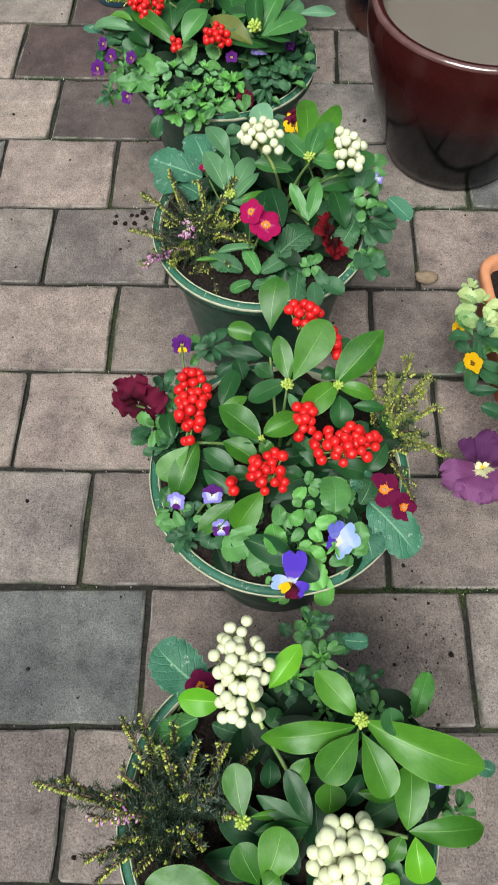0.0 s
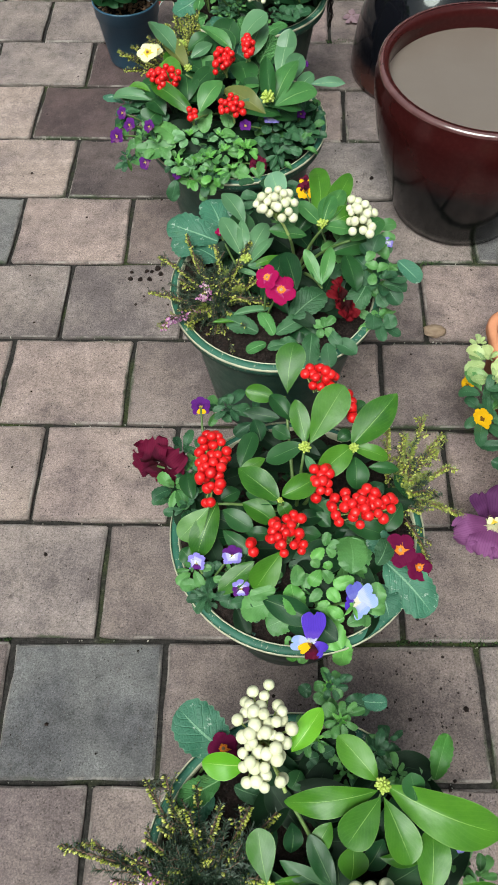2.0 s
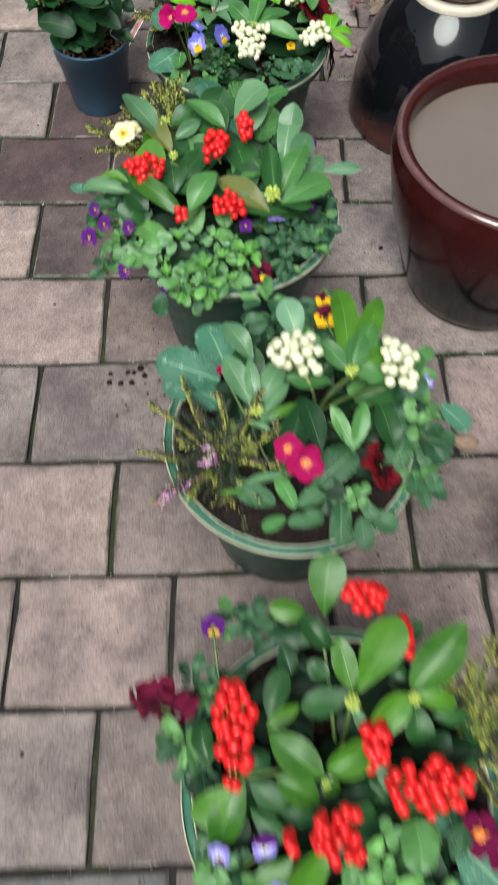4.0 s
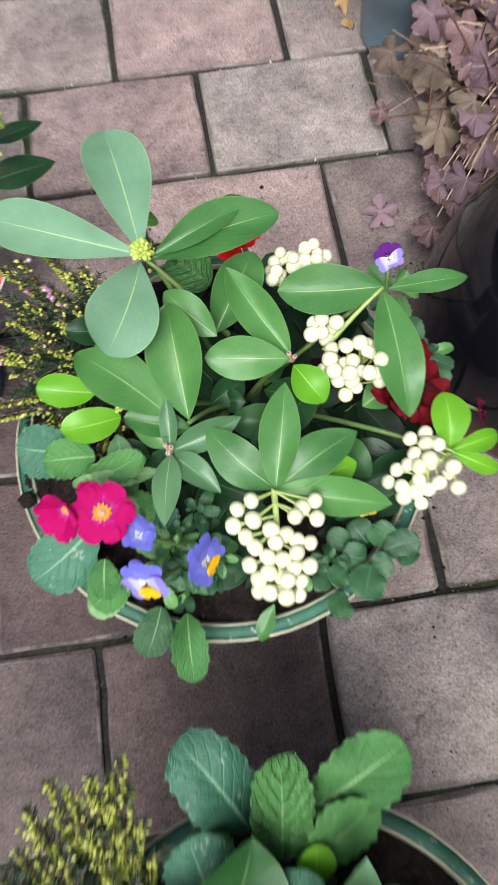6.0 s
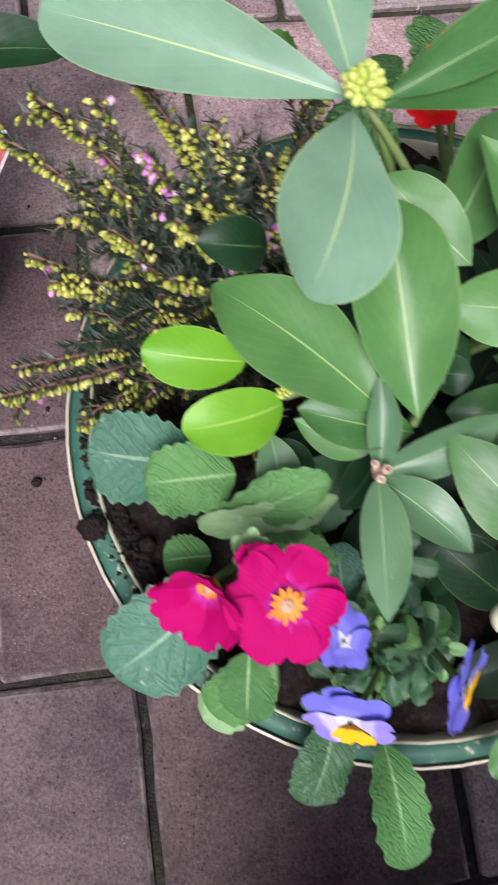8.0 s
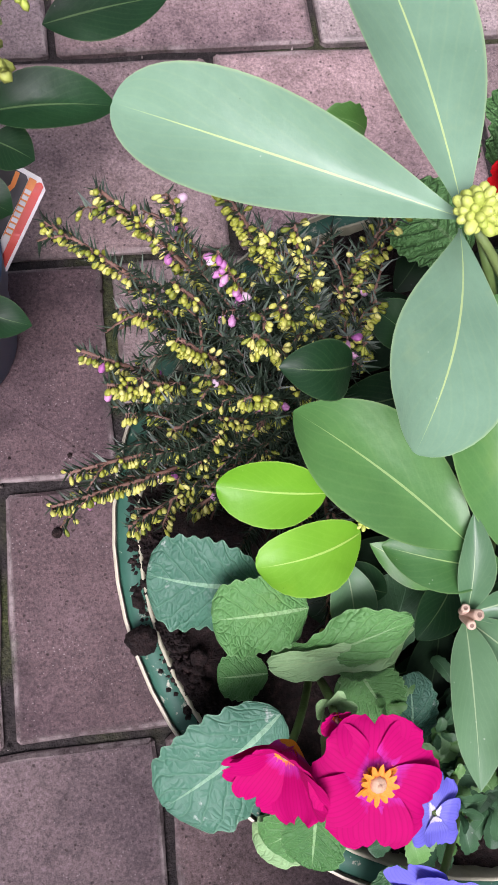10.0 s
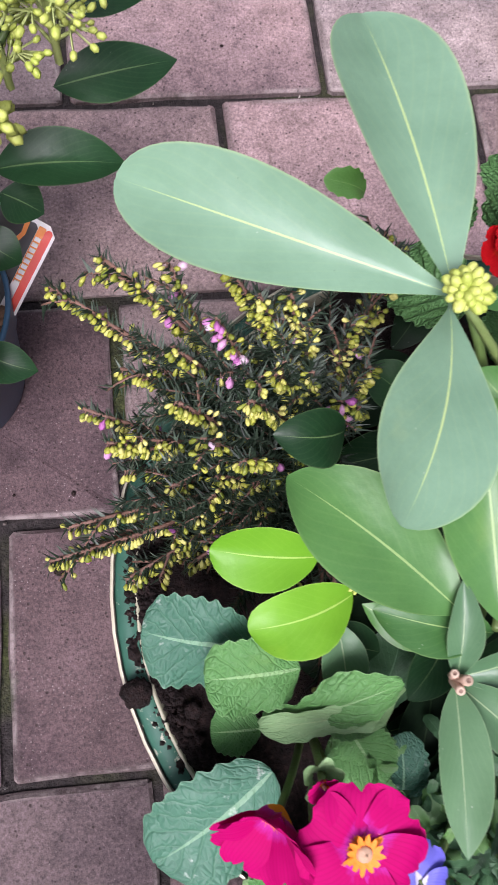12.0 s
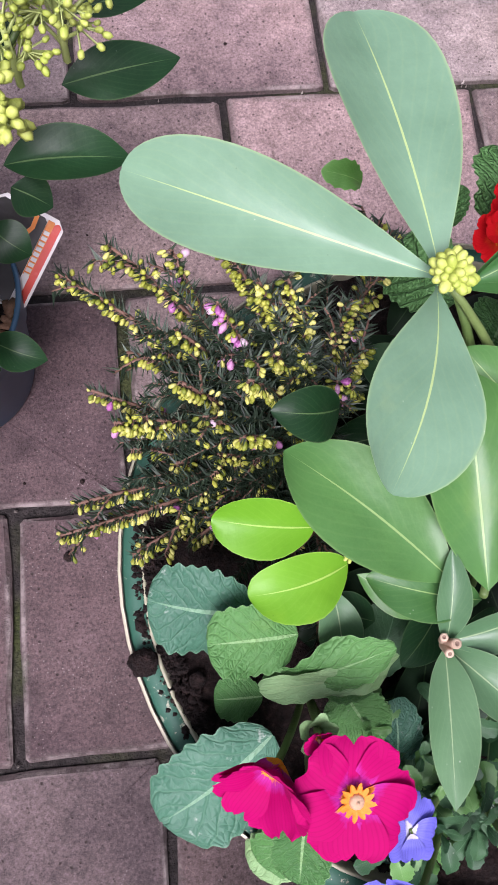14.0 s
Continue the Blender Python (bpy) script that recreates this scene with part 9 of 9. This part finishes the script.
leaf(variegated_plant, (0.395, 1.384, 0.100), (0.343, 1.393, 0.123), 0.016, 'deep')
leaf(variegated_plant, (0.417, 1.400, 0.100), (0.422, 1.455, 0.156), 0.016, 'deep')
leaf(variegated_plant, (0.397, 1.371, 0.100), (0.350, 1.347, 0.157), 0.016, 'mid')
leaf(variegated_plant, (0.397, 1.371, 0.100), (0.370, 1.356, 0.121), 0.016, 'deep')
leaf(variegated_plant, (0.426, 1.397, 0.100), (0.456, 1.443, 0.158), 0.016, 'variegated')
leaf(variegated_plant, (0.433, 1.389, 0.100), (0.490, 1.420, 0.139), 0.016, 'deep')
leaf(variegated_plant, (0.400, 1.393, 0.100), (0.354, 1.435, 0.159), 0.016, 'variegated')
leaf(variegated_plant, (0.435, 1.376, 0.100), (0.486, 1.367, 0.132), 0.016, 'variegated')
leaf(variegated_plant, (0.402, 1.395, 0.100), (0.369, 1.435, 0.111), 0.016, 'deep')
leaf(variegated_plant, (0.412, 1.360, 0.100), (0.407, 1.329, 0.132), 0.016, 'deep')
leaf(variegated_plant, (0.433, 1.372, 0.100), (0.461, 1.360, 0.136), 0.016, 'mid')
leaf(variegated_plant, (0.415, 1.400, 0.100), (0.416, 1.432, 0.121), 0.016, 'mid')
leaf(variegated_plant, (0.395, 1.378, 0.100), (0.347, 1.374, 0.156), 0.016, 'mid')


# ---------------------------------------------------------------- pavers, one by one
LINES = [-1.572, -1.396, -1.222, -1.048, -0.874, -0.698, -0.529, -0.353, -0.18, -0.009, 0.166, 0.345, 0.519, 0.694, 0.87, 1.043, 1.222, 1.389, 1.56, 1.735, 1.909, 2.084, 2.259, 2.433, 2.608]
SLOPES = [-0.04, -0.04, -0.04, -0.04, -0.04, -0.04, -0.044, -0.05, -0.058, -0.058, -0.06, -0.05, -0.066, -0.074, -0.084, -0.07, -0.058, -0.06, -0.062, -0.062, -0.062, -0.062, -0.062, -0.062, -0.062]
STARTS = [0.08, 0.17, 0.02, 0.13, 0.06, 0.028, -0.091, -0.178, -0.29, -0.158, -0.279, -0.175, -0.085, -0.171, -0.29, -0.181, 0.145, 0.053, 0.17, 0.08, 0.19, 0.03, 0.12, 0.22]
WIDTHS = [0.209, 0.209, 0.209, 0.209, 0.209, 0.209, 0.209, 0.209, 0.209, 0.209, 0.2105, 0.2145, 0.214, 0.2185, 0.2195, 0.2235, 0.2205, 0.2232, 0.222, 0.222, 0.222, 0.222, 0.222, 0.222]
GAP = 0.0068
PAVING = tagged(new("pavement"), label="weathered red-brown and grey clay pavers laid in staggered rows", category="pavement", kind="structure")
rng = random.Random(21)


def paver_mesh(w, d, seed):
    """A block with chamfered, chipped and uneven top edges."""
    r = random.Random(seed)
    c = 0.0026
    spots = [(-1, -0.965), (-0.97, -1), (-0.6, -1), (-0.2, -1), (0.25, -1), (0.65, -1), (0.97, -1), (1, -0.965), (1, -0.5), (1, 0.05), (1, 0.55), (1, 0.965), (0.97, 1), (0.6, 1), (0.15, 1), (-0.3, 1), (-0.7, 1), (-0.97, 1), (-1, 0.965), (-1, 0.5), (-1, 0.0), (-1, -0.55)]
    wob = [(r.uniform(-1, 1) * 0.0016, r.uniform(-1, 1) * 0.0016, r.uniform(0.5, 1.5) if r.random() < 0.9 else 2.2) for _ in spots]
    verts, faces = [], []
    for z, inset in ((-0.03, 0.0), (-c, 0.0), (0.0, c)):
        for (sx, sy), (jx, jy, chip) in zip(spots, wob):
            ix = math.copysign(inset * chip, sx) if abs(sx) == 1 else 0
            iy = math.copysign(inset * chip, sy) if abs(sy) == 1 else 0
            verts.append((sx * w / 2 - ix + jx, sy * d / 2 - iy + jy, z * (1.0 if z < -0.01 else chip * 0.9) + (r.uniform(-1, 0.5) * 0.001 if z == 0 else 0)))
    verts.append((0, 0, 0.0006))
    n = len(spots)
    for k in range(2):
        for i in range(n):
            j = (i + 1) % n
            faces.append((k * n + i, k * n + j, k * n + n + j, k * n + n + i))
    for i in range(n):
        faces.append((2 * n + i, 2 * n + (i + 1) % n, 3 * n))
    return mesh_of("paver", verts, faces, "paver", False)


TAN, PINK, BROWN, GREY, DUN = (0.305, 0.228, 0.206), (0.280, 0.206, 0.190), (0.205, 0.155, 0.145), (0.165, 0.150, 0.149), (0.240, 0.188, 0.176)
# two darkest tones: brown clay with shade beside the last planter mixed in
DARK, SHADED_UMBER, ROSE, CHALK = (0.104, 0.076, 0.075), (0.088, 0.058, 0.058), (0.292, 0.208, 0.198), (0.280, 0.228, 0.212)
KNOWN = {
    (5, -2): (0.180, 0.135, 0.130), (5, -1): BROWN, (6, -1): (0.130, 0.121, 0.124), (6, 0): BROWN, (6, 1): BROWN, (7, -1): DUN, (7, 0): BROWN, (7, 2): BROWN,
    (8, -1): TAN, (8, 0): PINK, (9, -1): PINK, (9, 0): BROWN, (9, 2): BROWN, (10, -1): DUN, (10, 0): (0.185, 0.145, 0.140), (11, -1): PINK, (11, 0): (0.170, 0.125, 0.117),
    (12, -2): TAN, (12, -1): DARK, (12, 0): (0.112, 0.078, 0.075), (12, 1): (0.330, 0.270, 0.256), (12, 2): DUN, (11, 1): DUN, (10, 1): BROWN, (10, 2): BROWN, (11, 2): DUN, (13, -1): SHADED_UMBER, (13, 0): SHADED_UMBER, (13, 1): TAN, (13, 2): DUN, (14, -1): DUN,
    (14, 0): SHADED_UMBER, (14, 1): BROWN, (15, -1): DUN, (15, -2): DUN, (15, 0): PINK, (15, 1): ROSE, (15, 2): BROWN, (16, -2): DUN, (16, -1): ROSE, (16, 0): CHALK, (16, 1): DUN,
    (17, 0): ROSE, (17, -1): DUN, (17, 1): DUN, (18, -2): DUN, (18, -1): BROWN, (18, 0): PINK,
}
TONES = (TAN, PINK, PINK, BROWN, BROWN, GREY, DUN, DUN)
far = ([], [])


def edge(y, slope, x):
    """The y of a joint line at x: it slants near the planters and runs straight further out."""
    return y + slope * max(-0.8, min(0.8, x))


def courses():
    """Rows of pavers: the ones by the planters, then even ones out to the walls."""
    for row, (y0, y1) in enumerate(zip(LINES, LINES[1:])):
        yield row, y0, y1, SLOPES[row], SLOPES[row + 1], STARTS[row], WIDTHS[row]
    for n in range(20):
        y = LINES[0] - 0.174 * n
        if y > -4.1:
            yield -1 - n, y - 0.174, y, SLOPES[0], SLOPES[0], 0.11 * (n % 2), 0.212
        y = LINES[-1] + 0.174 * n
        if y < 4.9:
            yield 100 + n, y, y + 0.174, SLOPES[-1], SLOPES[-1], 0.11 * (n % 2), 0.212


for row, y0, y1, s0, s1, start, step in courses():
    depth = y1 - y0 - GAP
    kinds = [paver_mesh(step - GAP, depth, row * 10 + k) for k in range(4)]
    for k in range(-22, 22):
        x = start + step * (k + 0.5)
        low, high = edge(y0, s0, x), edge(y1, s1, x)
        y, slant = (low + high) / 2, (s0 + s1) / 2 if abs(x) < 0.8 else 0.0
        z = rng.uniform(-0.0015, 0.0015)
        place = pose(x, y, z, rng.uniform(-0.35, 0.35), rng.uniform(-0.35, 0.35), math.degrees(slant) + rng.uniform(-0.5, 0.5)) @ Matrix.Diagonal((1, (high - low - GAP) / depth, 1, 1))
        me = rng.choice(kinds)
        if -0.95 < x < 1.05 and -1.1 < y < 2.2:
            ob = new("paver", me)
            ob.matrix_world = place
            ob.parent = PAVING
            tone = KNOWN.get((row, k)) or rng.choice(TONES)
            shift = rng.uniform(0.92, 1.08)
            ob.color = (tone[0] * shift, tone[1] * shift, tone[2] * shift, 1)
        elif abs(x) < 4.4:
            s = len(far[0])
            far[0].extend(place @ v.co for v in me.vertices)
            far[1].extend(tuple(i + s for i in p.vertices) for p in me.polygons)
rest = new("outer_pavers", mesh_of("outer_pavers", *far, "paver_far", False))
rest.parent = PAVING
tagged(rest, kind="stuff")

# moss cushions and grit in the joints
verts, faces, bits = [], [], ([], [])
for x0, x1, y, wide, n in ((0.225, 0.30, -0.362, 0.003, 160), (0.31, 0.375, -0.362, 0.0035, 200), (0.10, 0.22, -0.355, 0.0025, 60), (0.25, 0.36, 1.034, 0.004, 120), (-0.36, -0.30, -0.337, 0.003, 40), (0.24, 0.40, 0.326, 0.003, 70), (0.38, 0.42, 0.94, 0.004, 60)):
    for _ in range(n):
        p = Vector((rng.uniform(x0, x1), y + rng.gauss(0, wide), -0.004))
        s, k, turn = rng.uniform(0.0008, 0.0022), len(verts), rng.uniform(0, 6)
        for i in range(5):
            a = turn + 6.283 * i / 5
            verts.append(p + Vector((math.cos(a), math.sin(a), 0)) * s)
        verts.append(p + Vector((rng.uniform(-0.4, 0.4), rng.uniform(-0.4, 0.4), 1.6)) * s + UP * 0.002)
        faces.extend((k + i, k + (i + 1) % 5, k + 5) for i in range(5))
tagged(new("joint_moss", mesh_of("joint_moss", verts, faces, "moss", False)), label="small cushions of green moss in the paver joints", category="moss", kind="stuff")
for _ in range(340):
    row = rng.randrange(6, 18)
    x = rng.uniform(-0.42, 0.55)
    p = Vector((x, edge(LINES[row], SLOPES[row], x) + rng.gauss(0, 0.0032), -0.0035))
    s, k, turn = rng.uniform(0.0006, 0.0019), len(bits[0]), rng.uniform(0, 6)
    for i in range(4):
        a = turn + 6.283 * i / 4
        bits[0].append(p + Vector((math.cos(a), math.sin(a) * 0.7, 0)) * s * rng.uniform(0.6, 1.2))
    bits[0].append(p + UP * (s * 0.6 + 0.0035))
    bits[1].extend((k + i, k + (i + 1) % 4, k + 4) for i in range(4))
tagged(new("joint_grit", mesh_of("joint_grit", *bits, "grit", False)), label="pale grains of grit lying in the paver joints", category="grit", kind="stuff")

# crumbs and clods of compost on pavers
CLODS = [(-0.167, 0.314), (-0.149, 0.311), (-0.132, 0.311), (-0.112, 0.323), (-0.128, 0.33), (-0.118, 0.337), (-0.138, 0.331), (0.301, 0.558), (-0.165, 0.33), (0.218, 0.325), (-0.128, 0.845)]
verts, faces = [], []
for cx, cy, spread, n in ((-0.03, 0.36, 0.05, 26), (-0.13, 0.30, 0.03, 14), (0.26, -0.47, 0.07, 150), (0.10, -0.47, 0.09, 70), (-0.20, -0.45, 0.14, 18), (0.08, 0.2, 0.35, 70), (-0.25, 0.0, 0.16, 24), (0.30, 0.2, 0.12, 30), (-0.13, 0.86, 0.05, 10), (0.25, 0.68, 0.06, 14), (0.2, 0.05, 0.2, 30), (-0.2, 0.3, 0.4, 25), (-0.15, 0.8, 0.25, 30), (0.15, 1.2, 0.3, 30)):
    for _ in range(n):
        p = Vector((cx + rng.gauss(0, spread), cy + rng.gauss(0, spread), 0.001))
        s = abs(rng.gauss(0, 0.0011)) + 0.0006
        k = len(verts)
        turn = rng.uniform(0, 6)
        for i in range(5):
            a = turn + 6.283 * i / 5
            verts.append(p + Vector((math.cos(a), math.sin(a), 0)) * s * rng.uniform(0.7, 1.2))
        verts.append(p + UP * s * 0.9)
        faces.extend((k + i, k + (i + 1) % 5, k + 5) for i in range(5))
for cx, cy in CLODS:
    k, s, turn = len(verts), rng.uniform(0.0035, 0.006), rng.uniform(0, 6)
    for ring, lift in ((1.0, 0.0), (0.7, 0.55)):
        for i in range(8):
            a = turn + 6.283 * i / 8
            verts.append(Vector((cx, cy, 0.001)) + Vector((math.cos(a), math.sin(a), 0)) * s * ring * rng.uniform(0.75, 1.2) + UP * s * lift)
    verts.append(Vector((cx, cy, 0.001)) + UP * s * 0.75)
    faces.extend((k + i, k + (i + 1) % 8, k + 8 + (i + 1) % 8, k + 8 + i) for i in range(8))
    faces.extend((k + 8 + i, k + 8 + (i + 1) % 8, k + 16) for i in range(8))
tagged(new("compost_crumbs", mesh_of("compost_crumbs", verts, faces, "soil", False)), label="scattered crumbs of dark compost on the pavers", category="soil crumbs", kind="stuff")
